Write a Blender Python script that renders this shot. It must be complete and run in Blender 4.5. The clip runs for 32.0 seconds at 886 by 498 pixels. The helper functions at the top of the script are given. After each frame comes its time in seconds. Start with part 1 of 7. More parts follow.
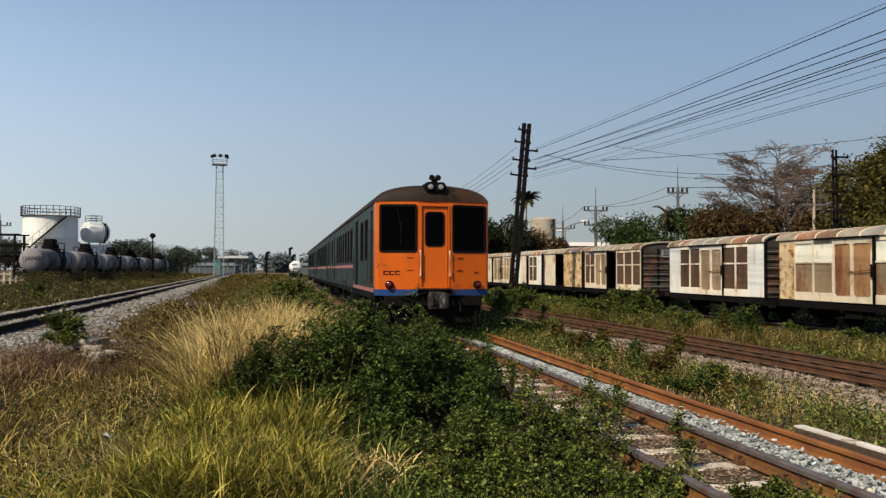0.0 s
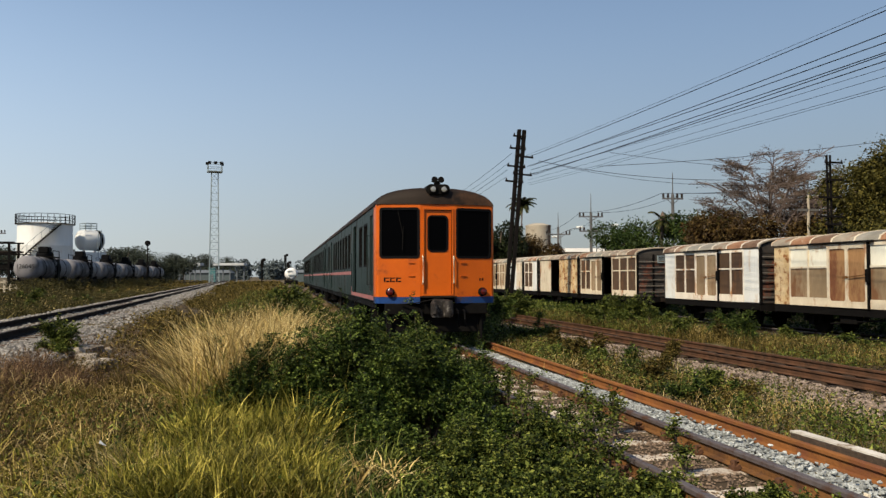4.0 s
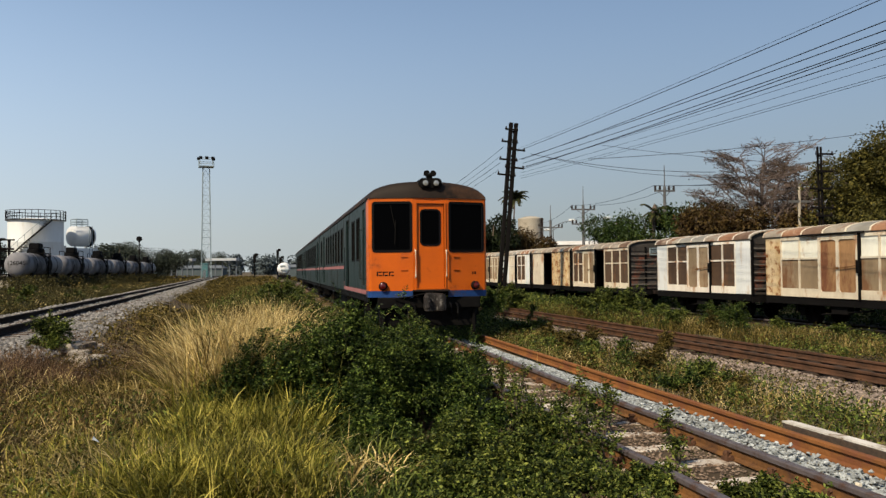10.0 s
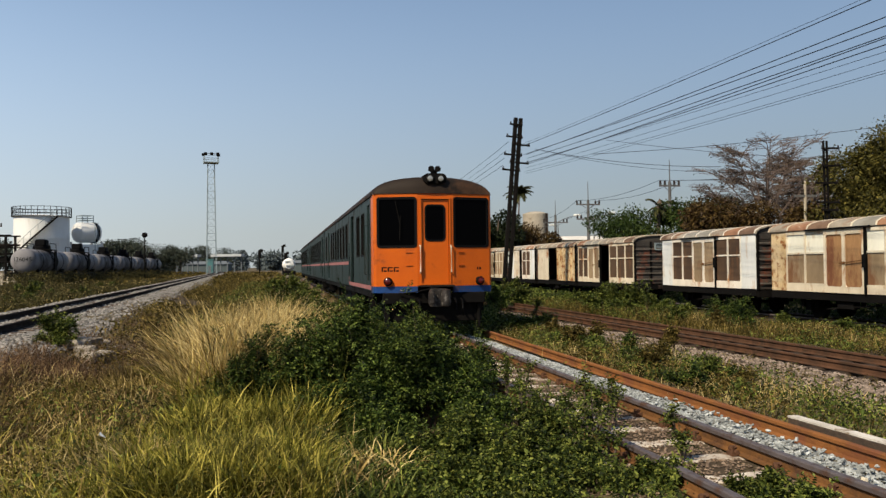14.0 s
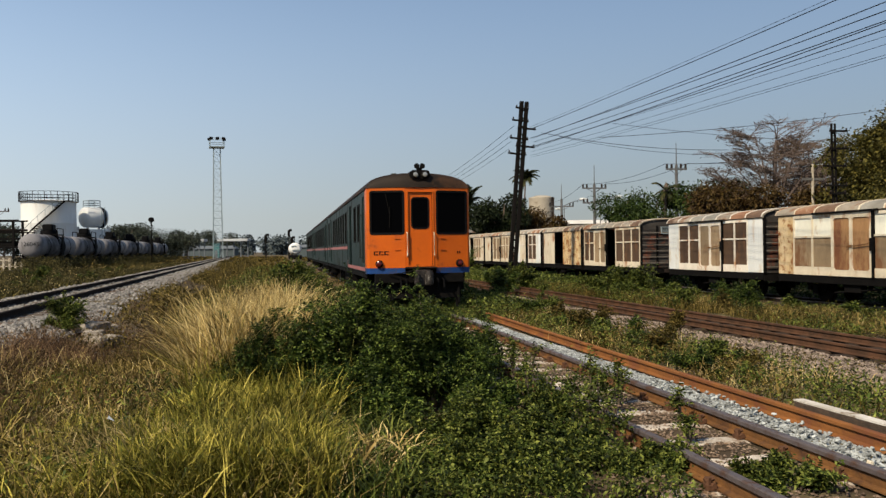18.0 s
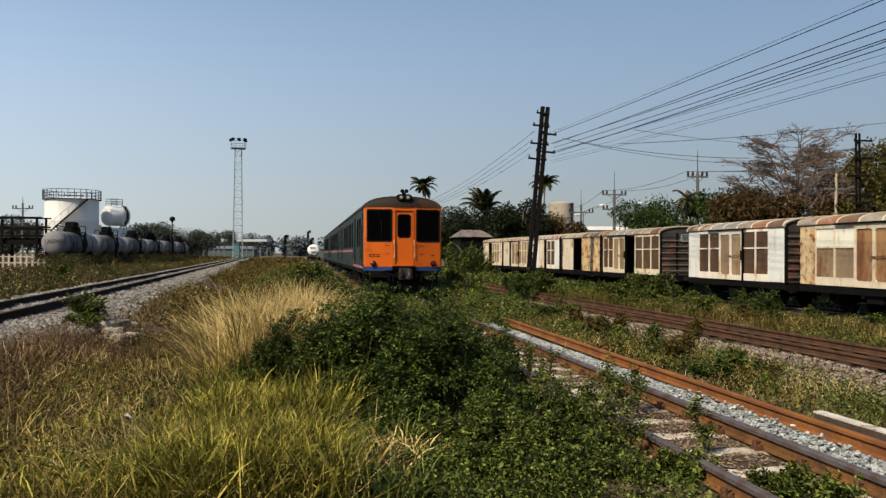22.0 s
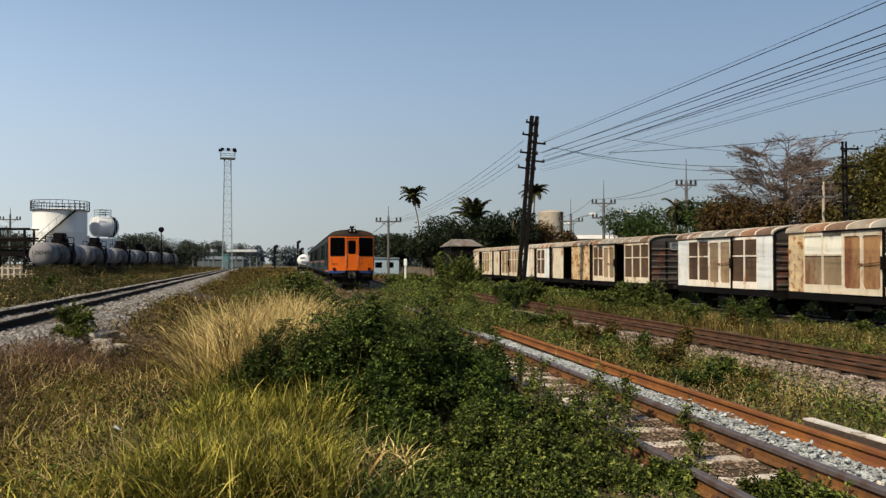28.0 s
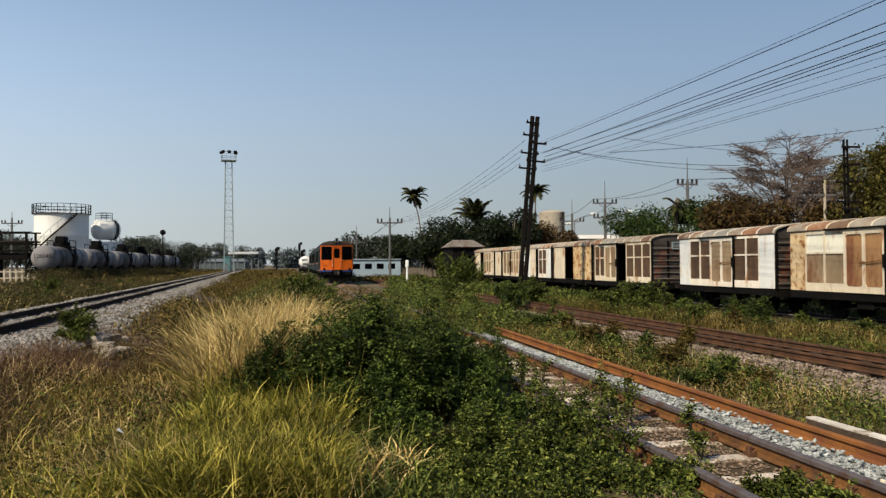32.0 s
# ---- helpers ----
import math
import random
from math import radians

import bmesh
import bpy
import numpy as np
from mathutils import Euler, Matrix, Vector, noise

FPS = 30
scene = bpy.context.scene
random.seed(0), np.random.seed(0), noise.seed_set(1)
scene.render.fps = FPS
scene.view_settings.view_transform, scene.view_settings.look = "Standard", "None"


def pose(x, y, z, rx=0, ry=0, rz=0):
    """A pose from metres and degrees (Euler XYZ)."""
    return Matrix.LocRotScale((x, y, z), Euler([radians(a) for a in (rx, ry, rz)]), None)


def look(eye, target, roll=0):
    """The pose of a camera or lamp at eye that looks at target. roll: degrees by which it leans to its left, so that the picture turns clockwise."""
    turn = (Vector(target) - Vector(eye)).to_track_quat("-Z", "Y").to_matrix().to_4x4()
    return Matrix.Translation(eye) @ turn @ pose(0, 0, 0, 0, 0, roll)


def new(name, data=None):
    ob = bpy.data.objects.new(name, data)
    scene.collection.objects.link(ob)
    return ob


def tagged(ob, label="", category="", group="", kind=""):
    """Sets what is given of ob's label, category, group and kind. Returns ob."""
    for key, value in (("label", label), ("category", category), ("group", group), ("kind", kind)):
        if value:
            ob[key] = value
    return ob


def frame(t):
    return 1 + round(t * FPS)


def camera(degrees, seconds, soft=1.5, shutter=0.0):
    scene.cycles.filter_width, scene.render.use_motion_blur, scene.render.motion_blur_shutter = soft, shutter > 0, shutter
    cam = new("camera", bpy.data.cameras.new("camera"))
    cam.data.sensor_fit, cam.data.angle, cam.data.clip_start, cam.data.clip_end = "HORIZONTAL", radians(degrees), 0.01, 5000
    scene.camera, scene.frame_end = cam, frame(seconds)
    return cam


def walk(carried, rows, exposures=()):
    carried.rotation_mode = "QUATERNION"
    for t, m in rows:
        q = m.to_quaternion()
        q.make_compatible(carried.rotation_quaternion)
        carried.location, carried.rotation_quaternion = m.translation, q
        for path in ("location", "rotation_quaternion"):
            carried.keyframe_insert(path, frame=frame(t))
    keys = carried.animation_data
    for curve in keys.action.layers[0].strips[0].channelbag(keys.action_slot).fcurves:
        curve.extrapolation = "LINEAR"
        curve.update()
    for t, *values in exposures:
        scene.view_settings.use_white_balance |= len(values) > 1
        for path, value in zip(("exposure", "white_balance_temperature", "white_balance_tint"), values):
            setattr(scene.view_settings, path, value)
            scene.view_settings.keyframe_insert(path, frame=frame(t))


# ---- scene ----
THETA = 11.75                     # heading of the yard tracks, degrees left of +y
ST, CT = math.sin(radians(THETA)), math.cos(radians(THETA))
EYE = (0.0, 0.0, 1.75)


def tp(s, p, z=0.0):
    """World place from metres along the tracks, metres across them and height."""
    return Vector((p * CT - s * ST, p * ST + s * CT, z))


cam = camera(57.1, 32.0, soft=1.4)
walk(cam, [(t, pose(*EYE, 90 + pitch, roll, yaw)) for t, yaw, pitch, roll in [
    (0, 0.25, 1.47, -0.12), (0.5, 0.31, 1.56, 0.06), (1, 0.18, 1.58, 0.04), (1.5, 0.08, 1.69, -0.06), (2, 0.11, 1.67, 0.02),
    (2.5, 0.02, 1.64, -0.05), (3, 0.04, 1.68, 0.08), (3.5, -0.05, 1.82, 0.06), (5.5, -0.10, 2.00, 0.28), (6, -0.35, 1.93, 0.24),
    (6.5, -0.43, 1.96, 0.35), (7, -0.37, 1.83, 0.34), (7.5, -0.43, 1.74, 0.45), (8, -0.45, 1.71, 0.59), (8.5, -0.59, 1.62, 0.55),
    (9, -0.40, 1.65, 0.60), (9.5, -0.41, 1.62, 0.54), (10, -0.56, 1.48, 0.49), (10.5, -0.42, 1.51, 0.45), (11, -0.08, 1.55, 0.70),
    (11.5, -0.02, 1.47, 0.85), (12, -0.29, 1.29, 0.78), (12.5, -0.21, 1.17, 0.47), (13, -0.27, 1.04, 0.49), (13.5, -0.08, 1.08, 0.61),
    (14, -0.22, 1.16, 0.61), (14.5, -0.23, 1.05, 0.68), (16.5, -0.07, 0.61, 0.62), (17, 0.39, 0.18, 0.87), (17.5, 0.28, 0.17, 0.80),
    (18, 0.20, 0.05, 0.71), (18.5, 0.09, 0.24, 0.51), (19, 0.46, 0.26, 0.32), (19.5, 0.57, 0.46, 0.33), (20, 0.59, 0.49, 0.24),
    (20.5, 0.60, 0.50, 0.28), (21, 1.21, 0.55, 0.01), (21.5, 1.13, 0.44, -0.15), (22, 1.49, 0.33, -0.28), (22.5, 1.24, 0.48, -0.18),
    (23, 1.25, 0.49, -0.30), (23.5, 1.09, 0.71, -0.28), (24, 0.99, 0.97, -0.17), (24.5, 0.88, 1.15, -0.16), (25, 0.89, 1.21, -0.09),
    (25.5, 0.91, 1.11, -0.16), (27.5, 0.92, 0.98, -0.04), (28, 0.80, 0.99, -0.00), (28.5, 0.81, 0.95, 0.09), (29, 0.76, 0.94, 0.09),
    (29.5, 0.72, 0.91, 0.30), (30, 0.66, 1.03, 0.21), (30.5, 0.68, 1.16, 0.34), (31, 0.67, 1.17, 0.31), (31.5, 0.71, 1.14, 0.40),
    (32, 0.91, 1.05, 0.38),
]])

# ---- light ----
SUN_AZ, SUN_EL = 140.0, 43.0      # degrees left of +y; degrees above the horizon
world = bpy.data.worlds.new("sky")
scene.world = world
world.use_nodes = True
wn = world.node_tree
sky = wn.nodes.new("ShaderNodeTexSky")
sky.sky_type, sky.sun_disc = "NISHITA", False
sky.sun_elevation, sky.sun_rotation = radians(SUN_EL), radians(-SUN_AZ)
sky.air_density, sky.dust_density, sky.ozone_density, sky.altitude = 1.0, 0.6, 1.5, 10
wn.nodes["Background"].inputs["Strength"].default_value = 0.1
# dry-season haze: the blue pales towards the horizon
way, split, lift, haze = wn.nodes.new("ShaderNodeTexCoord"), wn.nodes.new("ShaderNodeSeparateXYZ"), wn.nodes.new("ShaderNodeMapRange"), wn.nodes.new("ShaderNodeMix")
wn.links.new(way.outputs["Generated"], split.inputs[0])
wn.links.new(split.outputs["Z"], lift.inputs[0])
lift.interpolation_type = "SMOOTHSTEP"
lift.inputs[1].default_value, lift.inputs[2].default_value, lift.inputs[3].default_value, lift.inputs[4].default_value = -0.05, 0.5, 0.92, 0.12
haze.data_type = "RGBA"
near, glow, tone = wn.nodes.new("ShaderNodeVectorMath"), wn.nodes.new("ShaderNodeMath"), wn.nodes.new("ShaderNodeVectorMath")
near.operation, glow.operation, tone.operation = "DOT_PRODUCT", "MULTIPLY_ADD", "SCALE"
near.inputs[1].default_value = (-math.sin(radians(SUN_AZ)), math.cos(radians(SUN_AZ)), 0.0)
glow.inputs[1].default_value, glow.inputs[2].default_value = 1.75, 2.66
most, tint, height = wn.nodes.new("ShaderNodeMath"), wn.nodes.new("ShaderNodeMix"), wn.nodes.new("ShaderNodeMapRange")
most.operation, most.inputs[1].default_value = "MINIMUM", 2.05
tint.data_type = "RGBA"
tint.inputs[6].default_value, tint.inputs[7].default_value = (2.92, 3.26, 3.42, 1), (2.9, 4.0, 5.55, 1)
height.inputs[1].default_value, height.inputs[2].default_value = 0.04, 0.32
wn.links.new(split.outputs["Z"], height.inputs[0])
wn.links.new(height.outputs[0], tint.inputs[0])
wn.links.new(tint.outputs[2], tone.inputs[0])
wn.links.new(way.outputs["Generated"], near.inputs[0])
wn.links.new(near.outputs["Value"], glow.inputs[0])
wn.links.new(glow.outputs[0], most.inputs[0])
wn.links.new(most.outputs[0], tone.inputs["Scale"])
wn.links.new(tone.outputs[0], haze.inputs[7])
wn.links.new(lift.outputs[0], haze.inputs[0])
wn.links.new(sky.outputs[0], haze.inputs[6])
wn.links.new(haze.outputs[2], wn.nodes["Background"].inputs["Color"])
sun = new("sun", bpy.data.lights.new("sun", "SUN"))
sun.data.energy, sun.data.angle, sun.data.color = 6.4, radians(0.95), (1.0, 0.855, 0.64)
sun_from = Vector((-math.sin(radians(SUN_AZ)) * math.cos(radians(SUN_EL)), math.cos(radians(SUN_AZ)) * math.cos(radians(SUN_EL)), math.sin(radians(SUN_EL))))
sun.matrix_world = look(sun_from * 100, (0, 0, 0))
scene.view_settings.exposure = 0.0


# ---- materials ----
def rgb(c):
    return (*c, 1.0)


def surf(name, c1, c2, scale=3.0, rough=0.8, metal=0.0, bump=0.15, fine=0.25, stain=None, amount=0.4, stain_scale=1.2, obj=0.0, isl=0.0, clear=0.0, stretch=(1, 1, 1), spec=0.2):
    """A two-scale surface: c1 to c2 in patches, fine grain, an optional stain (rust, dirt) with its own shape, and variation by object or island."""
    m = bpy.data.materials.new(name)
    m.use_nodes = True
    n, l = m.node_tree.nodes, m.node_tree.links
    b = n["Principled BSDF"]
    b.inputs["Roughness"].default_value, b.inputs["Metallic"].default_value = rough, metal
    b.inputs["Specular IOR Level"].default_value = spec
    if clear:
        b.inputs["Coat Weight"].default_value, b.inputs["Coat Roughness"].default_value = clear, 0.15
    tc, mp = n.new("ShaderNodeTexCoord"), n.new("ShaderNodeMapping")
    mp.inputs["Scale"].default_value = stretch
    l.new(tc.outputs["Object"], mp.inputs["Vector"])

    def noise_node(s, d=5, r=0.6):
        q = n.new("ShaderNodeTexNoise")
        q.inputs["Scale"].default_value, q.inputs["Detail"].default_value, q.inputs["Roughness"].default_value = s, d, r
        l.new(mp.outputs[0], q.inputs["Vector"])
        return q

    def ramp(src, a, bb):
        q = n.new("ShaderNodeMapRange")
        q.inputs[1].default_value, q.inputs[2].default_value = a, bb
        l.new(src, q.inputs[0])
        return q.outputs[0]

    def mix(fac, a, bb):
        q = n.new("ShaderNodeMix")
        q.data_type = "RGBA"
        for sock, v in ((q.inputs[0], fac), (q.inputs[6], a), (q.inputs[7], bb)):
            if isinstance(v, (int, float)):
                sock.default_value = v
            elif isinstance(v, tuple):
                sock.default_value = rgb(v)
            else:
                l.new(v, sock)
        return q.outputs[2]

    big, small = noise_node(scale), noise_node(scale * 14, 3)
    col = mix(ramp(big.outputs[0], 0.35, 0.65), c1, c2)
    hsv = n.new("ShaderNodeHueSaturation")
    l.new(col, hsv.inputs["Color"])
    add = n.new("ShaderNodeMath")
    add.operation = "MULTIPLY_ADD"
    l.new(small.outputs[0], add.inputs[0])
    add.inputs[1].default_value, add.inputs[2].default_value = fine * 2, 1 - fine
    val = add.outputs[0]
    for amt, node, out in ((obj, "ShaderNodeObjectInfo", "Random"), (isl, "ShaderNodeNewGeometry", "Random Per Island")):
        if amt:
            src, q = n.new(node), n.new("ShaderNodeMath")
            q.operation = "MULTIPLY_ADD"
            l.new(src.outputs[out], q.inputs[0])
            q.inputs[1].default_value, q.inputs[2].default_value = amt * 2, 1 - amt
            w = n.new("ShaderNodeMath")
            w.operation = "MULTIPLY"
            l.new(val, w.inputs[0]), l.new(q.outputs[0], w.inputs[1])
            val = w.outputs[0]
    l.new(val, hsv.inputs["Value"])
    col = hsv.outputs[0]
    if stain:
        st = noise_node(stain_scale, 8, 0.7)
        fac = ramp(st.outputs[0], 0.62 - amount * 0.35, 0.72 - amount * 0.3)
        col = mix(fac, col, stain)
        rr = n.new("ShaderNodeMapRange")
        l.new(fac, rr.inputs[0])
        rr.inputs[3].default_value, rr.inputs[4].default_value = rough, max(rough, 0.85)
        l.new(rr.outputs[0], b.inputs["Roughness"])
    l.new(col, b.inputs["Base Color"])
    if bump:
        bp = n.new("ShaderNodeBump")
        bp.inputs["Strength"].default_value, bp.inputs["Distance"].default_value = bump, 0.02
        l.new(small.outputs[0], bp.inputs["Height"])
        l.new(bp.outputs[0], b.inputs["Normal"])
    return m


def leafy(name, c1, c2, c3, rough=0.55, through_light=0.13):
    """Foliage: hue by island, with light that passes through the blade."""
    m = bpy.data.materials.new(name)
    m.use_nodes = True
    n, l = m.node_tree.nodes, m.node_tree.links
    b, out = n["Principled BSDF"], n["Material Output"]
    b.inputs["Roughness"].default_value, b.inputs["Specular IOR Level"].default_value = rough, 0.12
    g, r = n.new("ShaderNodeNewGeometry"), n.new("ShaderNodeValToRGB")
    e = r.color_ramp.elements
    e[0].color, e[1].color = rgb(c1), rgb(c3)
    e.new(0.55).color = rgb(c2)
    l.new(g.outputs["Random Per Island"], r.inputs[0])
    tx, hs, mr = n.new("ShaderNodeTexNoise"), n.new("ShaderNodeHueSaturation"), n.new("ShaderNodeMapRange")
    tc = n.new("ShaderNodeTexCoord")
    l.new(tc.outputs["Object"], tx.inputs["Vector"])
    tx.inputs["Scale"].default_value, tx.inputs["Detail"].default_value = 1.6, 4.0
    mr.inputs[1].default_value, mr.inputs[2].default_value, mr.inputs[3].default_value, mr.inputs[4].default_value = 0.33, 0.67, 0.5, 1.45
    l.new(tx.outputs[0], mr.inputs[0]), l.new(mr.outputs[0], hs.inputs["Value"]), l.new(r.outputs[0], hs.inputs["Color"])
    l.new(hs.outputs[0], b.inputs["Base Color"])
    t, mx = n.new("ShaderNodeBsdfTranslucent"), n.new("ShaderNodeMixShader")
    l.new(hs.outputs[0], t.inputs["Color"])
    mx.inputs[0].default_value = through_light
    l.new(b.outputs[0], mx.inputs[1]), l.new(t.outputs[0], mx.inputs[2]), l.new(mx.outputs[0], out.inputs["Surface"])
    return m


def plain(name, c, rough=0.5, metal=0.0, spec=0.5):
    m = bpy.data.materials.new(name)
    m.use_nodes = True
    b = m.node_tree.nodes["Principled BSDF"]
    b.inputs["Base Color"].default_value, b.inputs["Roughness"].default_value, b.inputs["Metallic"].default_value = rgb(c), rough, metal
    b.inputs["Specular IOR Level"].default_value = spec
    return m


M = dict(
    soil=surf("soil", (0.075, 0.05, 0.03), (0.04, 0.03, 0.018), 0.5, 0.95, bump=0.6, fine=0.35, stain=(0.14, 0.115, 0.06), amount=0.45, stain_scale=0.35),
    gravel=surf("gravel", (0.21, 0.2, 0.185), (0.13, 0.12, 0.11), 1.3, 0.95, bump=0.9, fine=0.45, stain=(0.09, 0.075, 0.06), amount=0.4, stain_scale=0.8),
    stone=surf("ballast_stone", (0.27, 0.285, 0.28), (0.14, 0.152, 0.155), 6, 0.9, bump=0.3, isl=0.55, obj=0.3),
    stone_grey=surf("dull_grey_stone", (0.22, 0.21, 0.195), (0.12, 0.112, 0.105), 6, 0.95, bump=0.3, isl=0.5),
    stone_brown=surf("brown_stone", (0.2, 0.145, 0.105), (0.085, 0.06, 0.043), 6, 0.95, bump=0.3, isl=0.45),
    stone_pale=surf("pale_brown_stone", (0.27, 0.215, 0.175), (0.12, 0.09, 0.072), 6, 0.95, bump=0.3, isl=0.45),
    rail_brown=surf("brown_rail", (0.1, 0.05, 0.029), (0.05, 0.027, 0.017), 2.0, 0.85, 0.0, 0.35, stain=(0.05, 0.03, 0.02), amount=0.35, stain_scale=3, spec=0.1),
    beige=surf("beige_plaster", (0.4, 0.36, 0.29), (0.32, 0.28, 0.22), 0.4, 0.85, bump=0.05, stain=(0.22, 0.18, 0.13), amount=0.2, stain_scale=0.5),
    dirt=surf("brown_trackbed", (0.085, 0.06, 0.038), (0.05, 0.036, 0.024), 1.5, 0.95, bump=0.6, fine=0.4),
    # dark ballast colour, taken near black for the shadow under the wagons
    shaded_cinder=surf("shaded_cinder", (0.035, 0.028, 0.022), (0.02, 0.017, 0.014), 2, 0.95, bump=0.6),
    rail=surf("rusty_rail", (0.185, 0.086, 0.028), (0.105, 0.05, 0.019), 2.0, 0.8, 0.1, 0.35, stain=(0.07, 0.035, 0.02), amount=0.35, stain_scale=3),
    rail_orange=surf("orange_rust_rail", (0.22, 0.088, 0.026), (0.135, 0.056, 0.018), 2.0, 0.9, 0.0, 0.4, stain=(0.15, 0.055, 0.025), amount=0.35, stain_scale=2),
    rail_dark=surf("dark_rail", (0.026, 0.019, 0.016), (0.014, 0.011, 0.01), 3, 0.85, 0.0, 0.3, spec=0.08),
    rail_head=surf("worn_rail_head", (0.13, 0.11, 0.11), (0.085, 0.07, 0.07), 5, 0.5, 0.35, 0.1, stain=(0.09, 0.05, 0.035), amount=0.3, stain_scale=5),
    sleeper=surf("concrete_sleeper", (0.52, 0.47, 0.4), (0.34, 0.29, 0.24), 3, 0.95, bump=0.5, obj=0.12, stain=(0.16, 0.1, 0.06), amount=0.38, stain_scale=4),
    timber=surf("old_timber", (0.1, 0.07, 0.05), (0.06, 0.045, 0.035), 3, 0.95, bump=0.6, obj=0.2, stretch=(1, 6, 6)),
    timber_dark=surf("tarred_timber", (0.045, 0.03, 0.021), (0.024, 0.017, 0.013), 3, 0.95, bump=0.6, obj=0.2, stretch=(1, 6, 6)),
    concrete=surf("weathered_concrete", (0.6, 0.57, 0.52), (0.42, 0.39, 0.34), 2, 0.95, bump=0.5, stain=(0.2, 0.15, 0.1), amount=0.3, stain_scale=3),
    slab=surf("dusty_slab", (0.34, 0.3, 0.25), (0.22, 0.19, 0.155), 3, 0.95, bump=0.5, stain=(0.13, 0.1, 0.07), amount=0.35, stain_scale=3),
    orange=surf("orange_paint", (0.47, 0.09, 0.003), (0.39, 0.072, 0.003), 1.2, 0.42, bump=0.03, fine=0.06, stain=(0.24, 0.05, 0.008), amount=0.1, stain_scale=2.2, clear=0.05),
    green=surf("dark_green_paint", (0.018, 0.031, 0.031), (0.012, 0.021, 0.021), 1.0, 0.5, spec=0.1, bump=0.03, fine=0.08, stain=(0.03, 0.027, 0.024), amount=0.25, stain_scale=1.5, stretch=(1, 1, .4)),
    pink=surf("faded_pink_paint", (0.3, 0.12, 0.115), (0.22, 0.085, 0.085), 2, 0.5, bump=0.02, fine=0.08),
    blue=surf("blue_paint", (0.009, 0.04, 0.15), (0.009, 0.028, 0.09), 2, 0.5, bump=0.05, stain=(0.05, 0.03, 0.02), amount=0.25),
    roof=surf("brown_roof_paint", (0.017, 0.01, 0.006), (0.01, 0.0065, 0.0045), 0.9, 0.7, bump=0.1, stain=(0.06, 0.03, 0.016), amount=0.35, stain_scale=0.8),
    black=surf("grimy_black_iron", (0.006, 0.0054, 0.005), (0.0035, 0.0032, 0.0032), 4, 0.8, 0.0, 0.3, spec=0.08),
    rubber=plain("black_rubber", (0.003, 0.003, 0.0035), 0.7, spec=0.08),
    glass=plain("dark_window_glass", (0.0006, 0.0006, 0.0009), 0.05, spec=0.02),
    coupler=surf("scuffed_cast_steel", (0.035, 0.03, 0.028), (0.012, 0.011, 0.01), 9, 0.6, 0.3, 0.4, stain=(0.15, 0.14, 0.13), amount=0.25, stain_scale=7),
    steel=surf("worn_steel", (0.4, 0.39, 0.37), (0.25, 0.24, 0.22), 8, 0.45, 0.8, 0.1),
    lens=plain("headlamp_lens", (0.32, 0.32, 0.3), 0.15, 0.5),
    red=plain("red_lamp_glass", (0.06, 0.004, 0.003), 0.2),
    cream=surf("rusted_cream_paint", (0.62, 0.56, 0.44), (0.5, 0.43, 0.32), 1.5, 0.7, bump=0.1, fine=0.12, stain=(0.3, 0.13, 0.05), amount=0.3, stain_scale=1.6, stretch=(1, 1, .45)),
    flaked=surf("flaking_cream_paint", (0.58, 0.47, 0.3), (0.46, 0.33, 0.17), 2, 0.75, bump=0.25, stain=(0.2, 0.075, 0.022), amount=0.38, stain_scale=3.6),
    white=surf("dirty_white_paint", (0.66, 0.68, 0.67), (0.56, 0.58, 0.57), 1.0, 0.6, bump=0.06, fine=0.08, stain=(0.45, 0.34, 0.23), amount=0.18, stain_scale=1.4, stretch=(1, 1, .35)),
    rimwhite=surf("chipped_white_paint", (0.7, 0.66, 0.58), (0.58, 0.53, 0.45), 1.4, 0.65, bump=0.08, fine=0.1, stain=(0.36, 0.19, 0.09), amount=0.22, stain_scale=2.4, stretch=(1, 1, .45)),
    palepane=surf("bleached_panel", (0.72, 0.72, 0.63), (0.62, 0.61, 0.52), 1.1, 0.65, bump=0.06, fine=0.08, stain=(0.4, 0.27, 0.15), amount=0.25, stain_scale=1.5, stretch=(1, 1, .4)),
    tan=surf("grimy_tan_panel", (0.3, 0.225, 0.14), (0.2, 0.145, 0.088), 1.2, 0.7, bump=0.1, fine=0.15, stain=(0.16, 0.08, 0.04), amount=0.35, stain_scale=1.0, obj=0.12, stretch=(1, 1, .4)),
    brown=surf("rust_brown_panel", (0.085, 0.052, 0.032), (0.05, 0.031, 0.02), 1.4, 0.7, bump=0.1, fine=0.15, stain=(0.14, 0.07, 0.035), amount=0.25, stain_scale=1.5, obj=0.12, stretch=(1, 1, .4)),
    rustred=surf("rust_orange_panel", (0.34, 0.195, 0.09), (0.22, 0.12, 0.055), 1.2, 0.75, bump=0.1, stain=(0.15, 0.06, 0.03), amount=0.3, stain_scale=1.3, stretch=(1, 1, .4)),
    plank=surf("grey_plank", (0.055, 0.048, 0.042), (0.03, 0.027, 0.024), 1.2, 0.85, bump=0.3, stain=(0.17, 0.055, 0.03), amount=0.3, stain_scale=0.9, obj=0.25),
    endbar=surf("weathered_grey_bar", (0.2, 0.185, 0.165), (0.1, 0.085, 0.07), 2.0, 0.8, bump=0.1),
    wroof=surf("wagon_roof_paint", (0.31, 0.28, 0.225), (0.21, 0.18, 0.14), 0.8, 0.75, bump=0.1, stain=(0.17, 0.08, 0.04), amount=0.4, stain_scale=0.9),
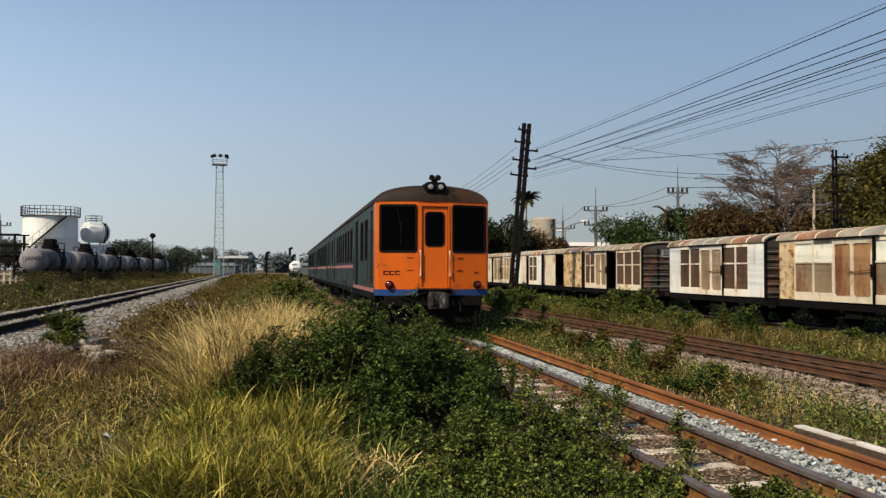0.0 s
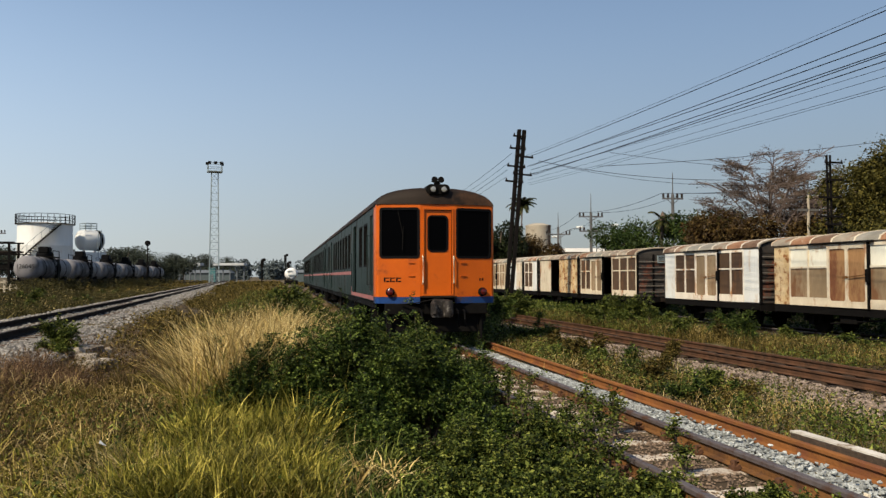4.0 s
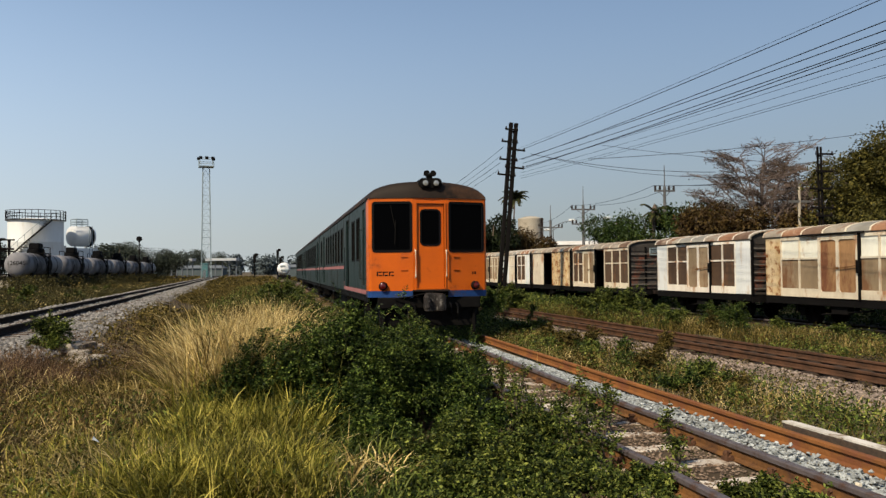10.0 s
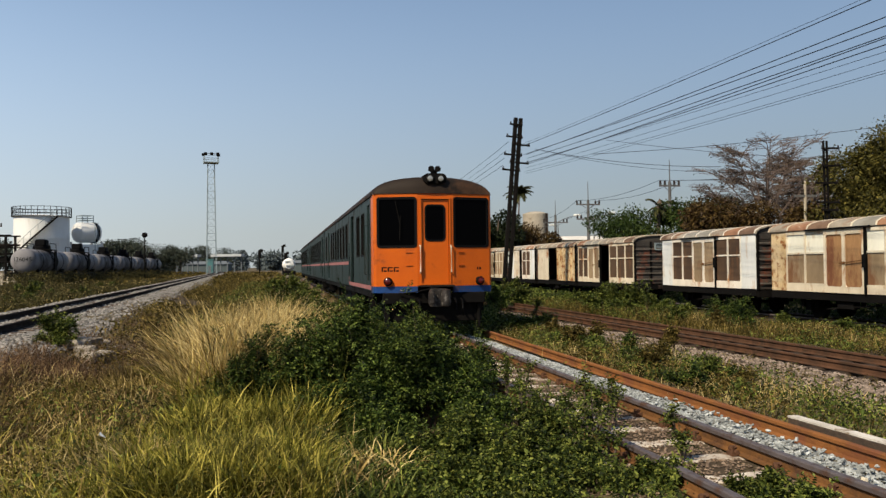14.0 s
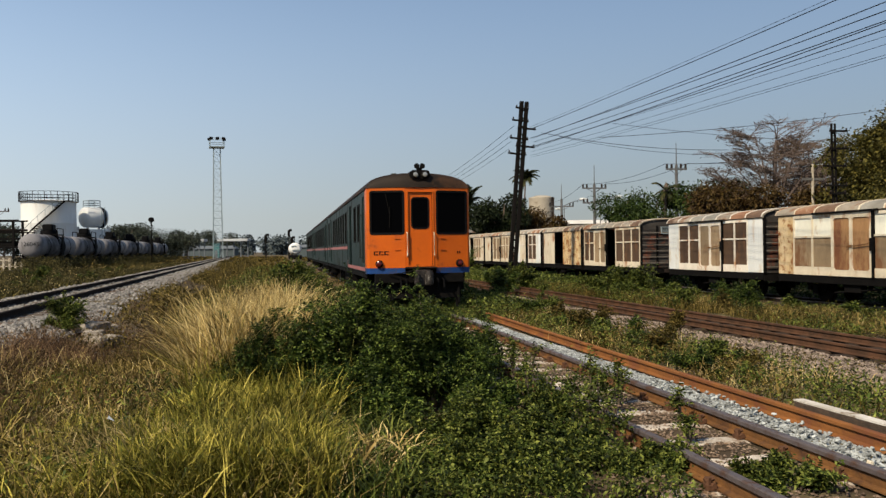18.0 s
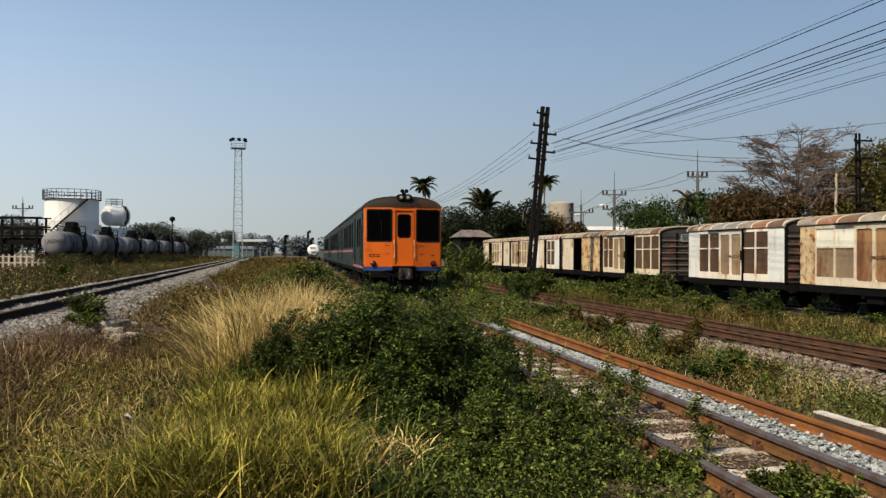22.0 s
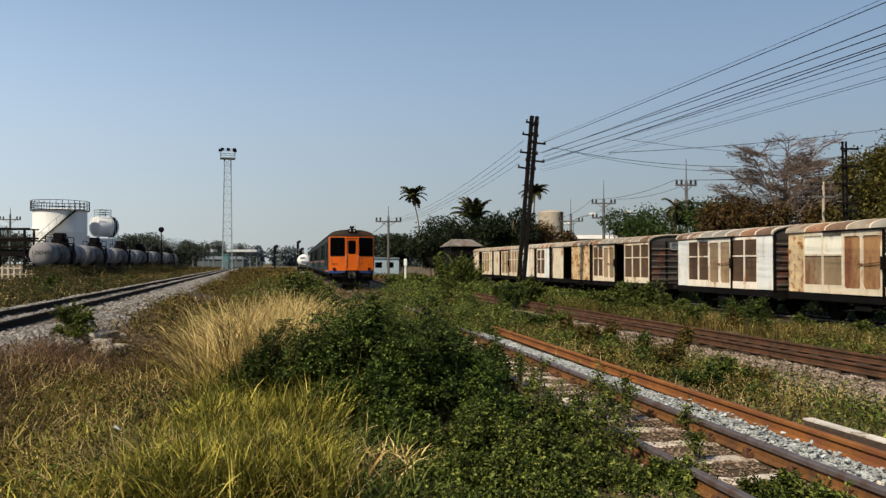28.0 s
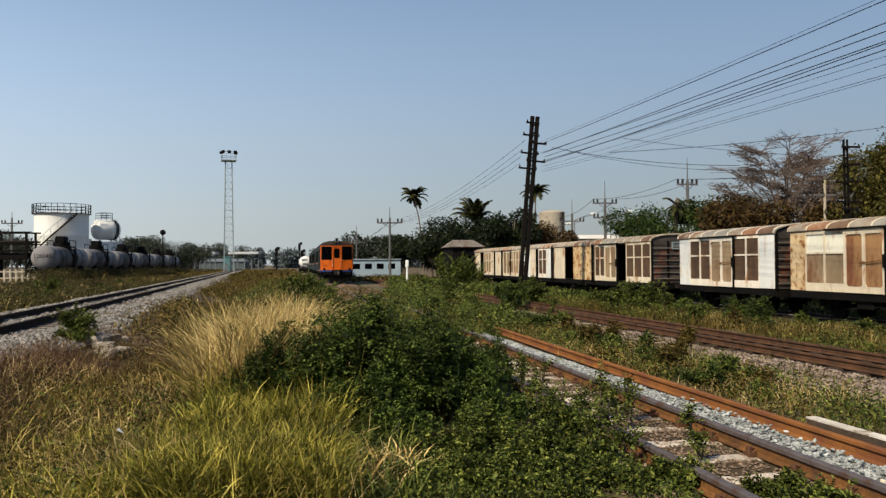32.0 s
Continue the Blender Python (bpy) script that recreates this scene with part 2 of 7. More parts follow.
    roofrust=surf("rusted_roof_sheet", (0.26, 0.14, 0.08), (0.17, 0.08, 0.045), 1.2, 0.8, bump=0.12, stain=(0.33, 0.27, 0.2), amount=0.3, stain_scale=1.6),
    roofbrown=surf("brown_roof_sheet", (0.15, 0.095, 0.062), (0.1, 0.06, 0.04), 1.2, 0.8, bump=0.12, stain=(0.26, 0.2, 0.15), amount=0.25, stain_scale=1.3),
    roofgrey=surf("grey_roof_sheet", (0.24, 0.23, 0.2), (0.17, 0.16, 0.135), 1.2, 0.75, bump=0.1, stain=(0.2, 0.12, 0.07), amount=0.25, stain_scale=1.3),
    tankgrey=surf("grey_tank_paint", (0.21, 0.205, 0.215), (0.15, 0.148, 0.156), 0.35, 0.6, bump=0.04, fine=0.05, stain=(0.075, 0.07, 0.068), amount=0.34, stain_scale=0.3, spec=0.1),
    tankwhite=surf("white_tank_paint", (0.66, 0.67, 0.66), (0.58, 0.59, 0.58), 0.4, 0.6, bump=0.03, fine=0.05, stain=(0.55, 0.52, 0.47), amount=0.2, stain_scale=0.5, stretch=(1, 1, .3)),
    galv=surf("galvanised_steel", (0.24, 0.29, 0.31), (0.17, 0.21, 0.225), 2, 0.7, 0.1, 0.05),
    pole=surf("dark_tarred_steel", (0.008, 0.0065, 0.006), (0.005, 0.0045, 0.004), 3, 0.85, 0.0, 0.2, spec=0.08),
    pylon=surf("grey_concrete_pole", (0.12, 0.12, 0.12), (0.08, 0.08, 0.08), 1, 0.9),
    wire=plain("black_wire", (0.006, 0.007, 0.009), 0.7, spec=0.1),
    porcelain=plain("brown_insulator", (0.02, 0.014, 0.012), 0.7, spec=0.2),
    bark=surf("bark", (0.14, 0.105, 0.08), (0.08, 0.06, 0.05), 4, 0.95, bump=0.6, stretch=(1, 1, .3)),
    twig=surf("pale_twig", (0.17, 0.13, 0.11), (0.1, 0.075, 0.064), 4, 0.95, bump=0.3),
    hut=surf("tin_roof", (0.18, 0.165, 0.15), (0.1, 0.085, 0.07), 1, 0.8, 0.0, 0.1, stain=(0.09, 0.05, 0.03), amount=0.3),
    wall=surf("plaster", (0.62, 0.6, 0.56), (0.5, 0.48, 0.44), 0.5, 0.9),
    paleblue=surf("pale_blue_cladding", (0.4, 0.5, 0.56), (0.32, 0.42, 0.48), 0.6, 0.6),
    # the hazy colours carry distance haze, mixed into the base tones
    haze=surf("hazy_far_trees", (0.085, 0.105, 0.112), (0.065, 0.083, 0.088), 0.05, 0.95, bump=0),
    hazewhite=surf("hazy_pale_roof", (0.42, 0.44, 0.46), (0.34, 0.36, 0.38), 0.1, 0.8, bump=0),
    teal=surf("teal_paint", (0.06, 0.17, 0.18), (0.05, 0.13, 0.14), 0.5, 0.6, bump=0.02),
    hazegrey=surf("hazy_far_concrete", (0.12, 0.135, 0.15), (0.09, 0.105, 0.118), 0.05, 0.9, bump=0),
)
L = dict(
    shrub=leafy("shrub_leaf", (0.003, 0.007, 0.0015), (0.028, 0.05, 0.008), (0.135, 0.175, 0.034)),
    weed=leafy("weed_leaf", (0.005, 0.01, 0.002), (0.05, 0.072, 0.012), (0.2, 0.22, 0.046)),
    grass=leafy("green_grass", (0.016, 0.018, 0.003), (0.14, 0.135, 0.016), (0.48, 0.4, 0.085)),
    straw=leafy("dry_straw", (0.1, 0.065, 0.02), (0.42, 0.31, 0.115), (0.68, 0.55, 0.27), 0.8),
    brownweed=leafy("brown_weed", (0.025, 0.014, 0.008), (0.1, 0.06, 0.032), (0.25, 0.16, 0.085), 0.8),
    field=leafy("field_weed", (0.01, 0.01, 0.003), (0.04, 0.038, 0.011), (0.125, 0.1, 0.032), 0.7),
    olive=leafy("olive_weed", (0.015, 0.013, 0.003), (0.07, 0.055, 0.011), (0.2, 0.145, 0.042), 0.7),
    tree=leafy("tree_leaf", (0.012, 0.024, 0.006), (0.026, 0.045, 0.01), (0.06, 0.085, 0.018)),
    olivetree=leafy("olive_tree_leaf", (0.025, 0.026, 0.007), (0.06, 0.055, 0.013), (0.13, 0.11, 0.025)),
    darktree=leafy("dark_tree_leaf", (0.007, 0.011, 0.005), (0.013, 0.02, 0.008), (0.028, 0.036, 0.012)),
    autumn=leafy("russet_leaf", (0.028, 0.016, 0.007), (0.055, 0.034, 0.012), (0.1, 0.068, 0.02)),
    # leaf tones paled and greyed to paint in the haze of distance
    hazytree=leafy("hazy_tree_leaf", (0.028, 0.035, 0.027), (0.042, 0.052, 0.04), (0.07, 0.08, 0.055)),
    palm=leafy("palm_leaf", (0.01, 0.014, 0.005), (0.02, 0.025, 0.008), (0.08, 0.07, 0.022)),
)


# ---- mesh helpers ----
class Geo:
    """Collects verts and faces of one part."""

    def __init__(self):
        self.v, self.f = [], []

    def add(self, verts, faces):
        o = len(self.v)
        self.v += [tuple(q) for q in verts]
        self.f += [tuple(i + o for i in q) for q in faces]
        return self

    def box(self, x0, x1, y0, y1, z0, z1, m=None):
        q = [Vector((x, y, z)) for z in (z0, z1) for x, y in ((x0, y0), (x1, y0), (x1, y1), (x0, y1))]
        if m is not None:
            q = [m @ a for a in q]
        return self.add(q, [(3, 2, 1, 0), (4, 5, 6, 7), (0, 1, 5, 4), (1, 2, 6, 5), (2, 3, 7, 6), (3, 0, 4, 7)])

    def tube(self, a, b, r, n=8, r2=None, caps=True):
        a, b = Vector(a), Vector(b)
        q = (b - a).to_track_quat("Z", "Y")
        ring = [q @ Vector((math.cos(6.28319 * i / n), math.sin(6.28319 * i / n), 0)) for i in range(n)]
        r2 = r if r2 is None else r2
        vs = [a + e * r for e in ring] + [b + e * r2 for e in ring]
        fs = [(i, (i + 1) % n, n + (i + 1) % n, n + i) for i in range(n)]
        if caps:
            fs += [tuple(reversed(range(n))), tuple(range(n, 2 * n))]
        return self.add(vs, fs)

    def path(self, pts, radii, n=6):
        """A tapered tube through several points."""
        pts = [Vector(q) for q in pts]
        vs, fs = [], []
        for i, q in enumerate(pts):
            d = (pts[min(i + 1, len(pts) - 1)] - pts[max(i - 1, 0)]).to_track_quat("Z", "Y")
            vs += [q + d @ Vector((math.cos(6.28319 * k / n), math.sin(6.28319 * k / n), 0)) * radii[i] for k in range(n)]
        for i in range(len(pts) - 1):
            fs += [(i * n + k, i * n + (k + 1) % n, (i + 1) * n + (k + 1) % n, (i + 1) * n + k) for k in range(n)]
        fs += [tuple(reversed(range(n))), tuple(range((len(pts) - 1) * n, len(pts) * n))]
        return self.add(vs, fs)

    def sweep(self, profile, rings, closed=True):
        """A profile of (x, z) carried along rings of (y, sx, sz, dx, dz)."""
        n, vs, fs = len(profile), [], []
        for y, sx, sz, dx, dz in rings:
            vs += [(x * sx + dx, y, z * sz + dz) for x, z in profile]
        for i in range(len(rings) - 1):
            for k in range(n if closed else n - 1):
                j = (k + 1) % n
                fs.append((i * n + k, i * n + j, (i + 1) * n + j, (i + 1) * n + k))
        if closed:
            fs += [tuple(range(n)), tuple(reversed(range((len(rings) - 1) * n, len(rings) * n)))]
        return self.add(vs, fs)

    def lathe(self, prof, n=24, m=None):
        """A profile of (radius, height) turned about z."""
        vs, fs = [], []
        for r, z in prof:
            vs += [Vector((r * math.cos(6.28319 * k / n), r * math.sin(6.28319 * k / n), z)) for k in range(n)]
        if m is not None:
            vs = [m @ q for q in vs]
        for i in range(len(prof) - 1):
            fs += [(i * n + k, i * n + (k + 1) % n, (i + 1) * n + (k + 1) % n, (i + 1) * n + k) for k in range(n)]
        fs += [tuple(reversed(range(n))), tuple(range((len(prof) - 1) * n, len(prof) * n))]
        return self.add(vs, fs)

    def mesh(self, name, material, smooth=False, bevel=0.0):
        me = bpy.data.meshes.new(name)
        me.from_pydata(self.v, [], self.f)
        bm = bmesh.new()
        bm.from_mesh(me)
        bmesh.ops.recalc_face_normals(bm, faces=bm.faces)
        if bevel:
            bmesh.ops.bevel(bm, geom=list(bm.edges), offset=bevel, segments=1, affect="EDGES", clamp_overlap=True)
        bm.to_mesh(me)
        bm.free()
        me.materials.append(material)
        if smooth:
            me.shade_smooth()
            me.set_sharp_from_angle(angle=radians(38))
        return me


def part(name, geo, material, parent, label="", smooth=False, bevel=0.0, m=None):
    """One mesh object under a thing or a part."""
    ob = new(name, geo if isinstance(geo, bpy.types.Mesh) else geo.mesh(name, material, smooth, bevel))
    ob.parent = parent
    if m is not None:
        ob.matrix_basis = m
    return tagged(ob, label) if label else ob


def root(name, m, label, category, group="", kind=""):
    ob = new(name)
    ob.matrix_basis = m
    return tagged(ob, label, category, group, kind)


def mass(name, verts, faces, material, n_side):
    """A mesh from arrays of verts and faces with n_side corners each."""
    me = bpy.data.meshes.new(name)
    verts, faces = np.asarray(verts, np.float32), np.asarray(faces, np.int32)
    me.vertices.add(len(verts))
    me.vertices.foreach_set("co", verts.ravel())
    me.loops.add(faces.size)
    me.loops.foreach_set("vertex_index", faces.ravel())
    me.polygons.add(len(faces))
    me.polygons.foreach_set("loop_start", np.arange(0, faces.size, n_side, dtype=np.int32))
    me.update(calc_edges=True)
    me.materials.append(material)
    return me


def track_pose(s, p, z, turn=0.0):
    return Matrix.Translation(tp(s, p, z)) @ pose(0, 0, 0, 0, 0, THETA + turn)


# ---- ground and tracks ----
LINE_P = -5.75                    # the main line on its bank
BANK_TOP, DIP = 0.48, -0.36


def line_p(s):
    return LINE_P - 0.034 * (s - 17)


def smooth(x):
    x = max(0.0, min(1.0, x))
    return x * x * (3 - 2 * x)


def ground_z(s, p):
    """Height of the ground at a place along and across the tracks."""
    q = p - line_p(min(max(s, -40), 220))
    bank = BANK_TOP * smooth((3.4 - abs(q)) / 2.0)
    dip = DIP * smooth((p - 11.5) / 4.0) if p > 0 else 0.22 * smooth((-q - 5) / 5)
    u = 0.05 * noise.noise(Vector((s * 0.35, p * 0.35, 0))) + 0.03 * noise.noise(Vector((s * 1.3, p * 1.3, 3)))
    flat = 1.0 - 0.8 * smooth((1.7 - abs(p - 3.6)) / 0.6) if abs(p - 3.6) < 1.7 else 1.0
    sunk = -0.1 * smooth((0.9 - abs(p - 9.45)) / 0.22) if abs(p - 9.45) < 0.9 and s < 70 else 0.0
    return bank + dip + u * flat - 0.02 + sunk


def spaced(lo, hi, fine_lo, fine_hi, step, grow):
    out, x, d = [fine_lo], fine_lo, step
    while out[-1] < fine_hi:
        out.append(out[-1] + step)
    while out[-1] < hi:
        d *= grow
        out.append(out[-1] + d)
    d = step
    while out[0] > lo:
        d *= grow
        out.insert(0, out[0] - d)
    return out


def build_ground():
    ss, pp = spaced(-700, 3500, 3, 48, 0.45, 1.25), spaced(-2600, 2600, -11, 23, 0.4, 1.25)
    verts = [tp(s, p, ground_z(s, p) if abs(p) < 200 and -60 < s < 400 else 0.1) for s in ss for p in pp]
    n = len(pp)
    faces = [(i * n + j, i * n + j + 1, (i + 1) * n + j + 1, (i + 1) * n + j) for i in range(len(ss) - 1) for j in range(n - 1)]
    me = mass("ground", [tuple(v) for v in verts], faces, M["soil"], 4)
    me.flip_normals()
    me.shade_smooth()
    tagged(new("ground", me), "brown bare soil with dry grass and grit", "ground", kind="structure")


RAIL = [(-0.06, 0), (0.06, 0), (0.06, 0.012), (0.012, 0.026), (0.01, 0.1), (0.034, 0.108), (0.034, 0.138), (0.026, 0.145), (-0.026, 0.145), (-0.034, 0.138), (-0.034, 0.108), (-0.01, 0.1), (-0.012, 0.026), (-0.06, 0.012)]


def drift(s):
    """The near track eases to the right of its straight line farther on."""
    q = max(0.0, s - 8)
    return 0.0105 * q * q / (q + 8)


def rail_geo(length, s0=None):
    rings = [(0, 1, 1, 0, 0), (length, 1, 1, 0, 0)] if s0 is None else [(length * i / 30, 1, 1, drift(s0 + length * i / 30), 0) for i in range(31)]
    return Geo().sweep(RAIL, rings)


def head_geo(length, s0=None):
    rings = [(0, 1, 1, 0, 0), (length, 1, 1, 0, 0)] if s0 is None else [(length * i / 30, 1, 1, drift(s0 + length * i / 30), 0) for i in range(31)]
    return Geo().sweep([(-0.0365, 0.104), (0.0365, 0.104), (0.0365, 0.138), (0.028, 0.149), (-0.028, 0.149), (-0.0365, 0.138)], rings)


def lumpy_box(w, l, h, seed):
    """A sleeper with worn, uneven edges: across x, along y."""
    rnd = random.Random(seed)
    g = Geo()
    xs = [-l / 2 + l * i / 8 for i in range(9)]
    prof = [(-w / 2, 0), (-w / 2, h * 0.8), (-w * 0.38, h), (w * 0.38, h), (w / 2, h * 0.8), (w / 2, 0)]
    vs, fs = [], []
    for x in xs:
        vs += [(x, y + rnd.uniform(-1, 1) * w * 0.05, z + (rnd.uniform(-1, 0.4) * h * 0.12 if z else 0)) for y, z in prof]
    n = len(prof)
    for i in range(8):
        fs += [(i * n + k, i * n + (k + 1) % n, (i + 1) * n + (k + 1) % n, (i + 1) * n + k) for k in range(n)]
    fs += [tuple(range(n)), tuple(reversed(range(8 * n, 9 * n)))]
    return g.add(vs, fs)


def build_track(name, label, s0, s1, p0, head_z, rail_mat, sleeper_mat, turn=0.0, sleepers=(0, 0), pitch_m=0.65, clips=(0, 0), side_p=0.53, head=True, eased=False):
    """A track: two rails, sleepers one by one, and rail clips on a near stretch."""
    t = root(name, track_pose(s0, p0, head_z - 0.149, turn), label, "railway track", kind="structure")
    length = s1 - s0
    rail_me, head_me = rail_geo(length, s0 if eased else None).mesh("rail", rail_mat), head_geo(length, s0 if eased else None).mesh("rail_head", M["rail_head"])
    for side in (-side_p, side_p):
        r = part("rail", rail_me, None, t, m=pose(side, 0, 0))
        if head:
            part("rail_head", head_me, None, r, "polished worn running surface")
    kinds = [lumpy_box(0.22, 1.95, 0.15, i).mesh("sleeper", sleeper_mat) for i in range(4)]
    clip_me = Geo().tube((0.075, -0.05, 0.03), (0.075, 0.05, 0.03), 0.022, 6).box(0.055, 0.13, -0.045, 0.045, 0, 0.035).tube((0.105, 0, 0.02), (0.105, 0, 0.085), 0.026, 7).tube((0.06, 0, 0.075), (0.13, 0, 0.06), 0.02, 6).mesh("rail_clip", M["rail_brown"])
    rnd = random.Random(len(name))
    y = sleepers[0]
    while y < sleepers[1]:
        k = part("sleeper", kinds[rnd.randrange(4)], None, t, m=pose(rnd.uniform(-0.04, 0.04) + (drift(y) if eased else 0), y - s0, -0.15, 0, 0, rnd.uniform(-1.5, 1.5)))
        if clips[0] < y < clips[1]:
            for side in (-side_p, side_p):
                for flip in (0, 180):
                    part("rail_clip", clip_me, None, t, m=pose(side, y - s0, 0, 0, 0, flip))
        y += pitch_m * rnd.uniform(0.95, 1.05)
    return t


def stones(name, s0, s1, p0, p1, count, size, material, seed, lift=0.0, line=False, parent=None):
    """Loose ballast: small uneven stones joined into one mesh."""
    rng = np.random.default_rng(seed)
    base = np.array([(1, 0, 0), (-1, 0, 0), (0, 1, 0), (0, -1, 0), (0, 0, 1), (0, 0, -1), (.6, .6, .5), (-.6, -.6, .5), (-.6, .6, -.5)], float)
    tri = np.array([(0, 6, 4), (6, 2, 4), (2, 1, 4), (1, 7, 4), (7, 3, 4), (3, 0, 4), (0, 2, 6), (1, 3, 7)])
    ss, pp = rng.uniform(s0, s1, count), rng.uniform(p0, p1, count)
    vs = np.zeros((count, 9, 3))
    a = rng.uniform(0, 6.28, count)
    r = size * rng.uniform(0.55, 1.25, count)
    local = base[None] * r[:, None, None] * rng.uniform(0.6, 1.15, (count, 9, 3))
    local[:, :, 2] *= 0.75
    ca, sa = np.cos(a)[:, None], np.sin(a)[:, None]
    vs[:, :, 0], vs[:, :, 1], vs[:, :, 2] = local[:, :, 0] * ca - local[:, :, 1] * sa, local[:, :, 0] * sa + local[:, :, 1] * ca, local[:, :, 2]
    for i in range(count):
        p = pp[i] + (line_p(ss[i]) if line else 0)
        vs[i] += np.array(tp(ss[i], p, ground_z(ss[i], p) + lift + r[i] * 0.25))
    faces = (tri[None] + 9 * np.arange(count)[:, None, None]).reshape(-1, 3)
    ob = new(name, mass(name, vs.reshape(-1, 3), faces, material, 3))
    return ob


build_ground()
TRACK_P = 3.66
build_track("track_near", "rusty rails on weathered concrete sleepers among stones", -14, 112, TRACK_P, 0.15, M["rail"], M["sleeper"], sleepers=(-12, 19), clips=(4, 19), eased=True)
build_track("track_near_far_end", "dark timber sleepers of the near track", 19.2, 20, TRACK_P, 0.149, M["rail"], M["timber"], sleepers=(19.4, 70), head=False, eased=True)
build_track("track_middle", "brown rusted rails half hidden in grass", -10, 95, 9.45, 0.16, M["rail_brown"], M["timber_dark"], sleepers=(-8, 40), head=False)
build_track("track_wagons", "rusty rails under the old wagons", -8, 150, 18.9, -0.2, M["rail_dark"], M["timber"], sleepers=(-6, 40))
build_track("track_main", "dark main line rails on a stone bank", -20, 260, line_p(-20), BANK_TOP + 0.17, M["rail_dark"], M["timber"], turn=1.95, sleepers=(-18, 60), head=False)
build_track("track_tank_siding", "dark rails of the tank wagon siding", 40, 260, -20.5, 0.55, M["rail_dark"], M["timber"])
build_track("track_far_siding", "rusty rails of a siding in the yard", 42, 200, 7.4, 0.13, M["rail"], M["timber"], turn=-2.4, sleepers=(44, 90))


def build_bed(name, label, s0, s1, p0, z, half, material, turn=0.0):
    """A low bed of stones under a track."""
    t = new(name, Geo().sweep([(-half, 0.0), (half, 0.0), (half + 0.8, -0.3), (-half - 0.8, -0.3)], [((s1 - s0) * i / 12, 1, 1, 0, 0) for i in range(13)]).mesh(name, material))
    t.matrix_basis = track_pose(s0, p0, z, turn)
    tagged(t, label, "trackbed", kind="structure")


build_bed("trackbed_main", "grey gravel bed of the main line", -20, 260, line_p(-20), BANK_TOP + 0.0, 1.25, M["gravel"], 1.95)
build_bed("trackbed_wagons", "dark bed under the wagons, deepened for their shadow", 5, 150, 18.9, -0.36, 1.9, M["shaded_cinder"])
build_bed("trackbed_near", "brown earth bed under the near track", 20, 112, TRACK_P, 0.0, 1.2, M["dirt"])
build_bed("trackbed_middle", "brown gravel bed of the middle track", 0, 95, 9.45, -0.12, 0.5, M["shaded_cinder"])

loose = root("loose_rail", track_pose(3.0, 4.9, 0.02, -0.7), "orange rusted spare rail lying on the ground", "rail")
part("rail_web", Geo().sweep(RAIL, [(17.5 * i / 12, 1, 1, 0.06 * (i / 12) ** 2, 0) for i in range(13)]), M["rail_orange"], loose)
beam = root("timber_beam", track_pose(4.45, 5.2, -0.04, 1.0), "dark timber beam with a whitewashed top in the weeds", "beam")
part("beam", Geo().box(-0.055, 0.055, 0, 2.9, 0.0, 0.22), M["timber"], beam, bevel=0.01)
part("white_top", Geo().box(-0.056, 0.054, 0.0, 2.9, 0.222, 0.24), M["concrete"], beam, "white painted top")

tagged(stones("ballast", 3, 20, 4.27, 4.84, 14000, 0.024, M["stone"], 3, 0.05), "grey-white crushed stone beside the rail", "ballast", kind="stuff")
tagged(stones("ballast_brown", 3, 24, 2.45, 4.12, 17000, 0.019, M["stone_brown"], 4, 0.006), "brown stones between the sleepers", "ballast", kind="stuff")
tagged(stones("ballast_middle_inner", 8, 30, 8.9, 10.6, 3500, 0.03, M["stone_brown"], 11, 0.0), "dark brown stones between the middle rails", "ballast", kind="stuff")
tagged(stones("ballast_middle", 8, 32, 6.8, 8.78, 13000, 0.034, M["stone_pale"], 5, 0.015), "pale brown stones beside the middle track", "ballast", kind="stuff")
tagged(stones("ballast_bank_far", 70, 190, -2.2, 2.6, 4500, 0.09, M["stone_grey"], 7, 0.0, line=True), "grey stones far along the main line", "ballast", kind="stuff")
tagged(stones("ballast_near_far", 30, 75, 2.2, 5.6, 4500, 0.06, M["stone_brown"], 10, 0.02), "brown stones far along the near track", "ballast", kind="stuff")
tagged(stones("ballast_bank", 20, 70, -1.7, 2.1, 8000, 0.065, M["stone_grey"], 6, 0.01, line=True), "grey stones of the main line bank", "ballast", kind="stuff")
tagged(stones("ballast_bank_near", 7, 22, -1.6, 2.15, 9500, 0.046, M["stone_grey"], 8, 0.01, line=True), "pale grey stones sloping from the main line", "ballast", kind="stuff")
tagged(stones("ballast_bank_loose", 7, 19, 2.3, 3.5, 1500, 0.045, M["stone_grey"], 9, 0.0, line=True), "scattered grey stones at the foot of the bank", "ballast", kind="stuff")


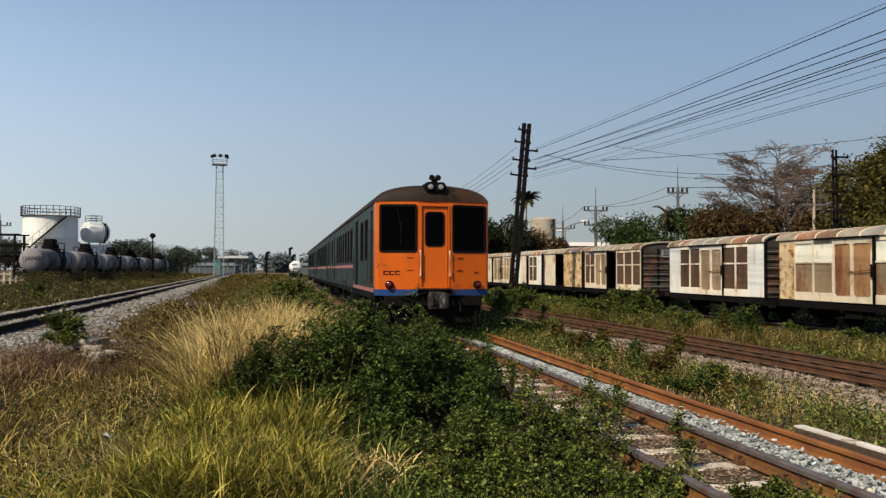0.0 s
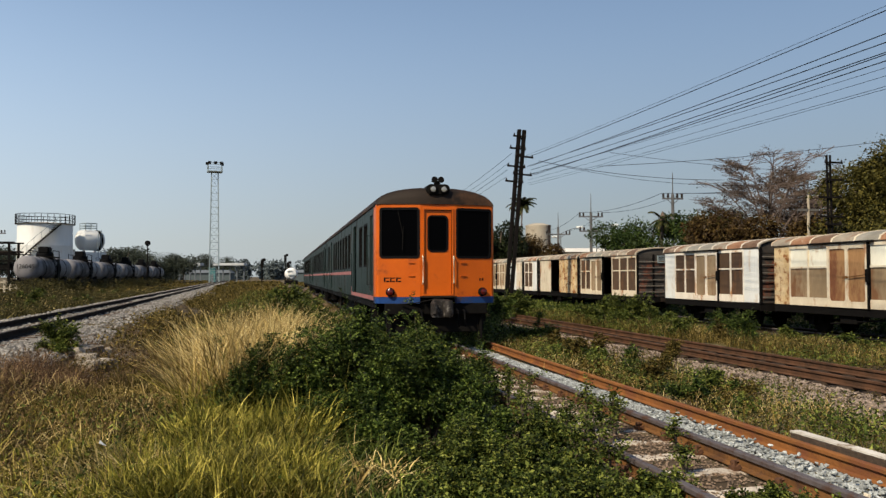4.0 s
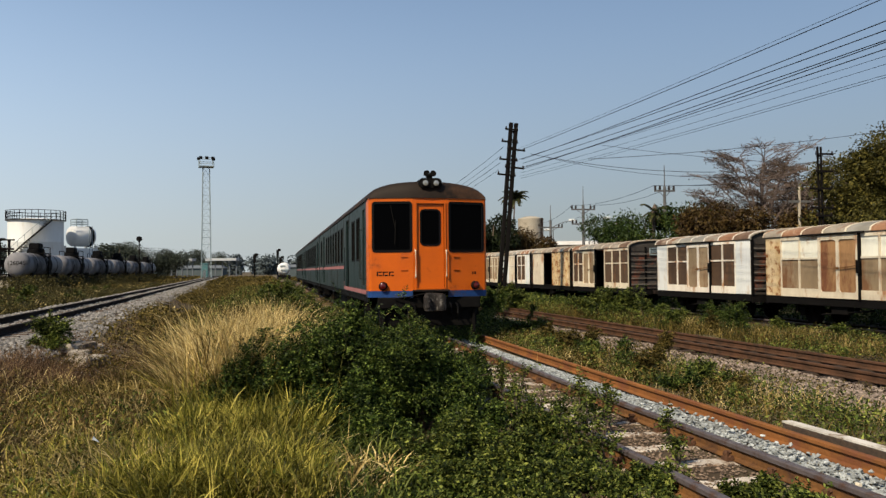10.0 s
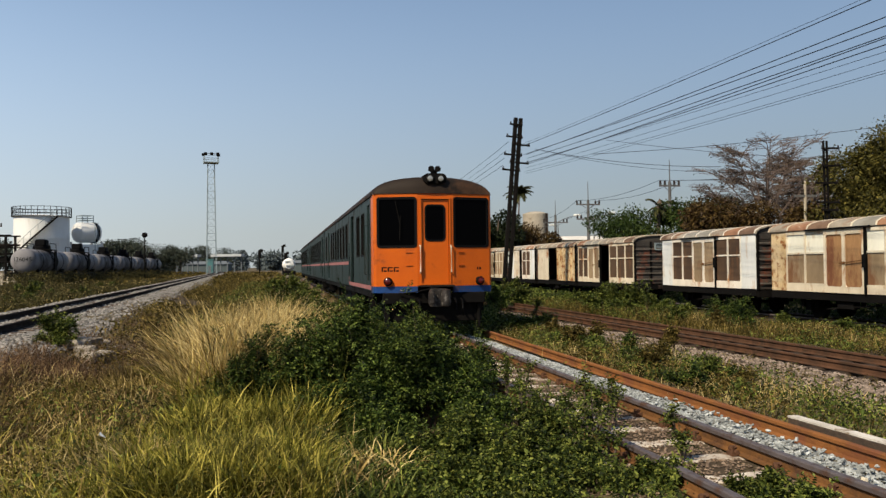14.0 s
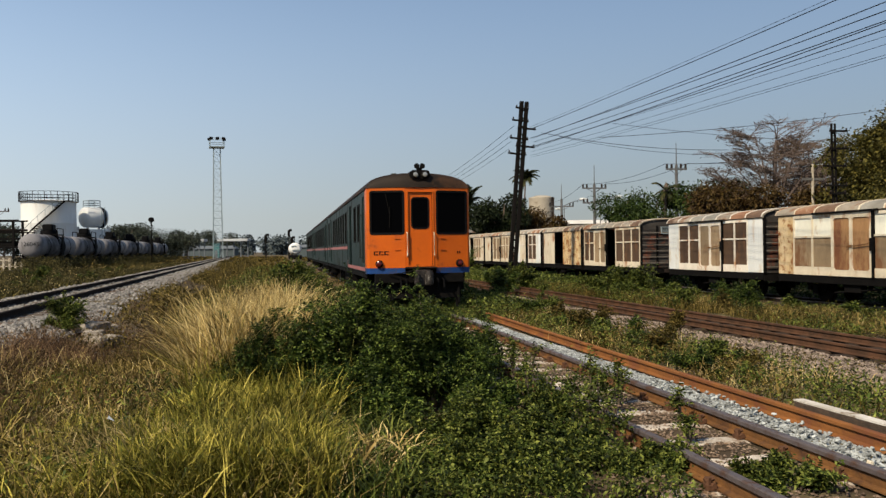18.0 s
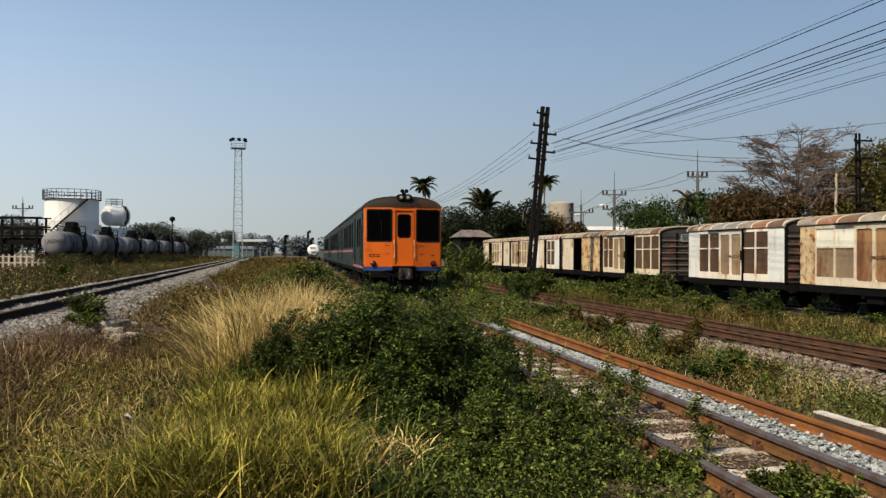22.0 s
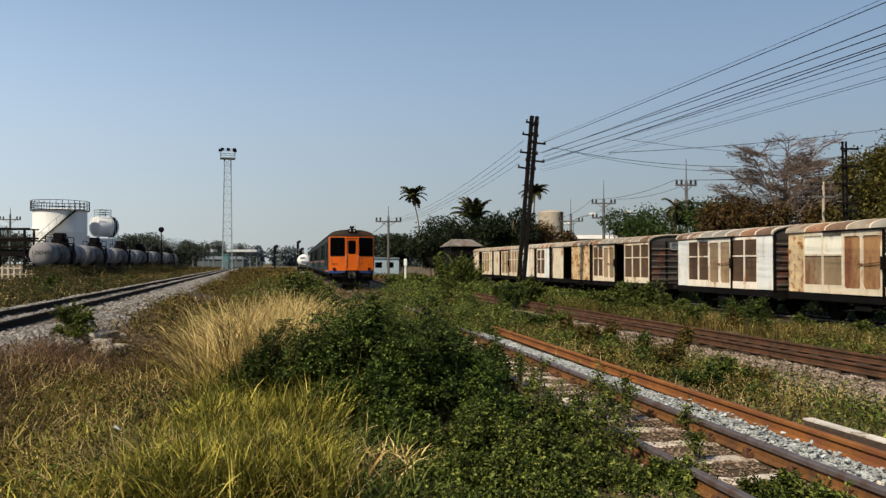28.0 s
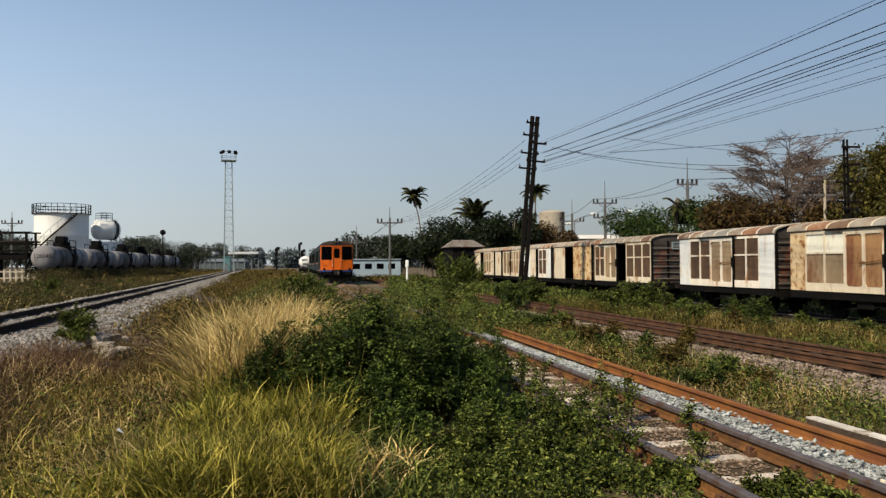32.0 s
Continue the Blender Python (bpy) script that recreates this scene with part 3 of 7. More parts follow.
def loose_stones(parent_name, label, s0, s1, p0, p1, count, size, material, seed):
    """The nearest ballast stones, each a piece of its own, on six shared shapes."""
    rnd = random.Random(seed)
    bed = root(parent_name, Matrix(), label, "ballast", kind="structure")
    shapes = []
    for k in range(6):
        r = random.Random(seed + k)
        pts = [Vector((r.gauss(0, 1), r.gauss(0, 1), r.gauss(0, 1))).normalized() * r.uniform(0.75, 1.1) for _ in range(16)]
        bm = bmesh.new()
        for q in pts:
            bm.verts.new((q.x * size * 1.2, q.y * size * 0.85, q.z * size * 0.7))
        bmesh.ops.convex_hull(bm, input=list(bm.verts))
        for v in [v for v in bm.verts if not v.link_faces]:
            bm.verts.remove(v)
        me = bpy.data.meshes.new("stone")
        bm.to_mesh(me)
        bm.free()
        me.materials.append(material)
        shapes.append(me)
    for i in range(count):
        s, p = rnd.uniform(s0, s1), rnd.uniform(p0, p1)
        v = tp(s, p, ground_z(s, p) + 0.05 + rnd.uniform(0.03, 0.06))
        part("stone", shapes[rnd.randrange(6)], None, bed, m=pose(v.x, v.y, v.z, rnd.uniform(-30, 30), rnd.uniform(-30, 30), rnd.uniform(0, 360)))


loose_stones("ballast_strip", "grey crushed stones heaped along the rail", 5.0, 9.5, 4.27, 4.84, 300, 0.024, M["stone"], 90)


# ---- the railcar ----
def holed(u0, u1, z0, z1, holes, thick, m=None):
    """One sheet in u and z, thick metres deep, with openings cut through it."""
    us, zs = sorted({u0, u1, *(h[0] for h in holes), *(h[1] for h in holes)}), sorted({z0, z1, *(h[2] for h in holes), *(h[3] for h in holes)})
    nu, nz = len(us), len(zs)
    solid = {(i, j) for i in range(nu - 1) for j in range(nz - 1) if not any(h[0] < (us[i] + us[i + 1]) / 2 < h[1] and h[2] < (zs[j] + zs[j + 1]) / 2 < h[3] for h in holes)}
    vs = [Vector((u, y, z)) for y in (0, thick) for u in us for z in zs]
    if m is not None:
        vs = [m @ v for v in vs]

    def at(i, j, back):
        return back * nu * nz + i * nz + j

    fs = []
    for i, j in sorted(solid):
        c = ((i, j), (i + 1, j), (i + 1, j + 1), (i, j + 1))
        fs += [tuple(at(*q, 0) for q in c), tuple(at(*q, 1) for q in reversed(c))]
        for k, near_cell in enumerate(((i, j - 1), (i + 1, j), (i, j + 1), (i - 1, j))):
            if near_cell not in solid:
                p, q = c[k], c[(k + 1) % 4]
                fs.append((at(*q, 0), at(*p, 0), at(*p, 1), at(*q, 1)))
    used = sorted({v for f in fs for v in f})
    index = {v: k for k, v in enumerate(used)}
    return Geo().add([vs[v] for v in used], [tuple(index[v] for v in f) for f in fs])


def frame_geo(u0, u1, z0, z1, w, y0, y1, m=None):
    g = Geo()
    for b in ((u0, u1, z0, z0 + w), (u0, u1, z1 - w, z1), (u0, u0 + w, z0 + w, z1 - w), (u1 - w, u1, z0 + w, z1 - w)):
        g.box(b[0], b[1], y0, y1, b[2], b[3], m=m)
    return g


def rounded(u0, u1, z0, z1, r, y0, y1, m=None, n=4):
    pts = []
    for cx, cz, a0 in ((u1 - r, z1 - r, 0), (u0 + r, z1 - r, 90), (u0 + r, z0 + r, 180), (u1 - r, z0 + r, 270)):
        pts += [(cx + r * math.cos(radians(a0 + 90 * i / n)), cz + r * math.sin(radians(a0 + 90 * i / n))) for i in range(n + 1)]
    k = len(pts)
    vs = [Vector((x, y, z)) for y in (y0, y1) for x, z in pts]
    if m is not None:
        vs = [m @ v for v in vs]
    return Geo().add(vs, [tuple(range(k)), tuple(reversed(range(k, 2 * k)))] + [(i, (i + 1) % k, k + (i + 1) % k, k + i) for i in range(k)])


def ring_geo(u0, u1, z0, z1, r, w, y0, y1, m=None, n=5):
    """A rounded rubber ring, w wide, round an opening."""
    g, k = Geo(), 4 * (n + 1)
    rows = []
    for d, y in ((0, y1), (0, y0), (w, y0), (w, y1)):
        for cx, cz, a0 in ((u1 - r, z1 - r, 0), (u0 + r, z1 - r, 90), (u0 + r, z0 + r, 180), (u1 - r, z0 + r, 270)):
            for i in range(n + 1):
                a = radians(a0 + 90 * i / n)
                q = max(r - d, 0.01)
                v = Vector((cx + q * math.cos(a), y, cz + q * math.sin(a)))
                rows.append(m @ v if m is not None else v)
    fs = [(j * k + i, j * k + (i + 1) % k, ((j + 1) % 4) * k + (i + 1) % k, ((j + 1) % 4) * k + i) for j in range(4) for i in range(k)]
    return g.add(rows, fs)


CAR_LEN, HALF, SILL, EAVE, TOP = 20.2, 1.4, 1.02, 3.27, 3.68


def roof_profile(scale=1.0, drop=0.0):
    pts = []
    for i in range(17):
        a = math.pi * i / 16
        x = HALF * 1.005 * math.copysign(abs(math.cos(a)) ** 0.75, math.cos(a))
        pts.append((x, EAVE - 0.02 + (TOP - EAVE + 0.02) * math.sin(a) ** 0.9))
    return pts


def bogie(parent, y):
    b = part("bogie", Geo().box(-0.85, -0.72, -1.5, 1.5, 0.35, 0.6).box(0.72, 0.85, -1.5, 1.5, 0.35, 0.6).box(-0.8, 0.8, -0.2, 0.2, 0.4, 0.75).box(-0.9, -0.7, -1.2, -0.9, 0.3, 0.75).box(-0.9, -0.7, 0.9, 1.2, 0.3, 0.75).box(0.7, 0.9, -1.2, -0.9, 0.3, 0.75).box(0.7, 0.9, 0.9, 1.2, 0.3, 0.75), M["black"], parent, bevel=0.02, m=pose(0, y, 0))
    sets = []
    for dy in (-1.05, 1.05):
        g = Geo()
        for x in (-0.53, 0.53):
            s = math.copysign(1, x)
            g.lathe([(0.12, -0.09), (0.4, -0.07), (0.43, -0.05), (0.43, 0.05), (0.465, 0.055), (0.465, 0.075), (0.3, 0.07), (0.12, 0.09)], 20, Matrix.Translation((x, 0, 0)) @ pose(0, 0, 0, 0, -90 * s))
        g.tube((-0.6, 0, 0), (0.6, 0, 0), 0.07, 8).box(-0.005, 0.005, -0.3, 0.3, -0.02, 0.02)
        sets.append(part("wheelset", g, M["steel"], b, "worn steel wheels on an axle", m=pose(0, dy, 0.43)))
    for x in (-0.8, 0.8):
        for dy in (-0.25, 0.25):
            part("spring", Geo().lathe([(0.07, 0.28), (0.09, 0.32), (0.07, 0.36), (0.09, 0.4), (0.07, 0.44), (0.09, 0.48), (0.07, 0.52)], 8), M["black"], b, m=pose(x * 0.98, dy, 0))
    return sets


def car(cab, label):
    c = root("railcar", Matrix(), label, "railcar")
    y0 = 0.75 if cab else 0.0
    length = CAR_LEN
    windows = [(2.2, 3.0), (3.5, 4.3)] + [(7.35 + 1.25 * i, 8.05 + 1.25 * i) for i in range(7)] + [(18.4, 19.3)]
    doors = [(5.3, 6.2), (16.7, 17.6)]
    if not cab:
        windows = [(2.9 + 1.25 * i, 3.6 + 1.25 * i) for i in range(11)] + [(18.4, 19.3), (0.6, 1.1)]
        doors = [(1.4, 2.3), (16.7, 17.6)]
    for side in (-1, 1):
        m = Matrix.Translation((side * HALF, 0, 0)) @ pose(0, 0, 0, 0, 0, 90) @ Matrix.Diagonal((1, side, 1, 1))
        holes = [(a, b, 1.85, 2.95) for a, b in windows] + [(a, b, SILL + 0.08, 3.08) for a, b in doors] + ([(0.98, 1.55, 1.25, 3.08)] if cab else [])
        wall = part("side_wall", holed(y0, length, SILL, EAVE, holes, 0.05, m), M["green"], c, "dull dark green painted steel")
        inner = Matrix.Translation((side * (HALF - 0.035), 0, 0)) @ pose(0, 0, 0, 0, 0, 90) @ Matrix.Diagonal((1, side, 1, 1))
        for a, b in windows:
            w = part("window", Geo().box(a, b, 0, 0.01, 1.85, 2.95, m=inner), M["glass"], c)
            part("window_frame", frame_geo(a, b, 1.85, 2.95, 0.045, -0.012, 0.03, m).box((a + b) / 2 - 0.015, (a + b) / 2 + 0.015, 0.0, 0.03, 1.9, 2.9, m=m), M["black"], w)
        for a, b in doors:
            d = part("door", holed(a, b, SILL + 0.08, 3.08, [(a + 0.2, b - 0.2, 2.1, 2.85)], 0.03, Matrix.Translation((-side * 0.08, 0, 0)) @ m), M["green"], c, "recessed folding door")
            part("door_window", Geo().box(a + 0.2, b - 0.2, 0.0, 0.01, 2.1, 2.85, m=Matrix.Translation((-side * 0.1, 0, 0)) @ m), M["glass"], d)
            part("door_step", Geo().box(a, b, -0.02, 0.3, 0.62, 0.66, m=m).box(a, a + 0.03, 0.02, 0.25, 0.66, SILL, m=m).box(b - 0.03, b, 0.02, 0.25, 0.66, SILL, m=m), M["black"], d)
            for u in (a - 0.05, b + 0.05):
                part("door_handrail", Geo().tube(m @ Vector((u, -0.05, 1.3)), m @ Vector((u, -0.05, 2.3)), 0.012, 6), M["green"], d)
        # pink lining, dropping to the sill behind the cab
        drop = 6.9 if cab else 0.0
        out = Matrix.Translation((side * 0.003, 0, 0)) @ m
        g = Geo().box(drop, length, -0.003, 0.0, 1.66, 1.76, m=out)
        if cab:
            g.box(drop - 0.1, drop, -0.003, 0.0, SILL + 0.12, 1.76, m=out).box(y0, drop - 0.1, -0.003, 0.0, SILL + 0.02, SILL + 0.12, m=out)
        part("lining", g, M["pink"], c, "faded pink stripe")
        part("gutter", Geo().box(y0 - 0.3 if cab else 0, length, -0.03, 0.0, EAVE - 0.03, EAVE + 0.02, m=m), M["roof"], c)
        part("skirt", Geo().box(y0, length, 0.03, 0.07, 0.86, SILL, m=m), M["black"], c)
        if cab:
            d = part("cab_door", holed(0.98, 1.55, 1.25, 3.08, [(1.08, 1.45, 2.15, 2.9)], 0.03, Matrix.Translation((-side * 0.04, 0, 0)) @ m), M["green"], c)
            part("door_window", Geo().box(1.08, 1.45, 0.005, 0.015, 2.15, 2.9, m=Matrix.Translation((-side * 0.06, 0, 0)) @ m), M["glass"], d)
            for u in (0.9, 1.63):
                part("handrail", Geo().tube(m @ Vector((u, -0.06, 1.4)), m @ Vector((u, -0.06, 2.6)), 0.016, 6).tube(m @ Vector((u, 0, 1.4)), m @ Vector((u, -0.06, 1.4)), 0.012, 6).tube(m @ Vector((u, 0, 2.6)), m @ Vector((u, -0.06, 2.6)), 0.012, 6), M["green"], c)
            part("cab_step", Geo().box(1.0, 1.5, 0.0, 0.25, 0.5, 0.53, m=m).box(1.0, 1.03, 0.02, 0.2, 0.53, SILL, m=m).box(1.47, 1.5, 0.02, 0.2, 0.53, SILL, m=m), M["black"], c)
    # roof, domed down over the cab
    prof = roof_profile()
    n = len(prof)
    rings = [(-0.04, 0.985, 0.0), (-0.03, 0.99, 0.35), (0.02, 0.995, 0.72), (0.12, 1.0, 0.92), (0.35, 1.0, 0.99), (0.7, 1.0, 1.0), (length, 1.0, 1.0)] if cab else [(0, 1, 1), (length, 1, 1)]
    g = Geo()
    vs, fs = [], []
    for y, sx, k in rings:
        for i, (x, z) in enumerate(prof):
            back = 0.26 * min(1.0, max(0.0, (abs(x) - 0.35) / (HALF - 0.4))) if cab and y < 1 else 0
            vs.append((x * sx, y + back, EAVE - 0.02 + (z - EAVE + 0.02) * k + (0.012 if k == 0.0 else 0)))
    for r in range(len(rings) - 1):
        fs += [(r * n + i, r * n + i + 1, (r + 1) * n + i + 1, (r + 1) * n + i) for i in range(n - 1)]
    fs += [tuple(range(n)), tuple(range((len(rings) - 1) * n, len(rings) * n))]
    part("roof", g.add(vs, fs), M["roof"], c, "dark brown domed roof", smooth=True)
    for i in range(7):
        y = 3.0 + i * 2.6
        part("roof_vent", Geo().box(-0.18, 0.18, y, y + 0.5, TOP - 0.02, TOP + 0.1), M["roof"], c, bevel=0.03)
    part("end_wall", Geo().box(-HALF + 0.06, HALF - 0.06, length - 0.05, length, SILL, EAVE), M["green"], c)
    if not cab:
        part("end_wall", Geo().box(-HALF + 0.06, HALF - 0.06, 0.0, 0.05, SILL, EAVE), M["green"], c)
        part("gangway", frame_geo(-0.45, 0.45, 1.05, 3.1, 0.08, -0.3, 0.0), M["rubber"], c)
    part("floor", Geo().box(-HALF + 0.06, HALF - 0.06, y0 + 0.06, length - 0.06, SILL - 0.04, SILL + 0.02), M["black"], c)
    # unseen black sheet added down the middle to keep the saloon dark
    part("inner_wall", Geo().box(-0.03, 0.03, y0 + 1.6, length - 0.1, SILL + 0.02, EAVE), M["rubber"], c)
    for y, l, w in ((6.6, 1.6, 1.1), (9.0, 2.2, 1.15), (12.0, 1.4, 1.05), (14.0, 1.2, 0.9)):
        part("underfloor_box", Geo().box(-w, w, y, y + l, 0.38, 0.98), M["black"], c, bevel=0.03)
    sets = bogie(c, 3.4) + bogie(c, length - 3.2)
    if cab:
        cab_front(c)
    return c, sets


def cab_front(c):
    """The orange end: three planes, with the gangway door in the middle one."""
    bend = 0.42                     # half width of the middle plane
    for side in (-1, 1):
        run = math.hypot(HALF - 0.06 - bend, 0.24)
        ang = math.degrees(math.atan2(0.24, HALF - 0.06 - bend))
        if side > 0:
            m = Matrix.Translation((bend, 0, 0)) @ pose(0, 0, 0, 0, 0, ang)
        else:
            m = Matrix.Translation((-bend, 0, 0)) @ pose(0, 0, 0, 0, 0, -ang) @ Matrix.Diagonal((-1, 1, 1, 1))
        f = part("front_panel", holed(0, run, 1.13, EAVE, [(0.03, 0.91, 2.04, 3.16)], 0.05, m), M["orange"], c, "glossy orange painted steel")
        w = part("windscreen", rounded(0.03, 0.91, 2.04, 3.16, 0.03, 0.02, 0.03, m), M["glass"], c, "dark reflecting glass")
        part("windscreen_frame", ring_geo(0.005, 0.935, 2.015, 3.185, 0.075, 0.055, -0.014, 0.018, m), M["rubber"], w, smooth=True)
        if side < 0:
            part("wiper", Geo().tube(m @ Vector((0.5, -0.03, 3.1)), m @ Vector((0.38, -0.03, 2.5)), 0.01, 5).tube(m @ Vector((0.38, -0.035, 2.75)), m @ Vector((0.4, -0.035, 2.2)), 0.012, 5), M["black"], w)
        part("blue_stripe", Geo().box(0, run, 0.0, 0.05, 0.98, 1.127, m=m), M["blue"], c, "blue stripe along the sill")
        # rounded corner post
        pts = []
        for i in range(7):
            a = radians(90 * i / 6)
            pts.append((side * (HALF - 0.1 + 0.1 * math.sin(a)), 0.26 - 0.03 + 0.1 * (1 - math.cos(a))))
        k = len(pts)
        pts += [(side * HALF, 0.75), (side * (HALF - 0.05), 0.75), (side * (HALF - 0.1), 0.3)]
        k = len(pts)
        vs = [(x, y, z) for z in (1.13, EAVE) for x, y in pts]
        part("corner_panel", Geo().add(vs, [tuple(range(k)), tuple(range(k, 2 * k))] + [(i, (i + 1) % k, k + (i + 1) % k, k + i) for i in range(k)]), M["orange"], c, smooth=True)
        vs = [(x, y, z) for z in (0.98, 1.127) for x, y in pts]
        part("blue_stripe", Geo().add(vs, [tuple(range(k)), tuple(range(k, 2 * k))] + [(i, (i + 1) % k, k + (i + 1) % k, k + i) for i in range(k)]), M["blue"], c)
        # tail lamp
        base = m @ Matrix.Translation((0.68, 0, 1.24)) @ pose(0, 0, 0, 90)
        lamp = part("tail_lamp", Geo().lathe([(0.1, 0.0), (0.1, 0.07), (0.085, 0.09)], 18, base), M["black"], c, smooth=True)
        part("lens", Geo().lathe([(0.08, 0.07), (0.07, 0.11), (0.03, 0.13)], 16, base), M["red"], lamp, "dark red glass", smooth=True)
        # steps and grab irons
        for z in (1.6, 1.9):
            part("foothold", Geo().box(0.12, 0.27, -0.025, 0.0, z, z + 0.02, m=m), M["orange"], c)
        x = side * 0.36
        part("door_handrail", Geo().path([(x, 0.02, 1.42), (x, -0.07, 1.46), (x, -0.07, 2.04), (x, 0.02, 2.08)], [0.017] * 4, 6), M["cream"], c, "pale painted handrail")
    # marks: dark lettering bars and a small pair of figures
    m = Matrix.Translation((-bend, 0, 0)) @ pose(0, 0, 0, 0, 0, -math.degrees(math.atan2(0.24, HALF - 0.06 - bend)))
    g = Geo()
    for u in (-0.83, -0.69, -0.55):
        g.box(u, u + 0.12, -0.004, -0.001, 1.55, 1.575, m=m).box(u, u + 0.035, -0.004, -0.001, 1.47, 1.549, m=m).box(u + 0.05, u + 0.12, -0.004, -0.001, 1.47, 1.5, m=m)
    part("lettering", g, M["black"], c, "small dark lettering bars")
    m = Matrix.Translation((bend, 0, 0)) @ pose(0, 0, 0, 0, 0, math.degrees(math.atan2(0.24, HALF - 0.06 - bend)))
    part("number_mark", Geo().box(0.62, 0.65, -0.004, -0.001, 1.5, 1.56, m=m).box(0.68, 0.72, -0.004, -0.001, 1.5, 1.56, m=m), M["black"], c, "two small dark bars")
    part("front_panel", holed(-bend, bend, 1.13, EAVE, [(-0.33, 0.33, 1.16, 3.14)], 0.05), M["orange"], c)
    d = part("gangway_door", holed(-0.315, 0.315, 1.18, 3.12, [(-0.22, 0.22, 2.19, 2.98)], 0.04, Matrix.Translation((0, 0.02, 0))), M["orange"], c, "orange gangway door with a tall window")
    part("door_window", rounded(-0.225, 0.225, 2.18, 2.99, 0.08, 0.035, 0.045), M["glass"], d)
    part("window_seal", ring_geo(-0.245, 0.245, 2.16, 3.01, 0.11, 0.04, 0.006, 0.03), M["rubber"], d, smooth=True)
    part("door_surround", frame_geo(-0.36, 0.36, 1.16, 3.17, 0.035, -0.03, 0.01), M["orange"], c)
    part("door_sill", Geo().box(-0.42, 0.42, -0.16, 0.02, 1.12, 1.15), M["rail_dark"], c, "bare metal tread plate")
    # roof lamps and horn
    pod = part("headlamp_pod", rounded(-0.27, 0.27, 3.49, 3.72, 0.1, -0.06, 0.5), M["black"], c)
    for x in (-0.125, 0.125):
        h = part("headlamp", Geo().lathe([(0.09, 0), (0.1, 0.03), (0.08, 0.05)], 18, Matrix.Translation((x, -0.06, 3.6)) @ pose(0, 0, 0, 90)), M["black"], pod)
        part("lens", Geo().lathe([(0.078, 0.03), (0.06, 0.055), (0.02, 0.065)], 16, Matrix.Translation((x, -0.06, 3.6)) @ pose(0, 0, 0, 90)), M["lens"], pod, "silvered headlamp lens", smooth=True)
    horn = part("horn", Geo().box(-0.07, 0.07, 0.06, 0.14, 3.7, 3.8), M["black"], c)
    for x in (-0.075, 0.075):
        part("trumpet", Geo().lathe([(0.075, 0), (0.06, 0.03), (0.035, 0.09), (0.025, 0.28)], 12, Matrix.Translation((x, 0.0, 3.83)) @ pose(0, 0, 0, -90)), M["black"], horn, smooth=True)
    # buffer beam, coupler, pilot, hoses
    part("buffer_beam", Geo().box(-1.2, 1.2, 0.1, 0.35, 0.72, 0.98), M["black"], c, bevel=0.02)
    cp = part("coupler", Geo().box(-0.09, 0.09, -0.32, 0.3, 0.8, 0.97), M["rail_dark"], c, "worn dark knuckle coupler", bevel=0.02)
    part("coupler_head", Geo().sweep([(-0.22, 0.68), (0.2, 0.68), (0.24, 0.74), (0.24, 1.02), (0.18, 1.08), (-0.2, 1.08), (-0.25, 1.0), (-0.25, 0.74)], [(-0.5, 0.8, 1, 0, 0), (-0.44, 1, 1, 0, 0), (-0.34, 0.95, 1, 0, 0), (-0.24, 0.5, 1, 0, 0)]), M["coupler"], cp, bevel=0.012)
    part("knuckle", Geo().lathe([(0.02, 0.7), (0.1, 0.7), (0.11, 0.74), (0.11, 1.02), (0.09, 1.06), (0.02, 1.06)], 14, Matrix.Translation((0.13, -0.56, 0))), M["coupler"], cp, smooth=True)
    part("guard_arm", Geo().box(-0.23, -0.13, -0.64, -0.46, 0.74, 1.02), M["coupler"], cp, bevel=0.03)
    part("lock_lifter", Geo().path([(-0.85, 0.06, 0.96), (-0.5, -0.1, 1.0), (-0.1, -0.36, 1.1), (0.02, -0.4, 1.08)], [0.014] * 4, 6), M["black"], cp)
    part("pilot", Geo().box(-1.15, 1.15, 0.3, 0.36, 0.3, 0.72).box(-1.1, -1.04, 0.2, 0.3, 0.15, 0.72).box(1.04, 1.1, 0.2, 0.3, 0.15, 0.72), M["black"], c, bevel=0.01)
    for x in (-0.55, -0.4, 0.45, 0.6):
        part("brake_hose", Geo().path([(x, 0.1, 0.85), (x, -0.1, 0.8), (x, -0.16, 0.62), (x + 0.03, -0.1, 0.45)], [0.025] * 4, 6), M["rubber"], c)
    part("lifeguard", Geo().box(1.0, 1.06, 0.28, 0.32, 0.06, 0.72), M["black"], c)


lead, lead_sets = car(True, "railcar with an orange front, dark green sides and brown roof")
second, second_sets = car(False, "dark green railcar with a pink stripe, coupled behind")
third, third_sets = car(False, "dark green railcar with a pink stripe, last of the set")


# ---- covered wagons ----
def wheel_pair(parent, y, z=0.0, wheels=0.43):
    g = Geo()
    for x in (-0.53, 0.53):
        s = math.copysign(1, x)
        g.lathe([(0.1, -0.09), (0.38, -0.07), (wheels, -0.05), (wheels, 0.05), (wheels + 0.03, 0.055), (wheels + 0.03, 0.075), (0.3, 0.07), (0.1, 0.09)], 18, Matrix.Translation((x, 0, 0)) @ pose(0, 0, 0, 0, -90 * s))
    g.tube((-0.75, 0, 0), (0.75, 0, 0), 0.06, 8)
    return part("wheelset", g, M["black"], parent, "rusted wheels on an axle", m=pose(0, y, z + wheels))


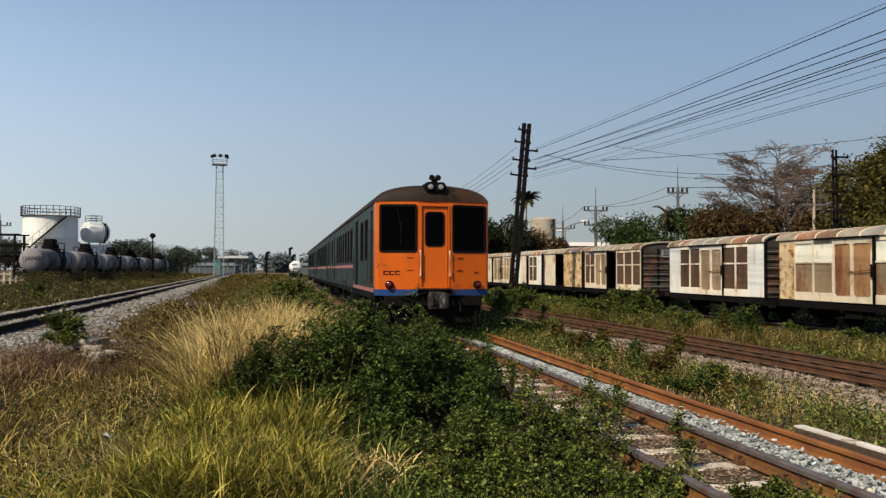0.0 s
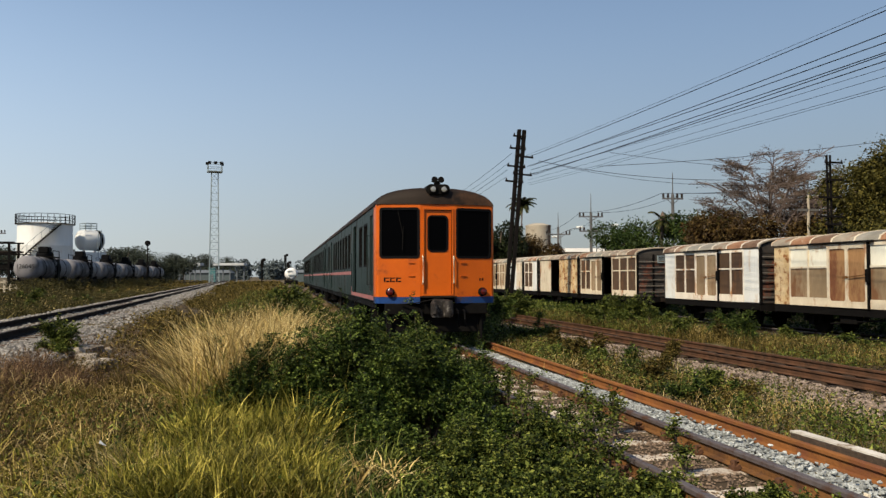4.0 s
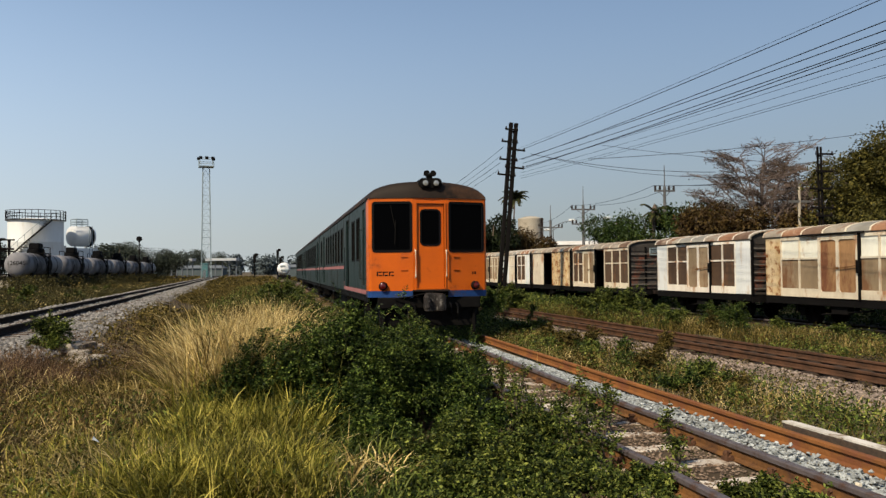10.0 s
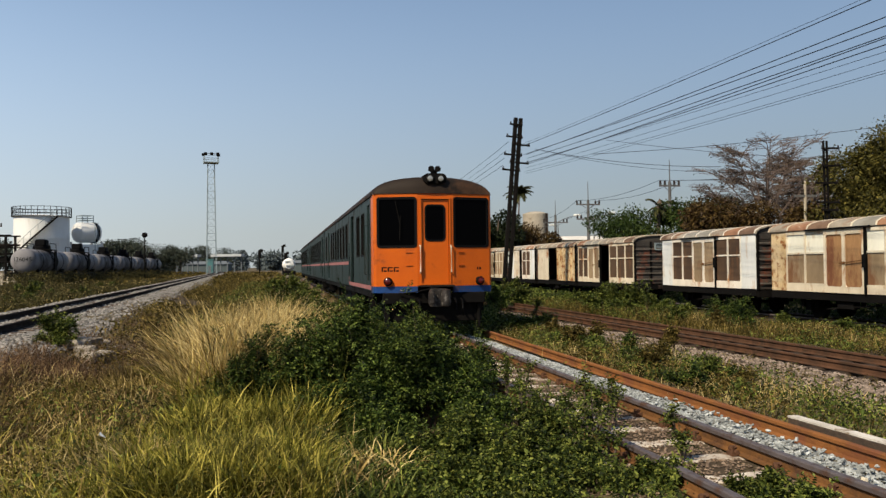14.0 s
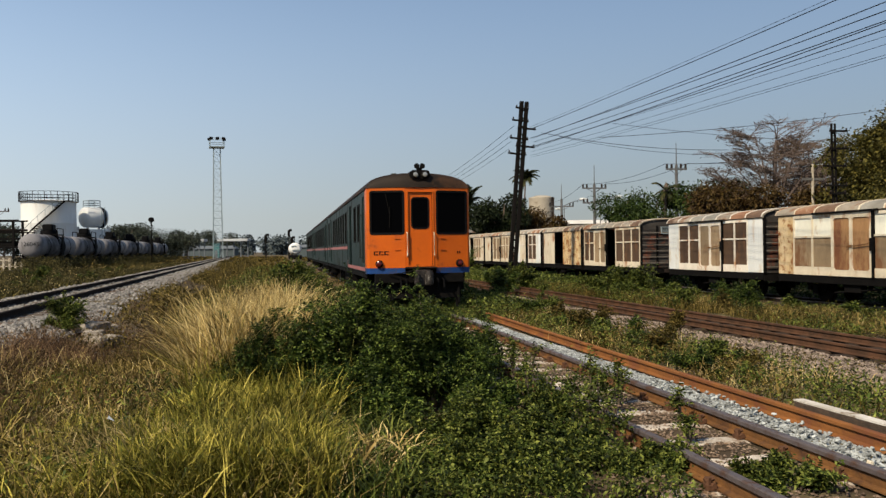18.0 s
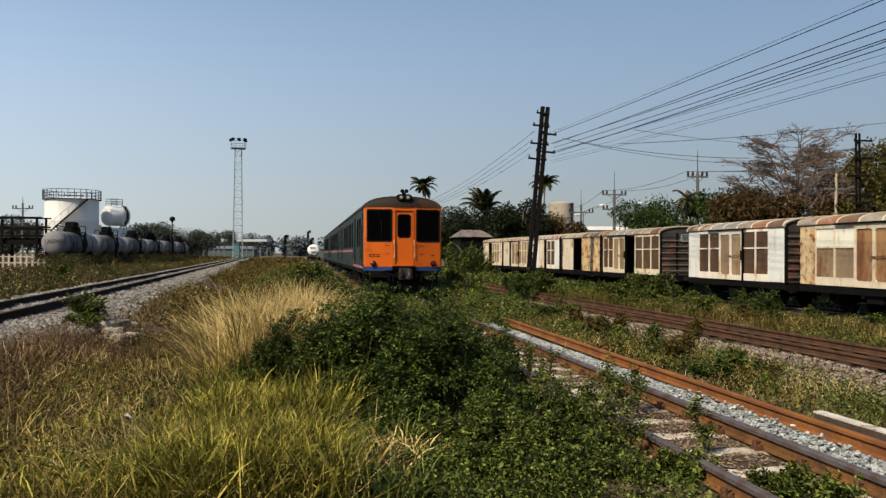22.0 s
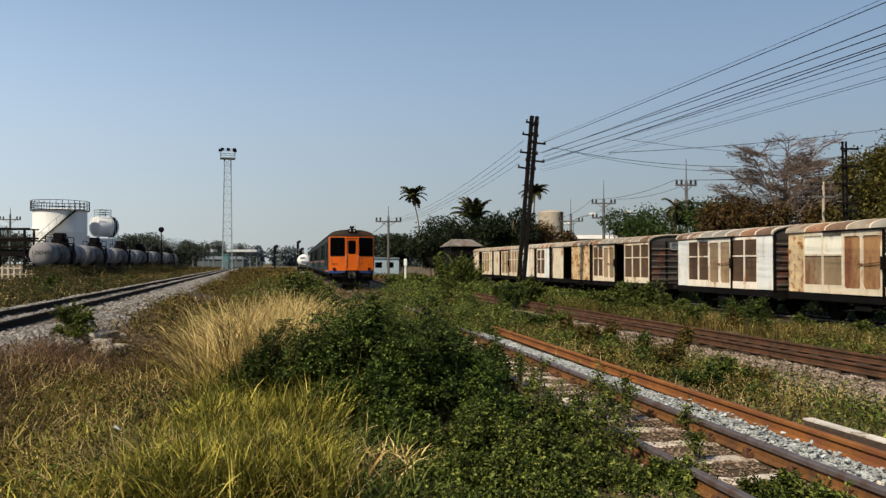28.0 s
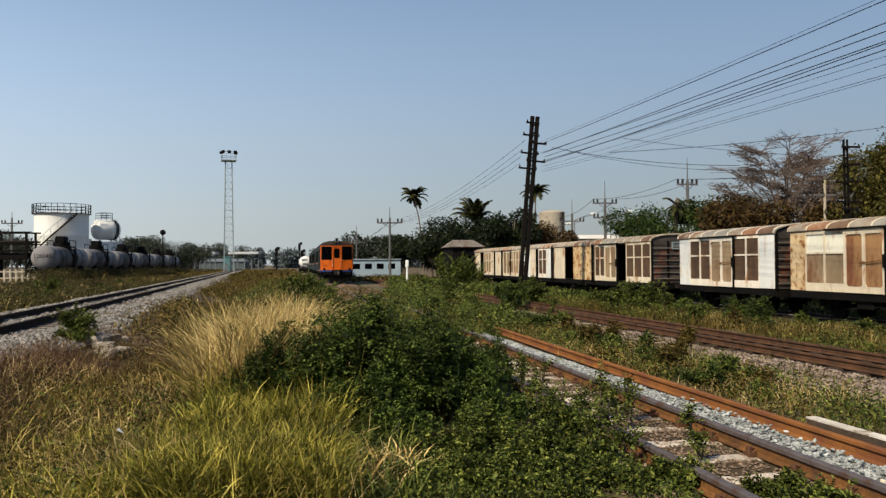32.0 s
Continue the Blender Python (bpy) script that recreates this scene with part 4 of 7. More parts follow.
def covered_wagon(s0, length, segments, label, end_style="planks", roof_mat="wroof", top=3.02, rim="cream"):
    """A van on the siding; segments of its lit side run from the near end: kind, length, material."""
    w = root("covered_wagon", track_pose(s0, 18.9, -0.2), label, "goods wagon", "old wagons on the siding")
    hw, lo = 1.35, 0.93
    total = sum(x[1] for x in segments)
    k = length / total
    y = 0.0
    for kind, run, mat in segments:
        a, b = y, y + run * k
        y = b

        def pl(u0, u1, z0, z1, d0, d1):
            return (-hw + d0, -hw + d1, u0, u1, z0, z1)

        if kind == "plain":
            part("side_panel", Geo().box(*pl(a + 0.01, b - 0.01, lo + 0.02, top - 0.03, 0.0, 0.05)), M[mat], w, bevel=0.012)
        elif kind == "ribbed":
            q = part("side_panel", Geo().box(*pl(a, b, lo + 0.02, top - 0.03, 0.02, 0.05)), M[mat], w)
            n = max(2, round((b - a) / 0.55))
            for i in range(n + 1):
                u = a + (b - a) * i / n
                part("rib", Geo().box(*pl(max(a, u - 0.04), min(b, u + 0.04), lo + 0.02, top - 0.03, -0.04, 0.019)), M[mat], q)
        elif kind == "panes":
            up, lowm = mat if isinstance(mat, tuple) else (mat, mat)
            f = part("panel_frame", Geo(), M[rim], w)
            g = Geo()
            mid = lo + (top - lo) * 0.62
            cols = max(2, round((b - a) / 0.85))
            us = [a + (b - a) * i / cols for i in range(cols + 1)]
            for u in us:
                g.box(*pl(max(a, u - 0.035), min(b, u + 0.035), lo + 0.02, top - 0.03, -0.02, 0.05))
            for i in range(cols):
                for z0, z1 in ((lo + 0.02, lo + 0.3), (mid - 0.03, mid + 0.03), (top - 0.16, top - 0.03)):
                    g.box(*pl(us[i] + 0.035, us[i + 1] - 0.035, z0, z1, -0.015, 0.05))
                for z0, z1, mm in ((lo + 0.3, mid - 0.03, lowm), (mid + 0.03, top - 0.16, up)):
                    part("pane", Geo().box(*pl(us[i] + 0.035, us[i + 1] - 0.035, z0, z1, 0.02, 0.045)), M[mm], f)
            f.data = g.mesh("panel_frame", M[rim])
        elif kind == "door":
            d = part("door", Geo(), M[rim], w, "pair of doors with tall rounded panels")
            g = Geo()
            mid = (a + b) / 2
            for u in (a, mid - 0.06, b - 0.1):
                g.box(*pl(u, u + (0.12 if u == mid - 0.06 else 0.1), lo + 0.02, top - 0.03, -0.05, 0.03))
            for u0, u1 in ((a + 0.1, mid - 0.06), (mid + 0.06, b - 0.1)):
                g.box(*pl(u0, u1, lo + 0.02, lo + 0.22, -0.045, 0.03)).box(*pl(u0, u1, top - 0.22, top - 0.03, -0.045, 0.03))
                part("door_pane", rounded(u0 - 0.02, u1 + 0.02, lo + 0.2, top - 0.2, 0.02, 0, 0.03, Matrix.Translation((-hw - 0.01, 0, 0)) @ pose(0, 0, 0, 0, 0, 90) @ Matrix.Diagonal((1, -1, 1, 1))), M[mat], d)
                for cu, cz, su, sz in ((u0, lo + 0.22, 1, 1), (u1, lo + 0.22, -1, 1), (u0, top - 0.22, 1, -1), (u1, top - 0.22, -1, -1)):
                    vs = [(-hw - 0.045, cu, cz), (-hw - 0.045, cu + su * 0.07, cz), (-hw - 0.045, cu, cz + sz * 0.07), (-hw + 0.0, cu, cz), (-hw + 0.0, cu + su * 0.07, cz), (-hw + 0.0, cu, cz + sz * 0.07)]
                    g.add(vs, [(0, 1, 2), (3, 5, 4), (0, 1, 4, 3), (1, 2, 5, 4), (2, 0, 3, 5)])
            d.data = g.mesh("door", M[rim])
            part("door_bar", Geo().tube((-hw - 0.075, a + 0.05, 1.98), (-hw - 0.075, mid + 0.16, 1.88), 0.014, 6).box(-hw - 0.085, -hw - 0.05, mid - 0.06, mid + 0.06, 1.87, 1.94), M["rail"], d)
            part("locking_post", Geo().box(-hw - 0.07, -hw + 0.02, a - 0.07, a - 0.005, lo, top - 0.02).box(-hw - 0.12, -hw - 0.06, a - 0.12, a + 0.02, 1.75, 2.15), M["black"], d)
            # black strip below the eave, standing in for the thin shadow line
            part("door_rail", Geo().box(-hw - 0.1, -hw - 0.05, a - 0.3, min(b + 0.9, length), top - 0.06, top + 0.0), M["black"], d)
        elif kind == "open":
            part("open_doorway", frame_geo(a, b, lo, top - 0.03, 0.05, -0.02, 0.05, Matrix.Translation((-hw, 0, 0)) @ pose(0, 0, 0, 0, 0, 90) @ Matrix.Diagonal((1, -1, 1, 1))), M["black"], w, "open doorway with a dark inside")
    for yy, out in ((0.0, 0), (length, 1)):
        e = part("end_wall", Geo().box(-hw + 0.052, hw - 0.05, yy - (0.05 if out else 0), yy + (0 if out else 0.05), lo, top), M["plank"], w, "dark weathered end boards")
        if not out:
            n = 9
            for i in range(n):
                z0 = lo + (top - lo) * i / n
                part("board", Geo().box(-hw + 0.02, hw - 0.02, -0.045, -0.002, z0 + 0.015, z0 + (top - lo) / n - 0.015), M["plank"], e)
            for x in (-hw, hw - 0.09, -0.5, 0.42):
                part("end_post", Geo().box(x, x + 0.09, -0.1, -0.046, lo, top), M["white" if end_style == "white" else "black"], e)
            for i in range(6):
                z0 = lo + 0.22 + (top - lo - 0.3) * i / 6
                part("end_bar", Geo().box(-hw + 0.1, hw - 0.1, -0.13, -0.1, z0, z0 + 0.035), M["endbar"], e)
            if end_style == "vent":
                part("vent", frame_geo(-0.25, 0.35, top - 0.42, top - 0.06, 0.04, -0.14, -0.046), M["galv"], e)
                for i in range(5):
                    part("vent_slat", Geo().box(-0.21, 0.31, -0.12, -0.06, top - 0.37 + i * 0.06, top - 0.345 + i * 0.06), M["galv"], e)
    part("far_wall", Geo().box(hw - 0.05, hw, 0, length, lo, top), M["plank"], w)
    part("floor", Geo().box(-hw + 0.06, hw - 0.06, 0.06, length - 0.06, lo - 0.05, lo), M["black"], w)
    prof = [(hw * 1.04 * math.cos(math.pi * i / 12), top - 0.02 + 0.36 * math.sin(math.pi * i / 12) ** 0.8) for i in range(13)]
    prof += [(x * 0.97, z - 0.04) for x, z in reversed(prof)]
    r = part("roof", Geo().sweep(prof, [(-0.08, 1, 1, 0, 0), (length + 0.08, 1, 1, 0, 0)]), M[roof_mat], w, "arched roof, paint streaked with rust", smooth=True)
    n = 7
    rnd = random.Random(int(s0 * 7))
    for i in range(n + 1):
        u = -0.07 + (length + 0.08) * i / n
        pr = [(x * 1.014, z + 0.022) for x, z in prof[:13]] + [(x, z - 0.002) for x, z in reversed(prof[:13])]
        part("roof_rib", Geo().sweep(pr, [(u, 1, 1, 0, 0), (u + 0.06, 1, 1, 0, 0)]), M[rim], r)
        if i < n:
            pr = [(x * 1.006, z + 0.008) for x, z in prof[:13]] + [(x, z - 0.002) for x, z in reversed(prof[:13])]
            part("roof_sheet", Geo().sweep(pr, [(u + 0.062, 1, 1, 0, 0), (u + (length + 0.08) / n - 0.002, 1, 1, 0, 0)]), M[rnd.choice((roof_mat, roof_mat, "roofrust", "roofbrown", "roofgrey"))], r, smooth=True)
    part("end_gable", Geo().sweep([(x * 0.965, max(z - 0.04, top - 0.02)) for x, z in prof[:13]], [(0.0, 1, 1, 0, 0), (0.04, 1, 1, 0, 0)]), M["plank"], w)
    part("top_rail", Geo().box(-hw - 0.03, -hw + 0.04, 0, length, top - 0.03, top + 0.03), M[rim], w)
    for x in (-hw, hw - 0.08):
        part("solebar", Geo().box(x, x + 0.08, 0, length, lo - 0.24, lo - 0.0), M["black"], w, bevel=0.01)
    for yy in (1.5, length - 1.5):
        wheel_pair(w, yy)
        for x in (-0.92, 0.84):
            g = Geo().box(x, x + 0.08, yy - 0.45, yy - 0.3, 0.42, 0.72).box(x, x + 0.08, yy + 0.3, yy + 0.45, 0.42, 0.72).box(x - 0.06, x + 0.1, yy - 0.13, yy + 0.13, 0.3, 0.58)
            part("axle_guard", g, M["black"], w)
            part("leaf_spring", Geo().box(x - 0.02, x + 0.06, yy - 0.5, yy + 0.5, 0.6, 0.64).box(x - 0.02, x + 0.06, yy - 0.35, yy + 0.35, 0.57, 0.6).box(x - 0.02, x + 0.06, yy - 0.2, yy + 0.2, 0.54, 0.57), M["black"], w)
    part("brake_lever", Geo().tube((-1.2, length * 0.3, 0.62), (-1.2, length * 0.62, 0.4), 0.03, 6).box(-1.25, -1.15, length * 0.45, length * 0.55, 0.45, 0.75), M["black"], w)
    for yy in (0, length):
        part("headstock", Geo().box(-1.3, 1.3, yy - 0.06, yy + 0.06, lo - 0.28, lo - 0.02), M["black"], w)
    for yy, sg in ((0, -1), (length, 1)):
        part("coupler", Geo().box(-0.09, 0.09, min(yy, yy + sg * 0.3), max(yy, yy + sg * 0.3), lo - 0.24, lo - 0.06), M["rail_dark"], w)
    return w


covered_wagon(18.75, 7.34, [("plain", 0.9, "flaked"), ("panes", 1.6, ("palepane", "tan")), ("door", 1.75, "rustred"), ("panes", 1.9, ("palepane", "tan")), ("plain", 0.85, "flaked")],
              "cream covered wagon with rusted paint and brown doors")
covered_wagon(27.05, 7.32, [("plain", 0.95, "white"), ("panes", 1.75, "brown"), ("door", 1.75, "tan"), ("panes", 1.75, "brown"), ("plain", 0.95, "white")],
              "white covered wagon with rust-brown panels on its siding", rim="rimwhite")
covered_wagon(37.4, 7.35, [("panes", 2.9, "brown"), ("open", 1.2, ""), ("door", 1.7, "tan"), ("panes", 1.5, "brown")],
              "grimy covered wagon, door slid open, dark plank end", end_style="vent")
covered_wagon(45.4, 6.7, [("ribbed", 2.9, "flaked"), ("open", 1.6, ""), ("plain", 2.2, "cream")], "flaking cream covered wagon with an open doorway")
covered_wagon(52.85, 6.3, [("plain", 0.9, "white"), ("panes", 1.8, "brown"), ("open", 0.6, ""), ("panes", 1.4, ("cream", "cream")), ("plain", 1.6, "white")], "white covered wagon with tan panels and cracked door", rim="rimwhite")
covered_wagon(59.9, 7.9, [("panes", 3.0, "tan"), ("door", 2.2, "tan"), ("open", 0.7, ""), ("plain", 2.0, "cream")], "cream covered wagon with tan panels, half overgrown")
covered_wagon(68.4, 7.0, [("plain", 0.9, "cream"), ("panes", 2.6, "tan"), ("open", 1.2, ""), ("plain", 2.3, "cream")], "cream covered wagon at the end of the row")


# ---- tank wagons ----
def text_mesh(body, size):
    c = bpy.data.curves.new("lettering", "FONT")
    c.body, c.size, c.align_x, c.align_y, c.extrude = body, size, "CENTER", "CENTER", 0.004
    ob = bpy.data.objects.new("lettering", c)
    me = bpy.data.meshes.new_from_object(ob)
    bpy.data.objects.remove(ob)
    me.materials.clear()
    me.materials.append(M["black"])
    return me


def tank_wagon(s0, numbered):
    w = root("tank_wagon", track_pose(s0, -20.5, 0.55), "grey tank wagon with black frame and dome walkway", "tank wagon", "tank wagons on the siding")
    r, ln, zc = 1.04, 12.2, 1.98
    m = Matrix.Translation((0, 0, zc)) @ pose(0, 0, 0, -90)
    prof = [(0.02, 0.0), (0.4, 0.03), (0.72, 0.12), (0.93, 0.27), (r, 0.5), (r, ln - 0.5), (0.93, ln - 0.27), (0.72, ln - 0.12), (0.4, ln - 0.03), (0.02, ln)]
    part("tank", Geo().lathe(prof, 32, m), M["tankgrey"], w, smooth=True)
    part("tank_band", Geo().lathe([(r + 0.004, ln / 2 + 0.7), (r + 0.03, ln / 2 + 0.7), (r + 0.03, ln / 2 + 1.5), (r + 0.004, ln / 2 + 1.5)], 32, m), M["black"], w, "broad black band round the tank")
    for y in (2.6, ln - 2.6):
        part("tank_strap", Geo().lathe([(r + 0.005, y - 0.06), (r + 0.02, y - 0.06), (r + 0.02, y + 0.06), (r + 0.005, y + 0.06)], 32, m), M["black"], w)
    part("dome", Geo().lathe([(0.75, 0.7), (0.75, 1.35), (0.6, 1.5), (0.1, 1.55)], 18, Matrix.Translation((0, ln / 2, zc))), M["rubber"], w, smooth=True)
    for x in (-0.95, 0.95):
        part("walkway_rail", Geo().path([(x, ln / 2 - 1.1, zc + 0.6), (x, ln / 2 - 1.1, zc + 1.6), (x, ln / 2 + 1.1, zc + 1.6), (x, ln / 2 + 1.1, zc + 0.6)], [0.04] * 4, 5), M["black"], w)
    part("walkway", Geo().box(-1.0, 1.0, ln / 2 - 1.2, ln / 2 - 0.5, zc + 0.98, zc + 1.08).box(-1.0, 1.0, ln / 2 + 0.5, ln / 2 + 1.2, zc + 0.98, zc + 1.08), M["black"], w)
    part("valve", Geo().box(-0.45, 0.5, ln / 2 - 0.7, ln / 2 + 0.5, zc + 1.35, zc + 2.0), M["rubber"], w, bevel=0.12)
    lad = Geo()
    for y in (ln / 2 - 0.75, ln / 2 - 0.35):
        lad.path([(1.1, y, 0.8), (1.14, y, zc), (0.9, y, zc + 0.75), (0.6, y, zc + 1.0)], [0.03] * 4, 5)
    for i in range(6):
        lad.tube((1.12, ln / 2 - 0.75, 0.95 + i * 0.25), (1.12, ln / 2 - 0.35, 0.95 + i * 0.25), 0.02, 5)
    part("ladder", lad, M["black"], w)
    part("hazard_board", Geo().box(1.1, 1.16, ln / 2 - 0.2, ln / 2 + 0.55, 0.95, zc + 0.9), M["black"], w)
    part("frame", Geo().box(-0.9, -0.75, -0.4, ln + 0.4, 0.7, 0.95).box(0.75, 0.9, -0.4, ln + 0.4, 0.7, 0.95).box(-1.2, 1.2, -0.5, -0.4, 0.65, 0.95).box(-1.2, 1.2, ln + 0.4, ln + 0.5, 0.65, 0.95), M["black"], w)
    for y in (2.0, ln - 2.0):
        part("saddle", Geo().box(-0.9, 0.9, y - 0.3, y + 0.3, 0.9, 1.25), M["black"], w)
        b = part("bogie", Geo().box(-0.85, -0.72, -1.2, 1.2, 0.35, 0.62).box(0.72, 0.85, -1.2, 1.2, 0.35, 0.62).box(-0.8, 0.8, -0.25, 0.25, 0.4, 0.75), M["black"], w, m=pose(0, y, 0))
        for dy in (-0.85, 0.85):
            wheel_pair(b, dy)
    if numbered:
        me = text_mesh("126045", 0.5)
        for v in me.vertices:
            q = math.hypot(v.co.x, v.co.y + 0.1)
            k = next(i for i in range(4) if q <= prof[i + 1][0] or i == 3)
            f = (q - prof[k][0]) / (prof[k + 1][0] - prof[k][0])
            v.co.z += 0.012 - (prof[k][1] + f * (prof[k + 1][1] - prof[k][1]))
        part("lettering", me, None, w, "black stencilled number", m=pose(0.0, 0.0, zc + 0.1, 90))
    return w


for i in range(6):
    tank_wagon(74.6 + 14.0 * i, i == 0)


# ---- depot beside the tank wagons ----
def storage_tank(x, y, r, h):
    t = root("storage_tank", pose(x, y, 0.1), "white upright fuel storage tank with a spiral stair", "storage tank")
    part("shell", Geo().lathe([(r, 0), (r, h * 0.33), (r + 0.015, h * 0.335), (r, h * 0.34), (r, h * 0.66), (r + 0.015, h * 0.665), (r, h * 0.67), (r, h - 0.12), (r + 0.06, h - 0.1), (r + 0.06, h), (r * 0.5, h + 0.22), (0.05, h + 0.3)], 56), M["tankwhite"], t, smooth=True)
    part("top_walkway", Geo().lathe([(r - 0.1, h - 0.04), (r + 0.28, h - 0.04), (r + 0.28, h + 0.02), (r - 0.1, h + 0.02)], 48), M["rail_dark"], t)
    n = 30
    pts = [(math.cos(6.28319 * i / n) * (r + 0.24), math.sin(6.28319 * i / n) * (r + 0.24)) for i in range(n)]
    for a, b in pts:
        part("railing_post", Geo().tube((a, b, h), (a, b, h + 1.22), 0.04, 5), M["black"], t)
    for z in (1.2, 0.75, 0.38):
        part("railing_bar", Geo().path([(a, b, h + z) for a, b in pts + pts[:1]], [0.035] * (n + 1), 5), M["black"], t)
    steps, a0, a1 = 30, radians(206), radians(322)
    hand = []
    for i in range(steps):
        a = a0 + (a1 - a0) * i / (steps - 1)
        z = 0.8 + (h - 0.85) * i / (steps - 1)
        part("stair_tread", Geo().box(r - 0.02, r + 0.85, -0.15, 0.15, -0.06, 0.02, m=Matrix.Translation((0, 0, z)) @ pose(0, 0, 0, 0, 0, math.degrees(a))), M["black"], t)
        q = Vector((math.cos(a) * (r + 0.83), math.sin(a) * (r + 0.83), z))
        hand.append(q + Vector((0, 0, 1.0)))
        if i % 3 == 0:
            part("stair_post", Geo().tube(q, hand[-1], 0.025, 5), M["galv"], t)
    part("handrail", Geo().path(hand, [0.03] * steps, 5), M["galv"], t)
    part("stringer", Geo().path([q - Vector((0, 0, 1.08)) for q in hand], [0.1] * steps, 5), M["black"], t)
    return t


storage_tank(-51.6, 105.8, 3.28, 8.5)
ht = root("raised_tank", pose(-48.3, 111.5, 0.1, 0, 0, -38), "white horizontal tank on a steel stand with a top rail", "storage tank")
hm = Matrix.Translation((0, -1.75, 6.65)) @ pose(0, 0, 0, -90)
part("tank", Geo().lathe([(0.05, 0), (0.82, 0.1), (1.2, 0.28), (1.38, 0.55), (1.38, 3.0), (1.2, 3.3), (0.05, 3.5)], 36, hm), M["tankwhite"], ht, smooth=True)
for y in (2.55,):
    part("tank_band", Geo().lathe([(1.385, y), (1.43, y), (1.43, y + 0.4), (1.385, y + 0.4)], 36, hm), M["black"], ht)
for x in (-1.3, 1.3):
    for y in (-1.5, 1.5):
        part("stand_leg", Geo().box(x - 0.12, x + 0.12, y - 0.12, y + 0.12, -0.1, 5.4), M["wall"], ht)
part("stand_block", Geo().box(-1.4, 1.4, -1.7, 1.7, 3.2, 5.0), M["tankwhite"], ht, bevel=0.03)
tr = Geo()
for x in (-0.75, 0.75):
    for y in (-1.0, 0.6):
        tr.tube((x, y, 7.9), (x, y, 8.95), 0.05, 5)
for z in (8.3, 8.6, 8.95):
    for a, b in (((-0.75, -1.0), (0.75, -1.0)), ((0.75, -1.0), (0.75, 0.6)), ((0.75, 0.6), (-0.75, 0.6)), ((-0.75, 0.6), (-0.75, -1.0))):
        tr.tube((*a, z), (*b, z), 0.045, 5)
part("top_rail", tr, M["galv"], ht)
part("ladder", Geo().tube((1.9, 0.2, 0), (1.9, 0.2, 8), 0.05, 5).tube((1.9, 0.6, 0), (1.9, 0.6, 8), 0.05, 5), M["galv"], ht)

rack = root("pipe_rack", pose(-51.6, 97, 0.0, 0, 0, 8), "dark steel pipe rack over the loading bay", "pipe rack")
for x in (-12, -8, -4, 0):
    for y in (0, 3):
        part("post", Geo().box(x - 0.12, x + 0.12, y - 0.12, y + 0.12, 0, 5.9), M["black"], rack)
for z in (2.6, 3.6, 4.4, 5.8):
    part("beam", Geo().box(-13, 0.6, -0.1, 0.1, z, z + 0.18), M["black"], rack)
    part("beam", Geo().box(-13, 0.6, 2.9, 3.1, z, z + 0.18), M["black"], rack)
for i in range(4):
    part("pipe", Geo().tube((-13, 0.5 + i * 0.6, 4.75), (0.8, 0.5 + i * 0.6, 4.75), 0.12, 8), M["rail_dark"], rack)
part("deck", Geo().box(-13, 0.3, 0.2, 2.8, 2.8, 3.4), M["black"], rack, "dark loading deck")

wf = root("picket_fence", pose(-37.6, 72, 0.3, 0, 0, 8), "white concrete post fence", "fence")
for i in range(26):
    part("picket", Geo().box(-i * 0.5 - 0.08, -i * 0.5 + 0.08, -0.06, 0.06, -0.3, 1.2), M["beige"], wf)
for z in (0.4, 0.95):
    part("fence_rail", Geo().box(-13.4, 0.3, -0.04, 0.04, z, z + 0.1), M["beige"], wf)


def lattice_mast(x, y, h, w0, w1):
    t = root("floodlight_mast", pose(x, y, 0, 0, 0, 20), "tall galvanised lattice mast with floodlights on top", "floodlight mast")

    def corner(i, z):
        w = w0 + (w1 - w0) * z / h
        return Vector(((-1, 1, 1, -1)[i] * w / 2, (-1, -1, 1, 1)[i] * w / 2, z))

    for i in range(4):
        part("leg", Geo().tube(corner(i, 0), corner(i, h), 0.06, 5), M["galv"], t)
    n = 16
    for k in range(n):
        g = Geo()
        for i in range(4):
            j = (i + 1) % 4
            a, b = h * k / n, h * (k + 1) / n
            g.tube(corner(i, a), corner(j, b), 0.028, 4).tube(corner(i, b), corner(j, b), 0.028, 4)
        part("bracing", g, M["galv"], t)
    part("platform", Geo().box(-1.6, 1.6, -1.6, 1.6, h, h + 0.2), M["galv"], t)
    g = Geo()
    for a, b in ((-1.5, -1.5), (1.5, -1.5), (1.5, 1.5), (-1.5, 1.5)):
        g.tube((a, b, h), (a, b, h + 2.0), 0.06, 4)
    for z in (1.0, 2.0):
        g.tube((-1.5, -1.5, h + z), (1.5, -1.5, h + z), 0.06, 4).tube((1.5, -1.5, h + z), (1.5, 1.5, h + z), 0.06, 4).tube((1.5, 1.5, h + z), (-1.5, 1.5, h + z), 0.06, 4).tube((-1.5, 1.5, h + z), (-1.5, -1.5, h + z), 0.06, 4)
    part("railing", g, M["galv"], t)
    for x0, y0 in ((-1.3, -1.6), (0, -1.6), (1.3, -1.6), (1.6, 0.4), (-1.6, 0.3)):
        part("floodlight", Geo().box(x0 - 0.35, x0 + 0.35, y0 - 0.3, y0 + 0.1, h + 1.6, h + 2.2), M["black"], t, bevel=0.06)


lattice_mast(-50.4, 180, 24.9, 2.1, 1.4)


